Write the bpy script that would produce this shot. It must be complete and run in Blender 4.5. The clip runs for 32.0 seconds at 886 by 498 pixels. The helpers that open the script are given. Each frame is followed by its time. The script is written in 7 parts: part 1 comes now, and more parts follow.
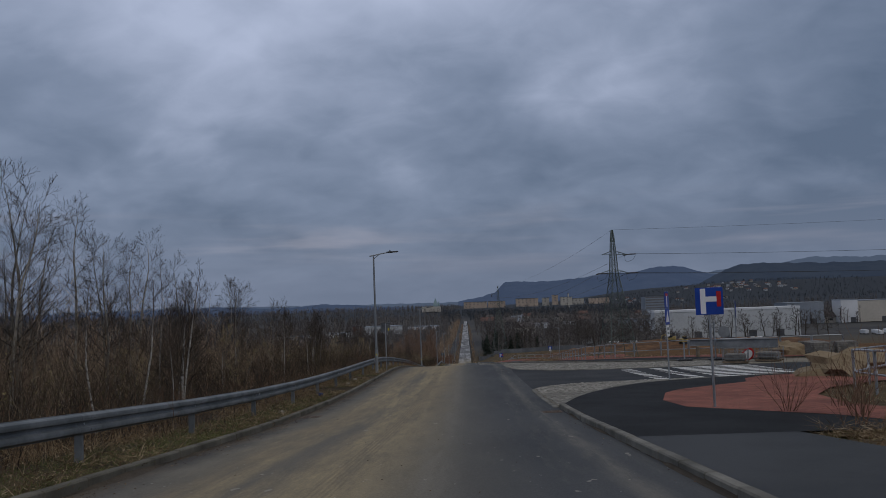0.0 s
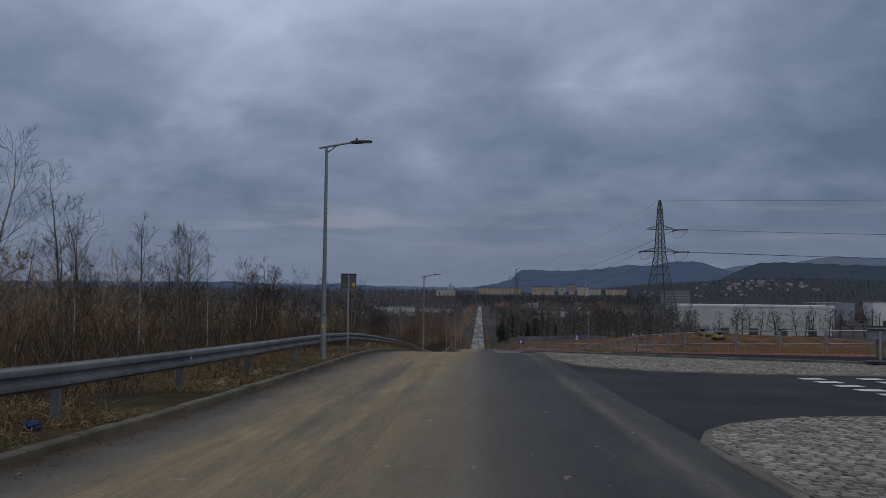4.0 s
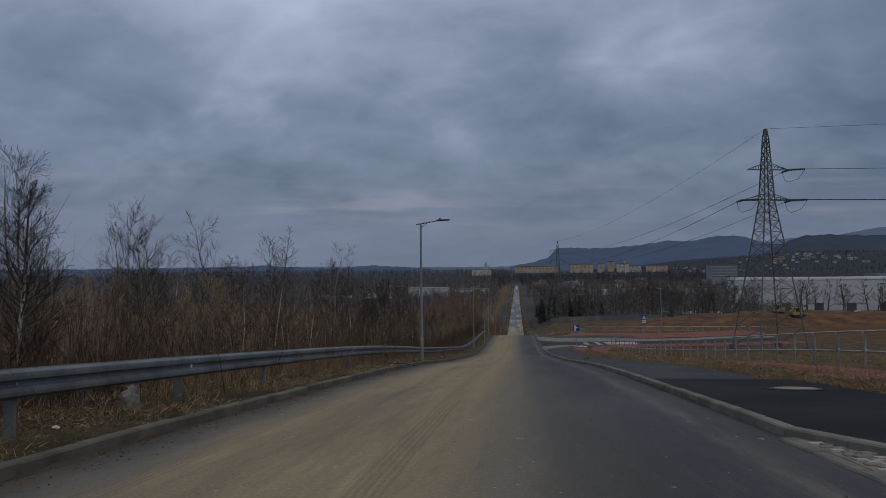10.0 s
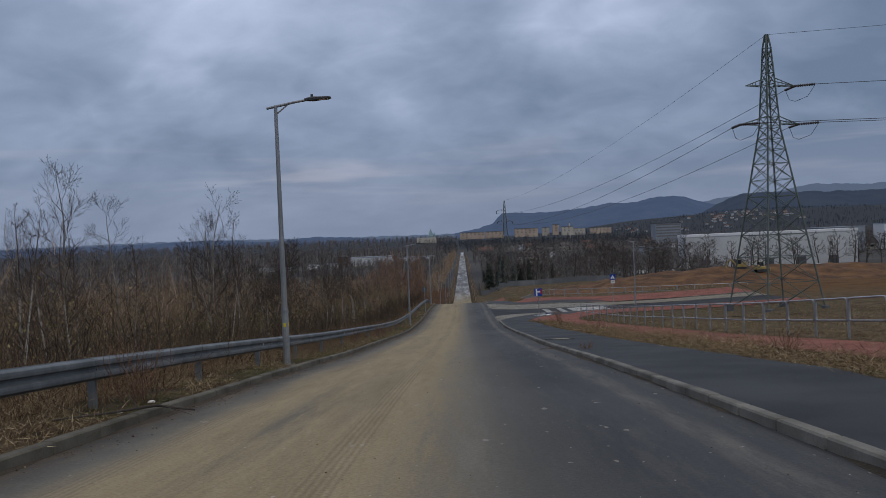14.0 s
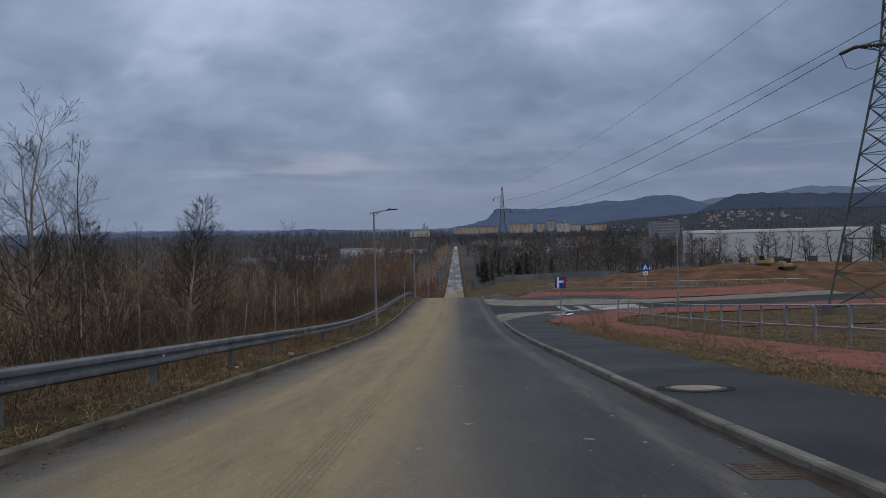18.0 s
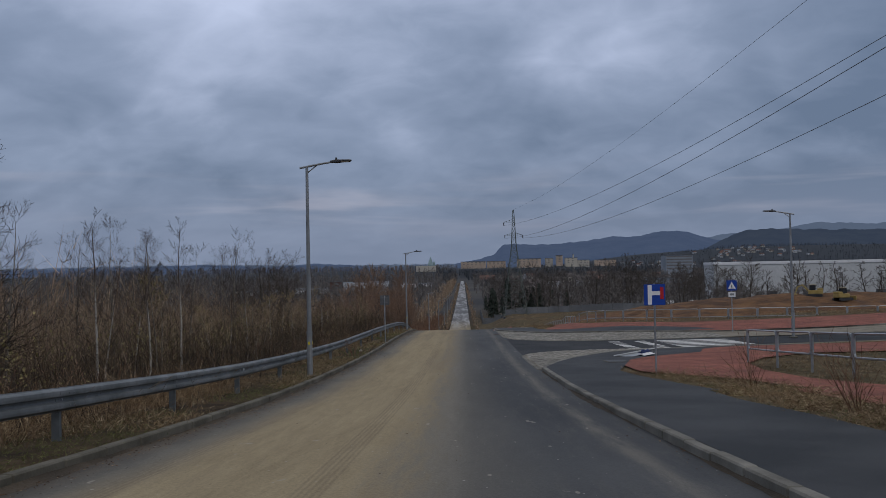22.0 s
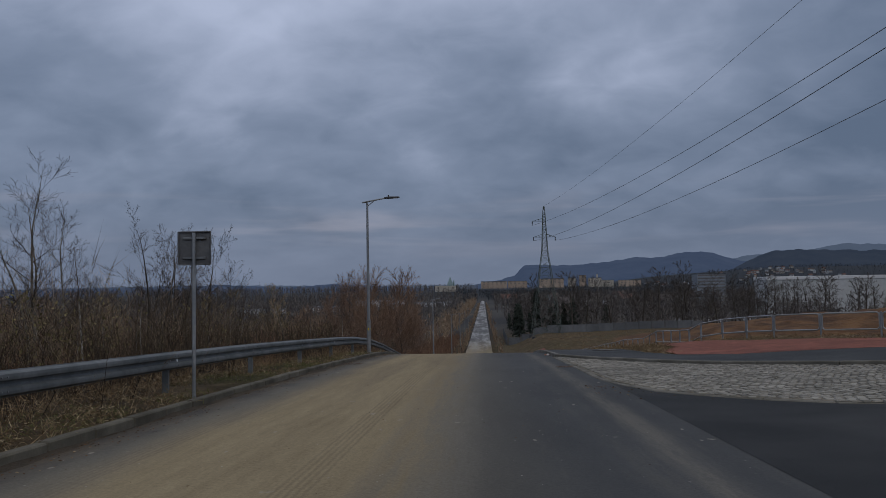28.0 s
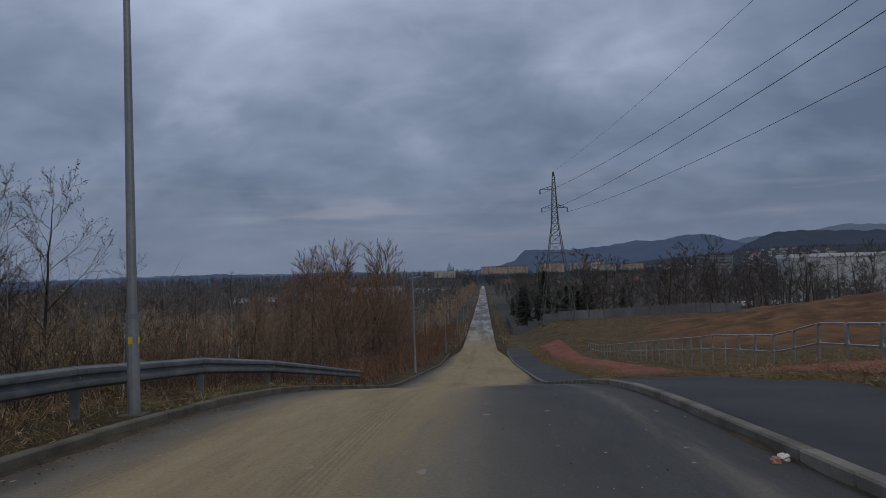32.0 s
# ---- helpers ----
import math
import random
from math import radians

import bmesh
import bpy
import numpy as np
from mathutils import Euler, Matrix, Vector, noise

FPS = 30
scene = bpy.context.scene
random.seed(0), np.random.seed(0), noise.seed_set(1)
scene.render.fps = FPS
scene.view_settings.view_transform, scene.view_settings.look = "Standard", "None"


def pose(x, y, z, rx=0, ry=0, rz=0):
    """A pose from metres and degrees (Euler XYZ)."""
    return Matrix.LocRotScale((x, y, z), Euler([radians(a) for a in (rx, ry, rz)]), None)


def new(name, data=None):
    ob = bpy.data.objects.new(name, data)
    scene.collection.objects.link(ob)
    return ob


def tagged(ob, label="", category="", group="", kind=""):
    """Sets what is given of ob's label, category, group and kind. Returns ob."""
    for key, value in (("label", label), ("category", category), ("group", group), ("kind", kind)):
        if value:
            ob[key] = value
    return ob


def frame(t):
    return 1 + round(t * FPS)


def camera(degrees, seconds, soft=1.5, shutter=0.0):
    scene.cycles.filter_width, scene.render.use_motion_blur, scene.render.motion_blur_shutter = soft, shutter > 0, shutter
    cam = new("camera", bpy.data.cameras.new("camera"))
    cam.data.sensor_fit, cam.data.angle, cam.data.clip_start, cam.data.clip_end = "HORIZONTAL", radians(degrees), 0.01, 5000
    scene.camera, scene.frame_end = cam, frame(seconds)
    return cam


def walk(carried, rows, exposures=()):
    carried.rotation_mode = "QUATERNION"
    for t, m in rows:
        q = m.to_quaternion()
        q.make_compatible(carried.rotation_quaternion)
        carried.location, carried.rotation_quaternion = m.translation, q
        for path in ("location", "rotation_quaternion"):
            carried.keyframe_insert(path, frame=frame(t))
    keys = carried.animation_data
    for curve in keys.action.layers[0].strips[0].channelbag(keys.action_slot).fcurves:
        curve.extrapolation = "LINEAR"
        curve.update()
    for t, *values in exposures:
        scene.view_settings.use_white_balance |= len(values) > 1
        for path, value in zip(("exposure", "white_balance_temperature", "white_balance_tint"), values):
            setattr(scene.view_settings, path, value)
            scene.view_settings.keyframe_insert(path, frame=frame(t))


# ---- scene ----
# The camera: a car rolling down a long straight road.
cam = camera(57.0, 32.0, 0.7)
PATH = [
    (0.0, pose(0.264, -11.359, 2.750, 93.930, 2.097, 1.573)),
    (0.5, pose(0.237, -8.897, 2.561, 93.919, 1.649, 1.483)),
    (1.0, pose(0.215, -6.439, 2.392, 93.930, 1.477, 1.279)),
    (1.5, pose(0.193, -3.974, 2.216, 93.877, 1.008, 1.223)),
    (2.0, pose(0.170, -1.494, 2.041, 93.942, 0.234, 1.448)),
    (2.5, pose(0.139, 1.019, 1.857, 93.541, 0.451, 1.907)),
    (4.5, pose(-0.016, 11.209, 1.175, 92.698, -0.872, 2.642)),
    (5.0, pose(-0.038, 13.786, 1.048, 92.420, -1.122, 1.885)),
    (5.5, pose(-0.072, 16.227, 0.942, 92.333, -1.926, 0.313)),
    (6.0, pose(-0.084, 18.523, 0.851, 92.666, 0.580, 4.249)),
    (6.5, pose(-0.115, 20.932, 0.767, 93.547, -0.267, 3.979)),
    (7.0, pose(-0.137, 23.444, 0.688, 94.407, -0.060, 3.437)),
    (7.5, pose(-0.141, 25.900, 0.613, 94.561, -0.356, 3.438)),
    (8.0, pose(-0.116, 28.470, 0.539, 94.195, -1.704, 3.029)),
    (8.5, pose(-0.124, 30.960, 0.466, 94.061, -3.628, 4.474)),
    (9.0, pose(-0.142, 33.326, 0.400, 93.213, -4.689, 4.573)),
    (9.5, pose(-0.176, 35.667, 0.326, 91.448, -0.813, 4.247)),
    (10.0, pose(-0.202, 37.851, 0.241, 91.517, 0.553, 5.159)),
    (10.5, pose(-0.193, 39.887, 0.151, 90.896, 1.237, 3.375)),
    (11.0, pose(-0.161, 41.940, 0.042, 89.885, 1.548, 1.971)),
    (11.5, pose(-0.125, 44.064, -0.098, 89.468, 2.200, 1.504)),
    (12.0, pose(-0.111, 46.222, -0.263, 89.324, 1.842, 1.287)),
    (12.5, pose(-0.118, 48.391, -0.429, 89.085, 2.009, 1.289)),
    (13.0, pose(-0.121, 50.629, -0.596, 89.083, 2.752, 1.153)),
    (13.5, pose(-0.156, 52.975, -0.773, 89.234, 2.799, 1.167)),
    (14.0, pose(-0.186, 55.411, -0.958, 89.211, 2.449, 1.325)),
    (14.5, pose(-0.184, 57.874, -1.145, 89.045, 2.478, 1.434)),
    (16.5, pose(-0.074, 67.330, -1.960, 89.038, 1.309, 1.536)),
    (17.0, pose(-0.051, 69.772, -2.188, 88.908, 1.350, 1.522)),
    (17.5, pose(-0.035, 72.257, -2.426, 88.914, 1.405, 1.442)),
    (18.0, pose(-0.040, 74.752, -2.676, 88.853, 1.320, 0.898)),
    (18.5, pose(-0.079, 77.220, -2.928, 88.926, 1.298, 0.690)),
    (19.0, pose(-0.125, 79.653, -3.178, 89.303, 1.427, 0.476)),
    (19.5, pose(-0.106, 82.087, -3.432, 89.600, 0.893, 0.559)),
    (20.0, pose(-0.078, 84.586, -3.679, 90.002, 0.087, 0.519)),
    (20.5, pose(-0.000, 87.238, -3.916, 90.333, 0.566, 0.805)),
    (21.0, pose(0.064, 89.974, -4.153, 90.672, 0.742, 0.882)),
    (21.5, pose(0.091, 92.730, -4.401, 91.208, 0.814, 1.086)),
    (22.0, pose(0.092, 95.485, -4.652, 91.379, 1.133, 1.384)),
    (22.5, pose(0.077, 98.271, -4.912, 91.524, 1.203, 1.956)),
    (23.0, pose(0.082, 101.123, -5.183, 91.505, 1.447, 2.131)),
    (23.5, pose(0.113, 104.061, -5.447, 91.320, 1.502, 2.492)),
    (24.0, pose(0.113, 107.10, -5.700, 91.226, 1.692, 2.206)),
    (24.5, pose(0.100, 110.20, -5.935, 91.311, 1.722, 2.216)),
    (25.0, pose(0.070, 113.10, -6.158, 91.572, 1.585, 2.189)),
    (25.5, pose(0.064, 115.78, -6.346, 92.525, 1.592, 2.599)),
    (27.5, pose(0.161, 126.283, -6.969, 92.909, 1.203, 2.758)),
    (28.0, pose(0.183, 129.109, -7.107, 92.903, 0.971, 2.817)),
    (28.5, pose(0.188, 131.981, -7.230, 92.965, 1.460, 2.798)),
    (29.0, pose(0.161, 134.860, -7.328, 93.111, 1.280, 2.627)),
    (29.5, pose(0.122, 137.723, -7.415, 93.107, 1.738, 2.572)),
    (30.0, pose(0.094, 140.616, -7.508, 92.993, 1.558, 2.438)),
    (30.5, pose(0.095, 143.554, -7.607, 92.825, 2.400, 2.639)),
    (31.0, pose(0.099, 146.513, -7.712, 92.804, 2.054, 2.883)),
    (31.5, pose(0.084, 149.407, -7.822, 92.728, 2.198, 2.991)),
    (32.0, pose(0.096, 152.350, -7.950, 91.956, 1.793, 2.820)),
]
walk(cam, PATH, [(0.0, -0.02), (5.0, -0.03), (9.0, -0.12), (11.5, 0.22), (13.0, 0.42), (20.0, 0.36), (24.5, 0.18), (28.0, -0.03), (32.0, 0.0)])

# ---- sky and light: an overcast winter afternoon ----
world = bpy.data.worlds.new("world")
scene.world = world
world.use_nodes = True
wt = world.node_tree
wt.nodes.clear()


def wn(kind, **settings):
    n = wt.nodes.new(kind)
    for key, value in settings.items():
        if key in n.inputs:
            n.inputs[key].default_value = value
    return n


SUN_ELEV, SUN_TURN = 42.0, 150.0
THIN_ELEV, THIN_TURN = 36.0, -5.0
sky = wn("ShaderNodeTexSky")
sky.sky_type, sky.sun_disc = "NISHITA", False
sky.sun_elevation, sky.sun_rotation = radians(SUN_ELEV), radians(SUN_TURN)
sky.air_density, sky.dust_density = 1.5, 3.0
tc = wn("ShaderNodeTexCoord")
sep = wn("ShaderNodeSeparateXYZ")
wt.links.new(tc.outputs["Generated"], sep.inputs[0])


def wmath(op, a, b=None, clamp=False):
    n = wt.nodes.new("ShaderNodeMath")
    n.operation, n.use_clamp = op, clamp
    for i, v in enumerate((a, b)):
        if v is None:
            continue
        if isinstance(v, (int, float)):
            n.inputs[i].default_value = v
        else:
            wt.links.new(v, n.inputs[i])
    return n.outputs[0]


# the cloud deck is a flat layer overhead: directions are laid onto a plane
up = wmath("ADD", wmath("MAXIMUM", sep.outputs["Z"], 0.0), 0.42)
cx = wmath("DIVIDE", sep.outputs["X"], up)
cy = wmath("DIVIDE", sep.outputs["Y"], up)
comb = wn("ShaderNodeCombineXYZ")
wt.links.new(cx, comb.inputs[0])
wt.links.new(cy, comb.inputs[1])


def cloud_noise(scale, detail, stretch, offset, rough=0.55, distort=0.0, turn=0.0):
    mp = wt.nodes.new("ShaderNodeMapping")
    mp.inputs["Scale"].default_value = stretch
    mp.inputs["Location"].default_value = offset
    mp.inputs["Rotation"].default_value = (0, 0, radians(turn))
    wt.links.new(comb.outputs[0], mp.inputs[0])
    n = wn("ShaderNodeTexNoise", Scale=scale, Detail=detail, Roughness=rough, Distortion=distort)
    wt.links.new(mp.outputs[0], n.inputs["Vector"])
    return n.outputs["Fac"]


big = cloud_noise(1.1, 2, (1.0, 1.0, 1), (1.3, 4.4, 0), 0.45, 0.2)
mid = cloud_noise(3.0, 3, (1.0, 1.15, 1), (2.9, 0.6, 0), 0.5, 0.45, 28)
fine = cloud_noise(8.5, 5, (1.0, 1.3, 1), (7.7, 2.1, 0), 0.55, 0.4, 35)
mixed = wmath("ADD", wmath("ADD", wmath("MULTIPLY", big, 0.40), wmath("MULTIPLY", mid, 0.43)), wmath("MULTIPLY", fine, 0.17))
# the cloud is thinnest over the far end of the road
glow = wn("ShaderNodeVectorMath")
glow.operation = "DOT_PRODUCT"
wt.links.new(tc.outputs["Generated"], glow.inputs[0])
glow.inputs[1].default_value = (math.cos(radians(THIN_ELEV)) * math.sin(radians(THIN_TURN)), math.cos(radians(THIN_ELEV)) * math.cos(radians(THIN_TURN)), math.sin(radians(THIN_ELEV)))
thin_ = wt.nodes.new("ShaderNodeMapRange")
thin_.interpolation_type = "SMOOTHSTEP"
thin_.inputs["From Min"].default_value, thin_.inputs["From Max"].default_value = 0.85, 1.01
thin_.inputs["To Min"].default_value, thin_.inputs["To Max"].default_value = -0.075, 0.165
wt.links.new(glow.outputs["Value"], thin_.inputs["Value"])
mixed = wmath("ADD", mixed, thin_.outputs[0])
# the deck is heavier low down
low_ = wt.nodes.new("ShaderNodeMapRange")
low_.interpolation_type = "SMOOTHSTEP"
low_.inputs["From Min"].default_value, low_.inputs["From Max"].default_value = 0.04, 0.42
low_.inputs["To Min"].default_value, low_.inputs["To Max"].default_value = -0.036, 0.125
wt.links.new(sep.outputs["Z"], low_.inputs["Value"])
mixed = wmath("ADD", mixed, low_.outputs[0])
# and thicker towards the hills beside the town
east = wt.nodes.new("ShaderNodeMapRange")
east.interpolation_type = "SMOOTHSTEP"
east.inputs["From Min"].default_value, east.inputs["From Max"].default_value = 0.12, 0.5
east.inputs["To Min"].default_value, east.inputs["To Max"].default_value = 0.0, -0.15
wt.links.new(sep.outputs["X"], east.inputs["Value"])
band_ = wt.nodes.new("ShaderNodeMapRange")
band_.interpolation_type = "SMOOTHSTEP"
band_.inputs["From Min"].default_value, band_.inputs["From Max"].default_value = 0.03, 0.32
band_.inputs["To Min"].default_value, band_.inputs["To Max"].default_value = 1.0, 0.45
wt.links.new(sep.outputs["Z"], band_.inputs["Value"])
mixed = wmath("ADD", mixed, wmath("MULTIPLY", east.outputs[0], band_.outputs[0]))
ramp = wt.nodes.new("ShaderNodeValToRGB")
els = ramp.color_ramp.elements
els[0].position, els[0].color = 0.30, (1.06, 1.47, 2.28, 1)
els[1].position, els[1].color = 0.72, (4.2, 4.8, 6.4, 1)
mid_el = els.new(0.49)
mid_el.color = (2.06, 2.56, 3.65, 1)
wt.links.new(mixed, ramp.inputs[0])
# towards the horizon the deck pales into haze
hz = wt.nodes.new("ShaderNodeMapRange")
hz.inputs["From Min"].default_value, hz.inputs["From Max"].default_value = 0.0, 0.12
hz.inputs["To Min"].default_value, hz.inputs["To Max"].default_value = 0.75, 0.0
wt.links.new(sep.outputs["Z"], hz.inputs["Value"])
mixh = wt.nodes.new("ShaderNodeMixRGB")
mixh.inputs[2].default_value = (1.80, 2.16, 3.0, 1)
wt.links.new(hz.outputs[0], mixh.inputs[0])
wt.links.new(ramp.outputs[0], mixh.inputs[1])
# thin pale rifts between the cloud base and the hills
rift_co = wn("ShaderNodeCombineXYZ")
wt.links.new(wmath("MULTIPLY", sep.outputs["X"], 3.2), rift_co.inputs[0])
wt.links.new(wmath("MULTIPLY", sep.outputs["Y"], 3.2), rift_co.inputs[1])
wt.links.new(wmath("MULTIPLY", sep.outputs["Z"], 34.0), rift_co.inputs[2])
rift = wn("ShaderNodeTexNoise", Scale=1.0, Detail=4.0, Roughness=0.5, Distortion=0.3)
wt.links.new(rift_co.outputs[0], rift.inputs["Vector"])
rift_on = wt.nodes.new("ShaderNodeMapRange")
rift_on.interpolation_type = "SMOOTHSTEP"
rift_on.inputs["From Min"].default_value, rift_on.inputs["From Max"].default_value = 0.48, 0.82
wt.links.new(rift.outputs["Fac"], rift_on.inputs["Value"])
rift_z = wt.nodes.new("ShaderNodeMapRange")
rift_z.interpolation_type = "SMOOTHSTEP"
rift_z.inputs["From Min"].default_value, rift_z.inputs["From Max"].default_value = 0.055, 0.0
wt.links.new(wmath("ABSOLUTE", wmath("SUBTRACT", sep.outputs["Z"], 0.082)), rift_z.inputs["Value"])
mixr = wt.nodes.new("ShaderNodeMixRGB")
mixr.inputs[2].default_value = (3.25, 3.3, 4.05, 1)
wt.links.new(wmath("MULTIPLY", wmath("MULTIPLY", rift_on.outputs[0], rift_z.outputs[0]), 0.75), mixr.inputs[0])
wt.links.new(mixh.outputs[0], mixr.inputs[1])
# straight overhead the overcast is whiter than towards the horizon
zen = wt.nodes.new("ShaderNodeMapRange")
zen.interpolation_type = "SMOOTHSTEP"
zen.inputs["From Min"].default_value, zen.inputs["From Max"].default_value = 0.36, 0.75
wt.links.new(sep.outputs["Z"], zen.inputs["Value"])
mixz = wt.nodes.new("ShaderNodeMixRGB")
mixz.inputs[2].default_value = (3.7, 3.75, 4.0, 1)
wt.links.new(zen.outputs[0], mixz.inputs[0])
wt.links.new(mixr.outputs[0], mixz.inputs[1])
over = wt.nodes.new("ShaderNodeMixRGB")
over.inputs[0].default_value = 0.97
wt.links.new(sky.outputs[0], over.inputs[1])
wt.links.new(mixz.outputs[0], over.inputs[2])
bg = wn("ShaderNodeBackground", Strength=0.1)
wt.links.new(over.outputs[0], bg.inputs[0])
wout = wn("ShaderNodeOutputWorld")
wt.links.new(bg.outputs[0], wout.inputs[0])

sun = new("sun", bpy.data.lights.new("sun", "SUN"))
sun.data.energy, sun.data.angle, sun.data.color = 0.4, radians(40), (1.0, 0.95, 0.88)
sun.rotation_euler = (radians(90 - SUN_ELEV), 0, radians(180 - SUN_TURN))


# ---- materials ----
MATS = {}


def nodes_of(name, rough=0.8, metal=0.0, spec=0.4):
    m = bpy.data.materials.new(name)
    m.use_nodes = True
    b = m.node_tree.nodes["Principled BSDF"]
    b.inputs["Roughness"].default_value, b.inputs["Metallic"].default_value = rough, metal
    b.inputs["Specular IOR Level"].default_value = spec
    MATS[name] = m
    return m, m.node_tree, b


def noise_fac(nt, scale, detail=4, rough=0.55, stretch=(1, 1, 1), coord=None):
    if coord is None:
        coord = nt.nodes.new("ShaderNodeNewGeometry").outputs["Position"]
    mp = nt.nodes.new("ShaderNodeMapping")
    mp.inputs["Scale"].default_value = stretch
    nt.links.new(coord, mp.inputs[0])
    n = nt.nodes.new("ShaderNodeTexNoise")
    n.inputs["Scale"].default_value, n.inputs["Detail"].default_value, n.inputs["Roughness"].default_value = scale, detail, rough
    nt.links.new(mp.outputs[0], n.inputs["Vector"])
    return n.outputs["Fac"]


def ramp_of(nt, fac, stops):
    r = nt.nodes.new("ShaderNodeValToRGB")
    e = r.color_ramp.elements
    while len(e) < len(stops):
        e.new(0.5)
    for el, (pos, c) in zip(e, stops):
        el.position, el.color = pos, (*c, 1) if len(c) == 3 else c
    nt.links.new(fac, r.inputs[0])
    return r.outputs[0]


def mix_of(nt, fac, a, b, kind="MIX"):
    n = nt.nodes.new("ShaderNodeMixRGB")
    n.blend_type = kind
    for i, v in ((0, fac), (1, a), (2, b)):
        if isinstance(v, (int, float)):
            n.inputs[i].default_value = v
        elif isinstance(v, tuple):
            n.inputs[i].default_value = (*v, 1)
        else:
            nt.links.new(v, n.inputs[i])
    return n.outputs[0]


def math_of(nt, op, a, b=0.0, clamp=False):
    n = nt.nodes.new("ShaderNodeMath")
    n.operation, n.use_clamp = op, clamp
    for i, v in enumerate((a, b)):
        if isinstance(v, (int, float)):
            n.inputs[i].default_value = v
        else:
            nt.links.new(v, n.inputs[i])
    return n.outputs[0]


def step_of(nt, v, lo, hi):
    n = nt.nodes.new("ShaderNodeMapRange")
    n.interpolation_type = "SMOOTHSTEP"
    n.inputs["From Min"].default_value, n.inputs["From Max"].default_value = lo, hi
    nt.links.new(v, n.inputs["Value"])
    return n.outputs[0]


def bump_of(nt, b, fac, strength, dist=0.02):
    n = nt.nodes.new("ShaderNodeBump")
    n.inputs["Strength"].default_value, n.inputs["Distance"].default_value = strength, dist
    nt.links.new(fac, n.inputs["Height"])
    nt.links.new(n.outputs[0], b.inputs["Normal"])


def plain(name, c1, c2, scale=2.0, rough=0.8, metal=0.0, fine=30.0, bump=0.2, dist=0.01, spec=0.4, vary=0.0):
    """Two-tone weathered surface: broad stains, fine grain, light relief."""
    m, nt, b = nodes_of(name, rough, metal, spec)
    broad = noise_fac(nt, scale, 4)
    grain = noise_fac(nt, fine, 3)
    col = mix_of(nt, ramp_of(nt, broad, [(0.35, (0, 0, 0)), (0.65, (1, 1, 1))]), c1, c2)
    col = mix_of(nt, 0.35, col, ramp_of(nt, grain, [(0.3, (0.35, 0.35, 0.35)), (0.7, (0.65, 0.65, 0.65))]), "OVERLAY")
    if vary:
        info = nt.nodes.new("ShaderNodeObjectInfo")
        hs = nt.nodes.new("ShaderNodeHueSaturation")
        nt.links.new(math_of(nt, "ADD", math_of(nt, "MULTIPLY", info.outputs["Random"], vary * 2), 1 - vary), hs.inputs["Value"])
        nt.links.new(col, hs.inputs["Color"])
        col = hs.outputs[0]
    nt.links.new(col, b.inputs["Base Color"])
    if bump:
        bump_of(nt, b, grain, bump, dist)
    return m


def island(name, stops, rough=0.85, spec=0.2, through_light=0.0):
    """Leaves, blades and twigs: one tone for each loose piece."""
    m, nt, b = nodes_of(name, rough, 0, spec)
    g = nt.nodes.new("ShaderNodeNewGeometry")
    c = ramp_of(nt, g.outputs["Random Per Island"], stops)
    patch = noise_fac(nt, 0.12, 3)
    c = mix_of(nt, 0.5, c, ramp_of(nt, patch, [(0.3, (0.32, 0.32, 0.32)), (0.7, (0.68, 0.66, 0.62))]), "OVERLAY")
    nt.links.new(c, b.inputs["Base Color"])
    return m


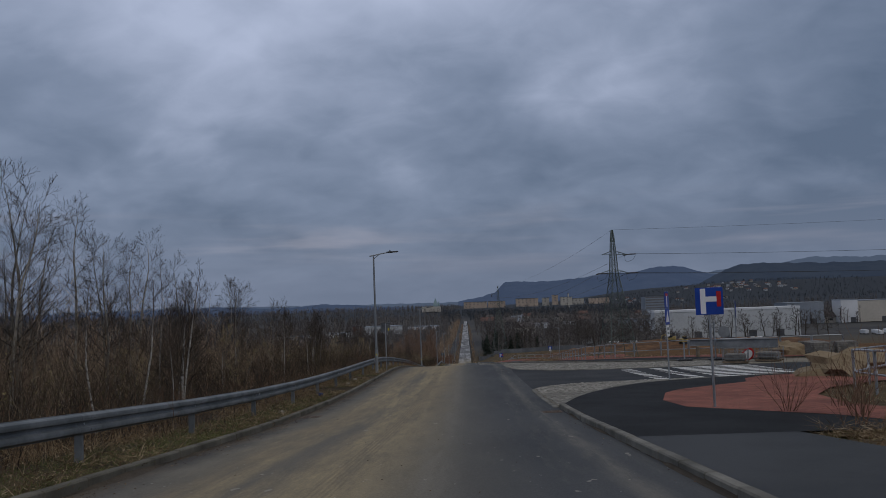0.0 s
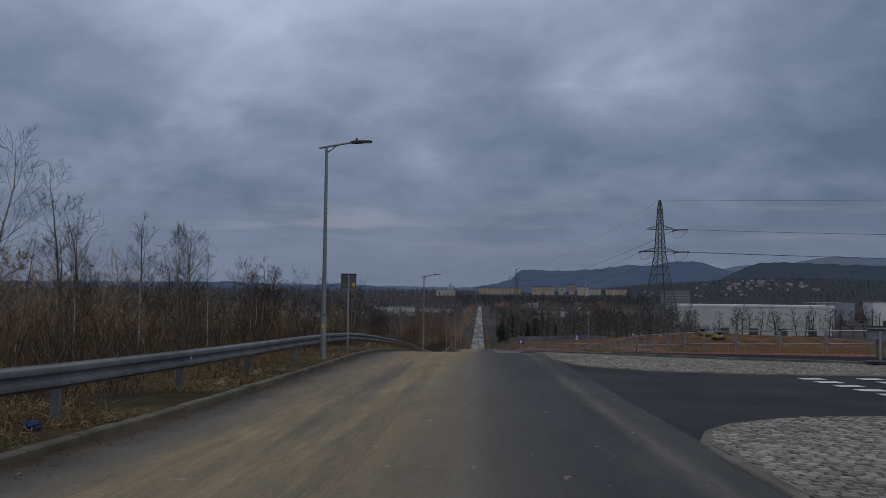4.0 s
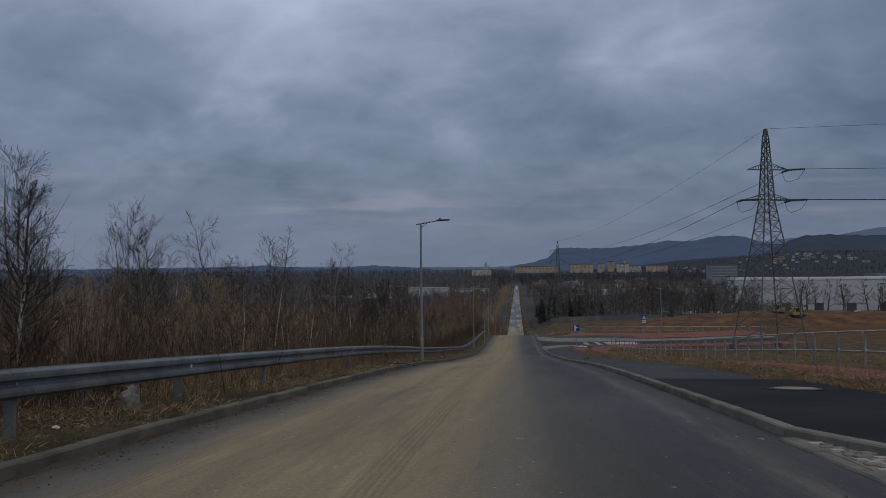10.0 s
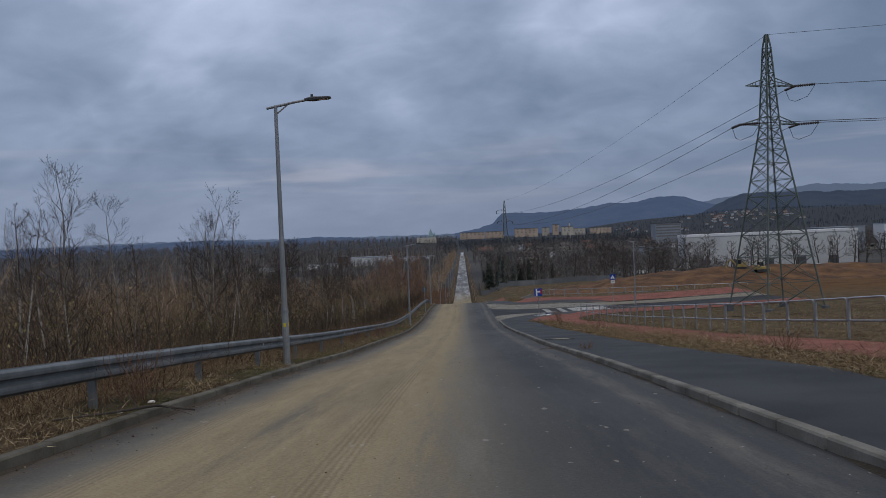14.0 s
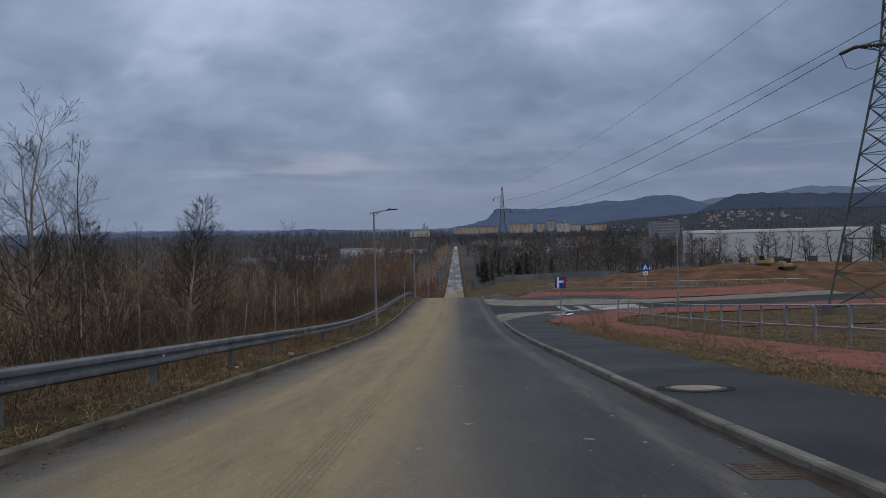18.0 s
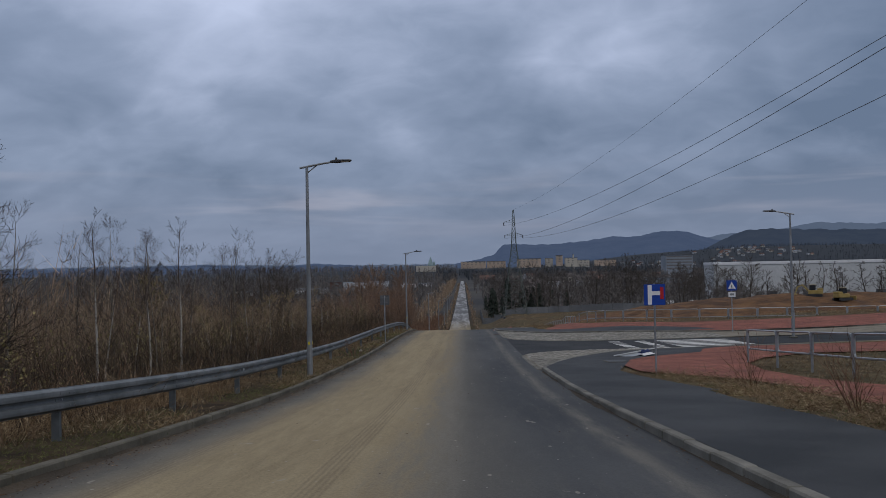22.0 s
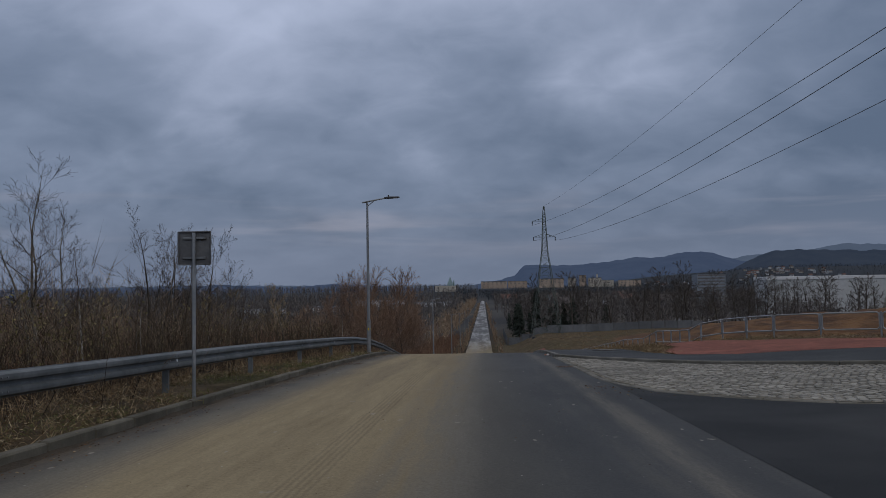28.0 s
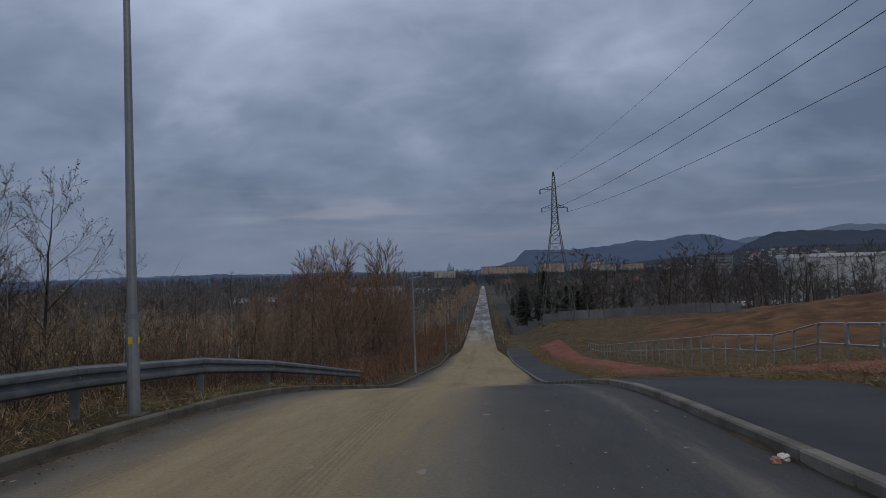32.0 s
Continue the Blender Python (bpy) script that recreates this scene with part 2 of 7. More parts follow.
def road_material():
    m, nt, b = nodes_of("road_surface", 0.62, 0, 0.25)
    g = nt.nodes.new("ShaderNodeNewGeometry")
    s = nt.nodes.new("ShaderNodeSeparateXYZ")
    nt.links.new(g.outputs["Position"], s.inputs[0])
    x, y = s.outputs["X"], s.outputs["Y"]
    broad = noise_fac(nt, 0.5, 5, 0.6, (1, 0.25, 1))
    streak = mix_of(nt, 0.5, noise_fac(nt, 2.4, 6, 0.68, (1, 0.05, 1)), noise_fac(nt, 7.0, 6, 0.75, (1, 0.10, 1)))
    blot = noise_fac(nt, 1.6, 5, 0.65, (1, 0.4, 1))
    grain = noise_fac(nt, 34.0, 4, 0.75)
    asphalt = mix_of(nt, ramp_of(nt, broad, [(0.35, (0, 0, 0)), (0.68, (1, 1, 1))]), (0.040, 0.043, 0.048), (0.080, 0.082, 0.085))
    # dusty wheel tracks on the dark lane
    tr1 = math_of(nt, "SUBTRACT", 1.0, math_of(nt, "ABSOLUTE", math_of(nt, "SUBTRACT", x, -0.25)), True)
    tr2 = math_of(nt, "SUBTRACT", 1.0, math_of(nt, "ABSOLUTE", math_of(nt, "SUBTRACT", x, 1.95)), True)
    tracks = math_of(nt, "MULTIPLY", math_of(nt, "ADD", step_of(nt, tr1, 0.5, 1.0), math_of(nt, "MULTIPLY", step_of(nt, tr2, 0.72, 1.0), 0.6)), step_of(nt, streak, 0.35, 0.62))
    asphalt = mix_of(nt, math_of(nt, "MULTIPLY", tracks, 0.9), asphalt, (0.22, 0.20, 0.165))
    asphalt = mix_of(nt, math_of(nt, "MULTIPLY", step_of(nt, streak, 0.48, 0.64), 0.28), asphalt, (0.14, 0.13, 0.112))
    fade = math_of(nt, "SUBTRACT", 1.0, step_of(nt, math_of(nt, "ADD", x, math_of(nt, "MULTIPLY", math_of(nt, "SUBTRACT", streak, 0.5), 1.4)), -0.7, 1.3))
    asphalt = mix_of(nt, math_of(nt, "MULTIPLY", fade, 0.62), asphalt, (0.185, 0.165, 0.125))
    sand = mix_of(nt, ramp_of(nt, streak, [(0.32, (0, 0, 0)), (0.66, (1, 1, 1))]), (0.245, 0.192, 0.112), (0.39, 0.316, 0.192))
    grey = mix_of(nt, blot, (0.090, 0.088, 0.084), (0.195, 0.182, 0.152))
    # the ribbed print of a tyre in the sand
    ribs = nt.nodes.new("ShaderNodeTexWave")
    ribs.inputs["Scale"].default_value, ribs.inputs["Distortion"].default_value = 5.0, 1.5
    nt.links.new(g.outputs["Position"], ribs.inputs["Vector"])
    print_l = math_of(nt, "SUBTRACT", 1.0, step_of(nt, math_of(nt, "ABSOLUTE", math_of(nt, "ADD", x, 1.30)), 0.14, 0.19))
    print_r = math_of(nt, "SUBTRACT", 1.0, step_of(nt, math_of(nt, "ABSOLUTE", math_of(nt, "ADD", x, 3.18)), 0.12, 0.17))
    print_l = math_of(nt, "MAXIMUM", print_l, print_r)
    sand = mix_of(nt, math_of(nt, "MULTIPLY", math_of(nt, "MULTIPLY", print_l, ribs.outputs["Fac"]), 0.32), sand, (0.13, 0.10, 0.068))
    tyre = step_of(nt, noise_fac(nt, 0.9, 3, 0.5, (1, 0.02, 1)), 0.50, 0.66)
    sand = mix_of(nt, math_of(nt, "MULTIPLY", tyre, 0.35), sand, (0.17, 0.135, 0.095))
    worn = math_of(nt, "SUBTRACT", 1.0, step_of(nt, math_of(nt, "ABSOLUTE", math_of(nt, "ADD", x, 2.15)), 0.12, 0.55))
    worn = math_of(nt, "MULTIPLY", worn, step_of(nt, noise_fac(nt, 1.2, 6, 0.7, (1, 0.035, 1)), 0.42, 0.66))
    worn = math_of(nt, "MULTIPLY", worn, math_of(nt, "SUBTRACT", 1.0, step_of(nt, y, 62.0, 80.0)))
    sand = mix_of(nt, math_of(nt, "MULTIPLY", worn, 0.78), sand, (0.105, 0.103, 0.100))
    # how far the sand has been carried: thin at the top of the hill, thick below
    much = step_of(nt, y, 12.0, 62.0)
    edge = math_of(nt, "ADD", x, math_of(nt, "MULTIPLY", math_of(nt, "SUBTRACT", streak, 0.5), 2.6))
    edge = math_of(nt, "SUBTRACT", edge, math_of(nt, "MULTIPLY", step_of(nt, y, 160.0, 215.0), 4.0))
    mask = math_of(nt, "SUBTRACT", 1.0, step_of(nt, edge, -1.05, 0.0))
    kerbside = step_of(nt, math_of(nt, "ADD", x, math_of(nt, "MULTIPLY", math_of(nt, "SUBTRACT", broad, 0.5), 1.2)), -3.75, -2.75)
    thin = ramp_of(nt, math_of(nt, "ADD", math_of(nt, "MULTIPLY", blot, 0.22), math_of(nt, "MULTIPLY", streak, 0.78)), [(0.30, (0.1, 0.1, 0.1)), (0.62, (1, 1, 1))])
    cover = mix_of(nt, much, thin, (0.93, 0.93, 0.93))
    dusty = mix_of(nt, mask, asphalt, grey)
    col = mix_of(nt, math_of(nt, "MULTIPLY", math_of(nt, "MULTIPLY", mask, kerbside), cover), dusty, sand)
    # dirt against the kerb, and flecks of mud
    ker = math_of(nt, "SUBTRACT", 1.0, step_of(nt, math_of(nt, "ADD", x, math_of(nt, "MULTIPLY", blot, 0.5)), -3.8, -3.2))
    col = mix_of(nt, math_of(nt, "MULTIPLY", ker, 0.85), col, ramp_of(nt, blot, [(0.4, (0.062, 0.058, 0.054)), (0.62, (0.095, 0.070, 0.046))]))
    fleck = step_of(nt, noise_fac(nt, 5.0, 2, 0.5, (1, 0.45, 1)), 0.72, 0.75)
    col = mix_of(nt, math_of(nt, "MULTIPLY", fleck, 0.6), col, (0.36, 0.33, 0.28))
    chip = step_of(nt, noise_fac(nt, 17.0, 2, 0.5, (1, 0.6, 1)), 0.745, 0.765)
    col = mix_of(nt, math_of(nt, "MULTIPLY", chip, 0.7), col, (0.42, 0.40, 0.36))
    # wet lower road: the sky's reflection painted as pale patches, and less roughness
    wet_sheen = step_of(nt, y, 250.0, 330.0)
    col = mix_of(nt, wet_sheen, col, ramp_of(nt, noise_fac(nt, 0.42, 5, 0.7, (1, 0.10, 1)), [(0.36, (0.045, 0.044, 0.043)), (0.48, (0.12, 0.115, 0.107)), (0.56, (0.30, 0.295, 0.29)), (0.70, (0.46, 0.46, 0.46))]))
    col = mix_of(nt, 0.55, col, ramp_of(nt, grain, [(0.3, (0.30, 0.30, 0.30)), (0.7, (0.70, 0.70, 0.70))]), "OVERLAY")
    nt.links.new(col, b.inputs["Base Color"])
    nt.links.new(math_of(nt, "SUBTRACT", math_of(nt, "ADD", 0.78, math_of(nt, "MULTIPLY", mask, 0.15)), math_of(nt, "MULTIPLY", wet_sheen, 0.38)), b.inputs["Roughness"])
    bump_of(nt, b, mix_of(nt, 0.5, grain, streak), 0.35, 0.012)
    return m


def ground_material():
    m, nt, b = nodes_of("ground_soil", 0.95, 0, 0.1)
    g = nt.nodes.new("ShaderNodeNewGeometry")
    s = nt.nodes.new("ShaderNodeSeparateXYZ")
    nt.links.new(g.outputs["Position"], s.inputs[0])
    broad = noise_fac(nt, 0.09, 5, 0.6)
    mid_ = noise_fac(nt, 0.9, 5, 0.65)
    grain = noise_fac(nt, 14.0, 4, 0.7)
    col = ramp_of(nt, mid_, [(0.32, (0.032, 0.024, 0.016)), (0.5, (0.070, 0.050, 0.031)), (0.68, (0.135, 0.100, 0.060))])
    open_side = ramp_of(nt, mid_, [(0.32, (0.055, 0.041, 0.026)), (0.5, (0.115, 0.084, 0.050)), (0.68, (0.185, 0.140, 0.085))])
    col = mix_of(nt, step_of(nt, s.outputs["X"], 0.0, 3.0), col, open_side)
    green = ramp_of(nt, broad, [(0.45, (0, 0, 0)), (0.62, (1, 1, 1))])
    col = mix_of(nt, math_of(nt, "MULTIPLY", green, 0.3), col, (0.080, 0.082, 0.042))
    # dark floor under the wood, the shade of the brush put into the soil colour
    wood_shade = step_of(nt, math_of(nt, "MULTIPLY", s.outputs["X"], -1.0), 5.6, 7.2)
    col = mix_of(nt, wood_shade, col, ramp_of(nt, mid_, [(0.35, (0.016, 0.012, 0.009)), (0.65, (0.050, 0.036, 0.024))]))
    # stripped earth of the building plot beyond the fence
    bare = math_of(nt, "MULTIPLY", step_of(nt, s.outputs["X"], 24.0, 40.0), math_of(nt, "SUBTRACT", 1.0, step_of(nt, s.outputs["Y"], 250.0, 275.0)))
    bare = math_of(nt, "MULTIPLY", bare, step_of(nt, s.outputs["Y"], 120.0, 150.0))
    bare = math_of(nt, "MULTIPLY", bare, math_of(nt, "SUBTRACT", 1.0, step_of(nt, s.outputs["X"], 120.0, 140.0)))
    earth = ramp_of(nt, noise_fac(nt, 0.25, 5, 0.6, (1, 2.5, 1)), [(0.35, (0.095, 0.050, 0.024)), (0.55, (0.155, 0.085, 0.038)), (0.7, (0.11, 0.085, 0.042))])
    col = mix_of(nt, bare, col, earth)
    # far ground fades to cool grey, distance haze put into its colour
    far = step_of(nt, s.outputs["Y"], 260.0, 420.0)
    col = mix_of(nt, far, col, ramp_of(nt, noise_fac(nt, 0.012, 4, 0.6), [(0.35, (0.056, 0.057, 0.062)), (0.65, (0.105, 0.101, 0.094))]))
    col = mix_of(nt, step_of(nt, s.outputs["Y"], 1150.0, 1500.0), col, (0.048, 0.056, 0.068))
    nt.links.new(col, b.inputs["Base Color"])
    bump_of(nt, b, grain, 0.7, 0.06)
    return m


road_material()
ground_material()
plain("kerb_clean", (0.115, 0.109, 0.092), (0.225, 0.215, 0.188), 1.2, 0.9, fine=40, bump=0.4, vary=0.12)
plain("kerb_concrete", (0.070, 0.063, 0.046), (0.155, 0.142, 0.112), 1.2, 0.9, fine=40, bump=0.4, vary=0.12)
plain("side_asphalt", (0.022, 0.024, 0.027), (0.048, 0.050, 0.053), 0.4, 0.8, fine=60, bump=0.4, spec=0.2)
plain("fresh_asphalt", (0.012, 0.0128, 0.014), (0.027, 0.028, 0.030), 0.5, 0.8, fine=70, bump=0.4, spec=0.12)
plain("footway_asphalt", (0.019, 0.021, 0.023), (0.050, 0.052, 0.055), 0.45, 0.7, fine=70, bump=0.45, spec=0.28)


def red_material():
    m, nt, b = nodes_of("red_paving", 0.9, 0, 0.2)
    pos = nt.nodes.new("ShaderNodeNewGeometry").outputs["Position"]
    br = nt.nodes.new("ShaderNodeTexBrick")
    br.inputs["Color1"].default_value, br.inputs["Color2"].default_value, br.inputs["Mortar"].default_value = (0.225, 0.080, 0.060, 1), (0.32, 0.125, 0.094, 1), (0.13, 0.058, 0.045, 1)
    br.inputs["Scale"].default_value, br.inputs["Mortar Size"].default_value = 1.0, 0.008
    br.inputs["Brick Width"].default_value, br.inputs["Row Height"].default_value = 0.2, 0.1
    nt.links.new(pos, br.inputs["Vector"])
    broad = ramp_of(nt, noise_fac(nt, 0.6, 5, 0.65), [(0.3, (0.30, 0.30, 0.30)), (0.7, (0.70, 0.69, 0.66))])
    c = mix_of(nt, 0.8, br.outputs["Color"], broad, "OVERLAY")
    dirt = step_of(nt, noise_fac(nt, 1.7, 5, 0.7), 0.55, 0.72)
    c = mix_of(nt, math_of(nt, "MULTIPLY", dirt, 0.55), c, (0.10, 0.075, 0.045))
    nt.links.new(c, b.inputs["Base Color"])
    bump_of(nt, b, br.outputs["Fac"], 0.25, -0.006)
    return m


red_material()
plain("cobble_stone", (0.17, 0.163, 0.145), (0.315, 0.30, 0.268), 2.5, 0.85, fine=45, bump=0.5, vary=0.2)
plain("joint_sand", (0.17, 0.15, 0.115), (0.27, 0.24, 0.19), 2.0, 0.95)
plain("galvanised", (0.30, 0.32, 0.34), (0.43, 0.45, 0.47), 1.6, 0.45, 0.75, fine=20, bump=0.1)
plain("galvanised_dull", (0.16, 0.175, 0.19), (0.27, 0.285, 0.30), 1.3, 0.6, 0.45, fine=14, bump=0.15)
plain("rail_steel", (0.110, 0.124, 0.132), (0.20, 0.216, 0.226), 1.4, 0.62, 0.25, fine=9, bump=0.2)
plain("pole_grey", (0.22, 0.235, 0.25), (0.32, 0.335, 0.35), 0.8, 0.5, 0.5, fine=16, bump=0.1)
plain("dark_housing", (0.030, 0.031, 0.035), (0.055, 0.056, 0.06), 3, 0.5, 0.2)
plain("lattice_steel", (0.075, 0.098, 0.090), (0.135, 0.162, 0.150), 0.5, 0.6, 0.3, fine=6)
plain("white_paint", (0.62, 0.62, 0.60), (0.80, 0.80, 0.78), 1.5, 0.8, fine=20, bump=0.3)
plain("sign_white", (0.74, 0.75, 0.76), (0.82, 0.82, 0.83), 2, 0.4, bump=0)
plain("sign_blue", (0.006, 0.045, 0.30), (0.010, 0.06, 0.36), 2, 0.4, bump=0)
plain("sign_red", (0.42, 0.012, 0.016), (0.50, 0.02, 0.02), 2, 0.4, bump=0)
plain("sign_yellow", (0.62, 0.48, 0.02), (0.72, 0.58, 0.04), 2, 0.4, bump=0)
plain("hall_cladding", (0.46, 0.475, 0.485), (0.55, 0.565, 0.575), 0.06, 0.6, fine=1.0, bump=0)
plain("hall_roof", (0.62, 0.63, 0.65), (0.74, 0.75, 0.77), 0.05, 0.55, fine=1.0, bump=0)
plain("dark_glass", (0.02, 0.024, 0.03), (0.04, 0.045, 0.055), 0.5, 0.15, bump=0)
plain("insulator", (0.05, 0.045, 0.05), (0.08, 0.075, 0.08), 4, 0.3)
plain("wire", (0.03, 0.032, 0.035), (0.05, 0.052, 0.055), 1, 0.5, 0.5, bump=0)
plain("lid_concrete", (0.24, 0.22, 0.17), (0.35, 0.32, 0.25), 3.0, 0.9, fine=30)
plain("fence_concrete", (0.11, 0.118, 0.13), (0.17, 0.178, 0.19), 0.3, 0.9, fine=3, vary=0.12)
plain("wall_concrete", (0.065, 0.07, 0.078), (0.115, 0.12, 0.13), 0.3, 0.9, fine=3)
plain("bark_dark", (0.045, 0.038, 0.032), (0.105, 0.09, 0.075), 2.0, 0.95, fine=20, bump=0.5, vary=0.25)
plain("earth_heap", (0.070, 0.034, 0.016), (0.185, 0.094, 0.038), 0.30, 0.95, fine=1.6, bump=0.8, dist=0.25)


def birch_material():
    m, nt, b = nodes_of("bark_birch", 0.85, 0, 0.2)
    bands = noise_fac(nt, 5.0, 4, 0.6, (1, 1, 3.5))
    c = ramp_of(nt, bands, [(0.34, (0.06, 0.05, 0.042)), (0.44, (0.36, 0.335, 0.30)), (0.7, (0.60, 0.575, 0.53))])
    # young wood towards the tip is brown, not white
    sep_ = nt.nodes.new("ShaderNodeSeparateXYZ")
    nt.links.new(nt.nodes.new("ShaderNodeTexCoord").outputs["Object"], sep_.inputs[0])
    c = mix_of(nt, step_of(nt, sep_.outputs["Z"], 4.2, 6.5), c, (0.085, 0.060, 0.048))
    nt.links.new(c, b.inputs["Base Color"])
    return m


plain("bark_grey", (0.12, 0.105, 0.085), (0.26, 0.235, 0.20), 3.0, 0.9, fine=20, bump=0.4, vary=0.3)
birch_material()
island("twig_brown", [(0.0, (0.14, 0.095, 0.070)), (0.3, (0.28, 0.185, 0.132)), (0.55, (0.25, 0.205, 0.135)), (0.8, (0.40, 0.285, 0.20)), (1.0, (0.52, 0.42, 0.31))])
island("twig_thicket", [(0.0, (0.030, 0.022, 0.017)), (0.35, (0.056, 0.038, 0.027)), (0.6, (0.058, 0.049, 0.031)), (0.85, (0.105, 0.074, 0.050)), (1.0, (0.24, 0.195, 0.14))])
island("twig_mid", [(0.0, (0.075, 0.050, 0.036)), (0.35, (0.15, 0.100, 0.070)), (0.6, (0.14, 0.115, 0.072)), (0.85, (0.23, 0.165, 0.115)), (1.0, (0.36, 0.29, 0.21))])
island("twig_red", [(0.0, (0.10, 0.056, 0.038)), (0.5, (0.20, 0.115, 0.076)), (1.0, (0.31, 0.20, 0.135))])
island("dry_grass", [(0.0, (0.070, 0.046, 0.026)), (0.45, (0.19, 0.132, 0.074)), (0.8, (0.34, 0.255, 0.15)), (1.0, (0.58, 0.48, 0.32))])
island("dry_stalk", [(0.0, (0.10, 0.064, 0.038)), (0.5, (0.22, 0.145, 0.085)), (0.85, (0.36, 0.26, 0.16)), (1.0, (0.52, 0.42, 0.28))])
island("green_grass", [(0.0, (0.065, 0.080, 0.026)), (0.6, (0.14, 0.15, 0.055)), (1.0, (0.24, 0.235, 0.11))])
island("leaf_olive", [(0.0, (0.10, 0.090, 0.040)), (0.6, (0.20, 0.170, 0.075)), (1.0, (0.36, 0.30, 0.15))])
island("conifer_dark", [(0.0, (0.028, 0.038, 0.033)), (1.0, (0.068, 0.080, 0.066))])
# far_twig and twig_hill: cool tones, with distance haze mixed into the colour
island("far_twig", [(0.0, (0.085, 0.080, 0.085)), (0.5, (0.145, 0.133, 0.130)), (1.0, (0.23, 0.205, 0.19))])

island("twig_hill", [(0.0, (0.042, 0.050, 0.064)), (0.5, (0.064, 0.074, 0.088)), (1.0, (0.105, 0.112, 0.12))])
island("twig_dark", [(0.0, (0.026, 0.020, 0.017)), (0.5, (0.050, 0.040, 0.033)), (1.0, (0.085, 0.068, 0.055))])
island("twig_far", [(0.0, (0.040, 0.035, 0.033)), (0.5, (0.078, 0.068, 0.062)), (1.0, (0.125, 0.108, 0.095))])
island("twig_willow", [(0.0, (0.13, 0.082, 0.060)), (0.5, (0.24, 0.158, 0.112)), (1.0, (0.35, 0.24, 0.175))])
plain("machine_yellow", (0.30, 0.22, 0.07), (0.42, 0.32, 0.12), 0.8, 0.5, fine=6)
# far window glass, paled in its colour for the haze over the town
plain("window_far", (0.13, 0.13, 0.135), (0.19, 0.19, 0.195), 0.5, 0.3, bump=0)
plain("plaster_ochre", (0.40, 0.315, 0.25), (0.50, 0.40, 0.32), 0.05, 0.9, fine=1, bump=0, vary=0.1)
plain("plaster_cream", (0.42, 0.39, 0.34), (0.52, 0.48, 0.42), 0.05, 0.9, fine=1, bump=0, vary=0.1)
plain("plaster_white", (0.46, 0.47, 0.49), (0.60, 0.60, 0.61), 0.05, 0.9, fine=1, bump=0, vary=0.1)
plain("office_grey", (0.20, 0.23, 0.27), (0.28, 0.31, 0.35), 0.05, 0.7, fine=1, bump=0)
plain("roof_dark", (0.06, 0.055, 0.055), (0.12, 0.10, 0.095), 0.1, 0.8, fine=2, bump=0, vary=0.2)
plain("roof_red", (0.13, 0.07, 0.055), (0.18, 0.10, 0.08), 0.1, 0.85, fine=2, bump=0, vary=0.2)
# spire green, lightened for haze
plain("copper_green", (0.20, 0.29, 0.31), (0.27, 0.36, 0.38), 0.1, 0.7, fine=1, bump=0)
plain("timber", (0.16, 0.12, 0.08), (0.28, 0.22, 0.16), 3, 0.9, fine=25)
plain("rubble_grey", (0.14, 0.13, 0.12), (0.26, 0.245, 0.225), 6, 0.95, fine=20, bump=0.8, dist=0.05)
plain("gully_iron", (0.075, 0.060, 0.050), (0.150, 0.105, 0.078), 8, 0.85, 0.2)
plain("litter_white", (0.60, 0.52, 0.48), (0.74, 0.70, 0.66), 9, 0.6)
plain("litter_pink", (0.36, 0.17, 0.12), (0.50, 0.30, 0.22), 9, 0.7)
plain("tarp_blue", (0.010, 0.022, 0.085), (0.022, 0.042, 0.15), 5, 0.5)
plain("boulder_stone", (0.26, 0.24, 0.20), (0.40, 0.37, 0.31), 5, 0.9, fine=30, bump=0.6)
plain("sand_pale", (0.20, 0.15, 0.09), (0.28, 0.21, 0.13), 1.2, 0.95, fine=12, bump=0.5)


def cobble_field_material():
    m, nt, b = nodes_of("cobble_field", 0.85, 0, 0.3)
    g = nt.nodes.new("ShaderNodeNewGeometry")
    c = ramp_of(nt, g.outputs["Random Per Island"], [(0.0, (0.17, 0.163, 0.145)), (0.5, (0.29, 0.277, 0.25)), (1.0, (0.41, 0.392, 0.357))])
    c = mix_of(nt, 0.4, c, ramp_of(nt, noise_fac(nt, 1.2, 4), [(0.3, (0.3, 0.3, 0.28)), (0.7, (0.68, 0.67, 0.65))]), "OVERLAY")
    nt.links.new(c, b.inputs["Base Color"])
    bump_of(nt, b, noise_fac(nt, 45, 3), 0.5, 0.01)
    return m


cobble_field_material()

# ---- the lie of the land ----
PROFILE = [(-17.8, 2.16), (-11.8, 1.52), (-5.8, 1.08), (0.2, 0.65), (6.2, 0.20), (12.2, -0.14), (18.2, -0.40), (24.2, -0.60), (30.2, -0.78), (36.2, -0.94), (42.2, -1.20), (48.2, -1.65), (54.2, -2.13), (60.2, -2.60), (66.2, -3.12), (72.2, -3.69), (78.2, -4.29), (84.2, -4.91), (90.2, -5.44), (96.2, -5.98), (102.2, -6.55), (108.2, -7.06), (114.2, -7.56), (120.2, -7.91), (126.2, -8.23), (132.2, -8.50), (138.2, -8.69), (144.2, -8.89), (150.2, -9.12), (156.2, -9.40), (162.2, -9.66), (168.2, -10.08),
           (190, -13.0), (230, -16.3), (270, -18.0), (325, -18.8), (415, -19.6), (640, -20.6), (1140, -21.5), (2000, -21.0), (6000, -14.0)]
_ty = np.arange(-160.0, 6000.0, 1.0)
_py, _pz = np.array(PROFILE).T
_tz = np.interp(_ty, np.concatenate([[-160.0], _py]), np.concatenate([[4.0], _pz]))
_ker = np.exp(-0.5 * (np.arange(-9, 10) / 3.0) ** 2)
_tz[9:-9] = np.convolve(_tz, _ker / _ker.sum(), "valid")


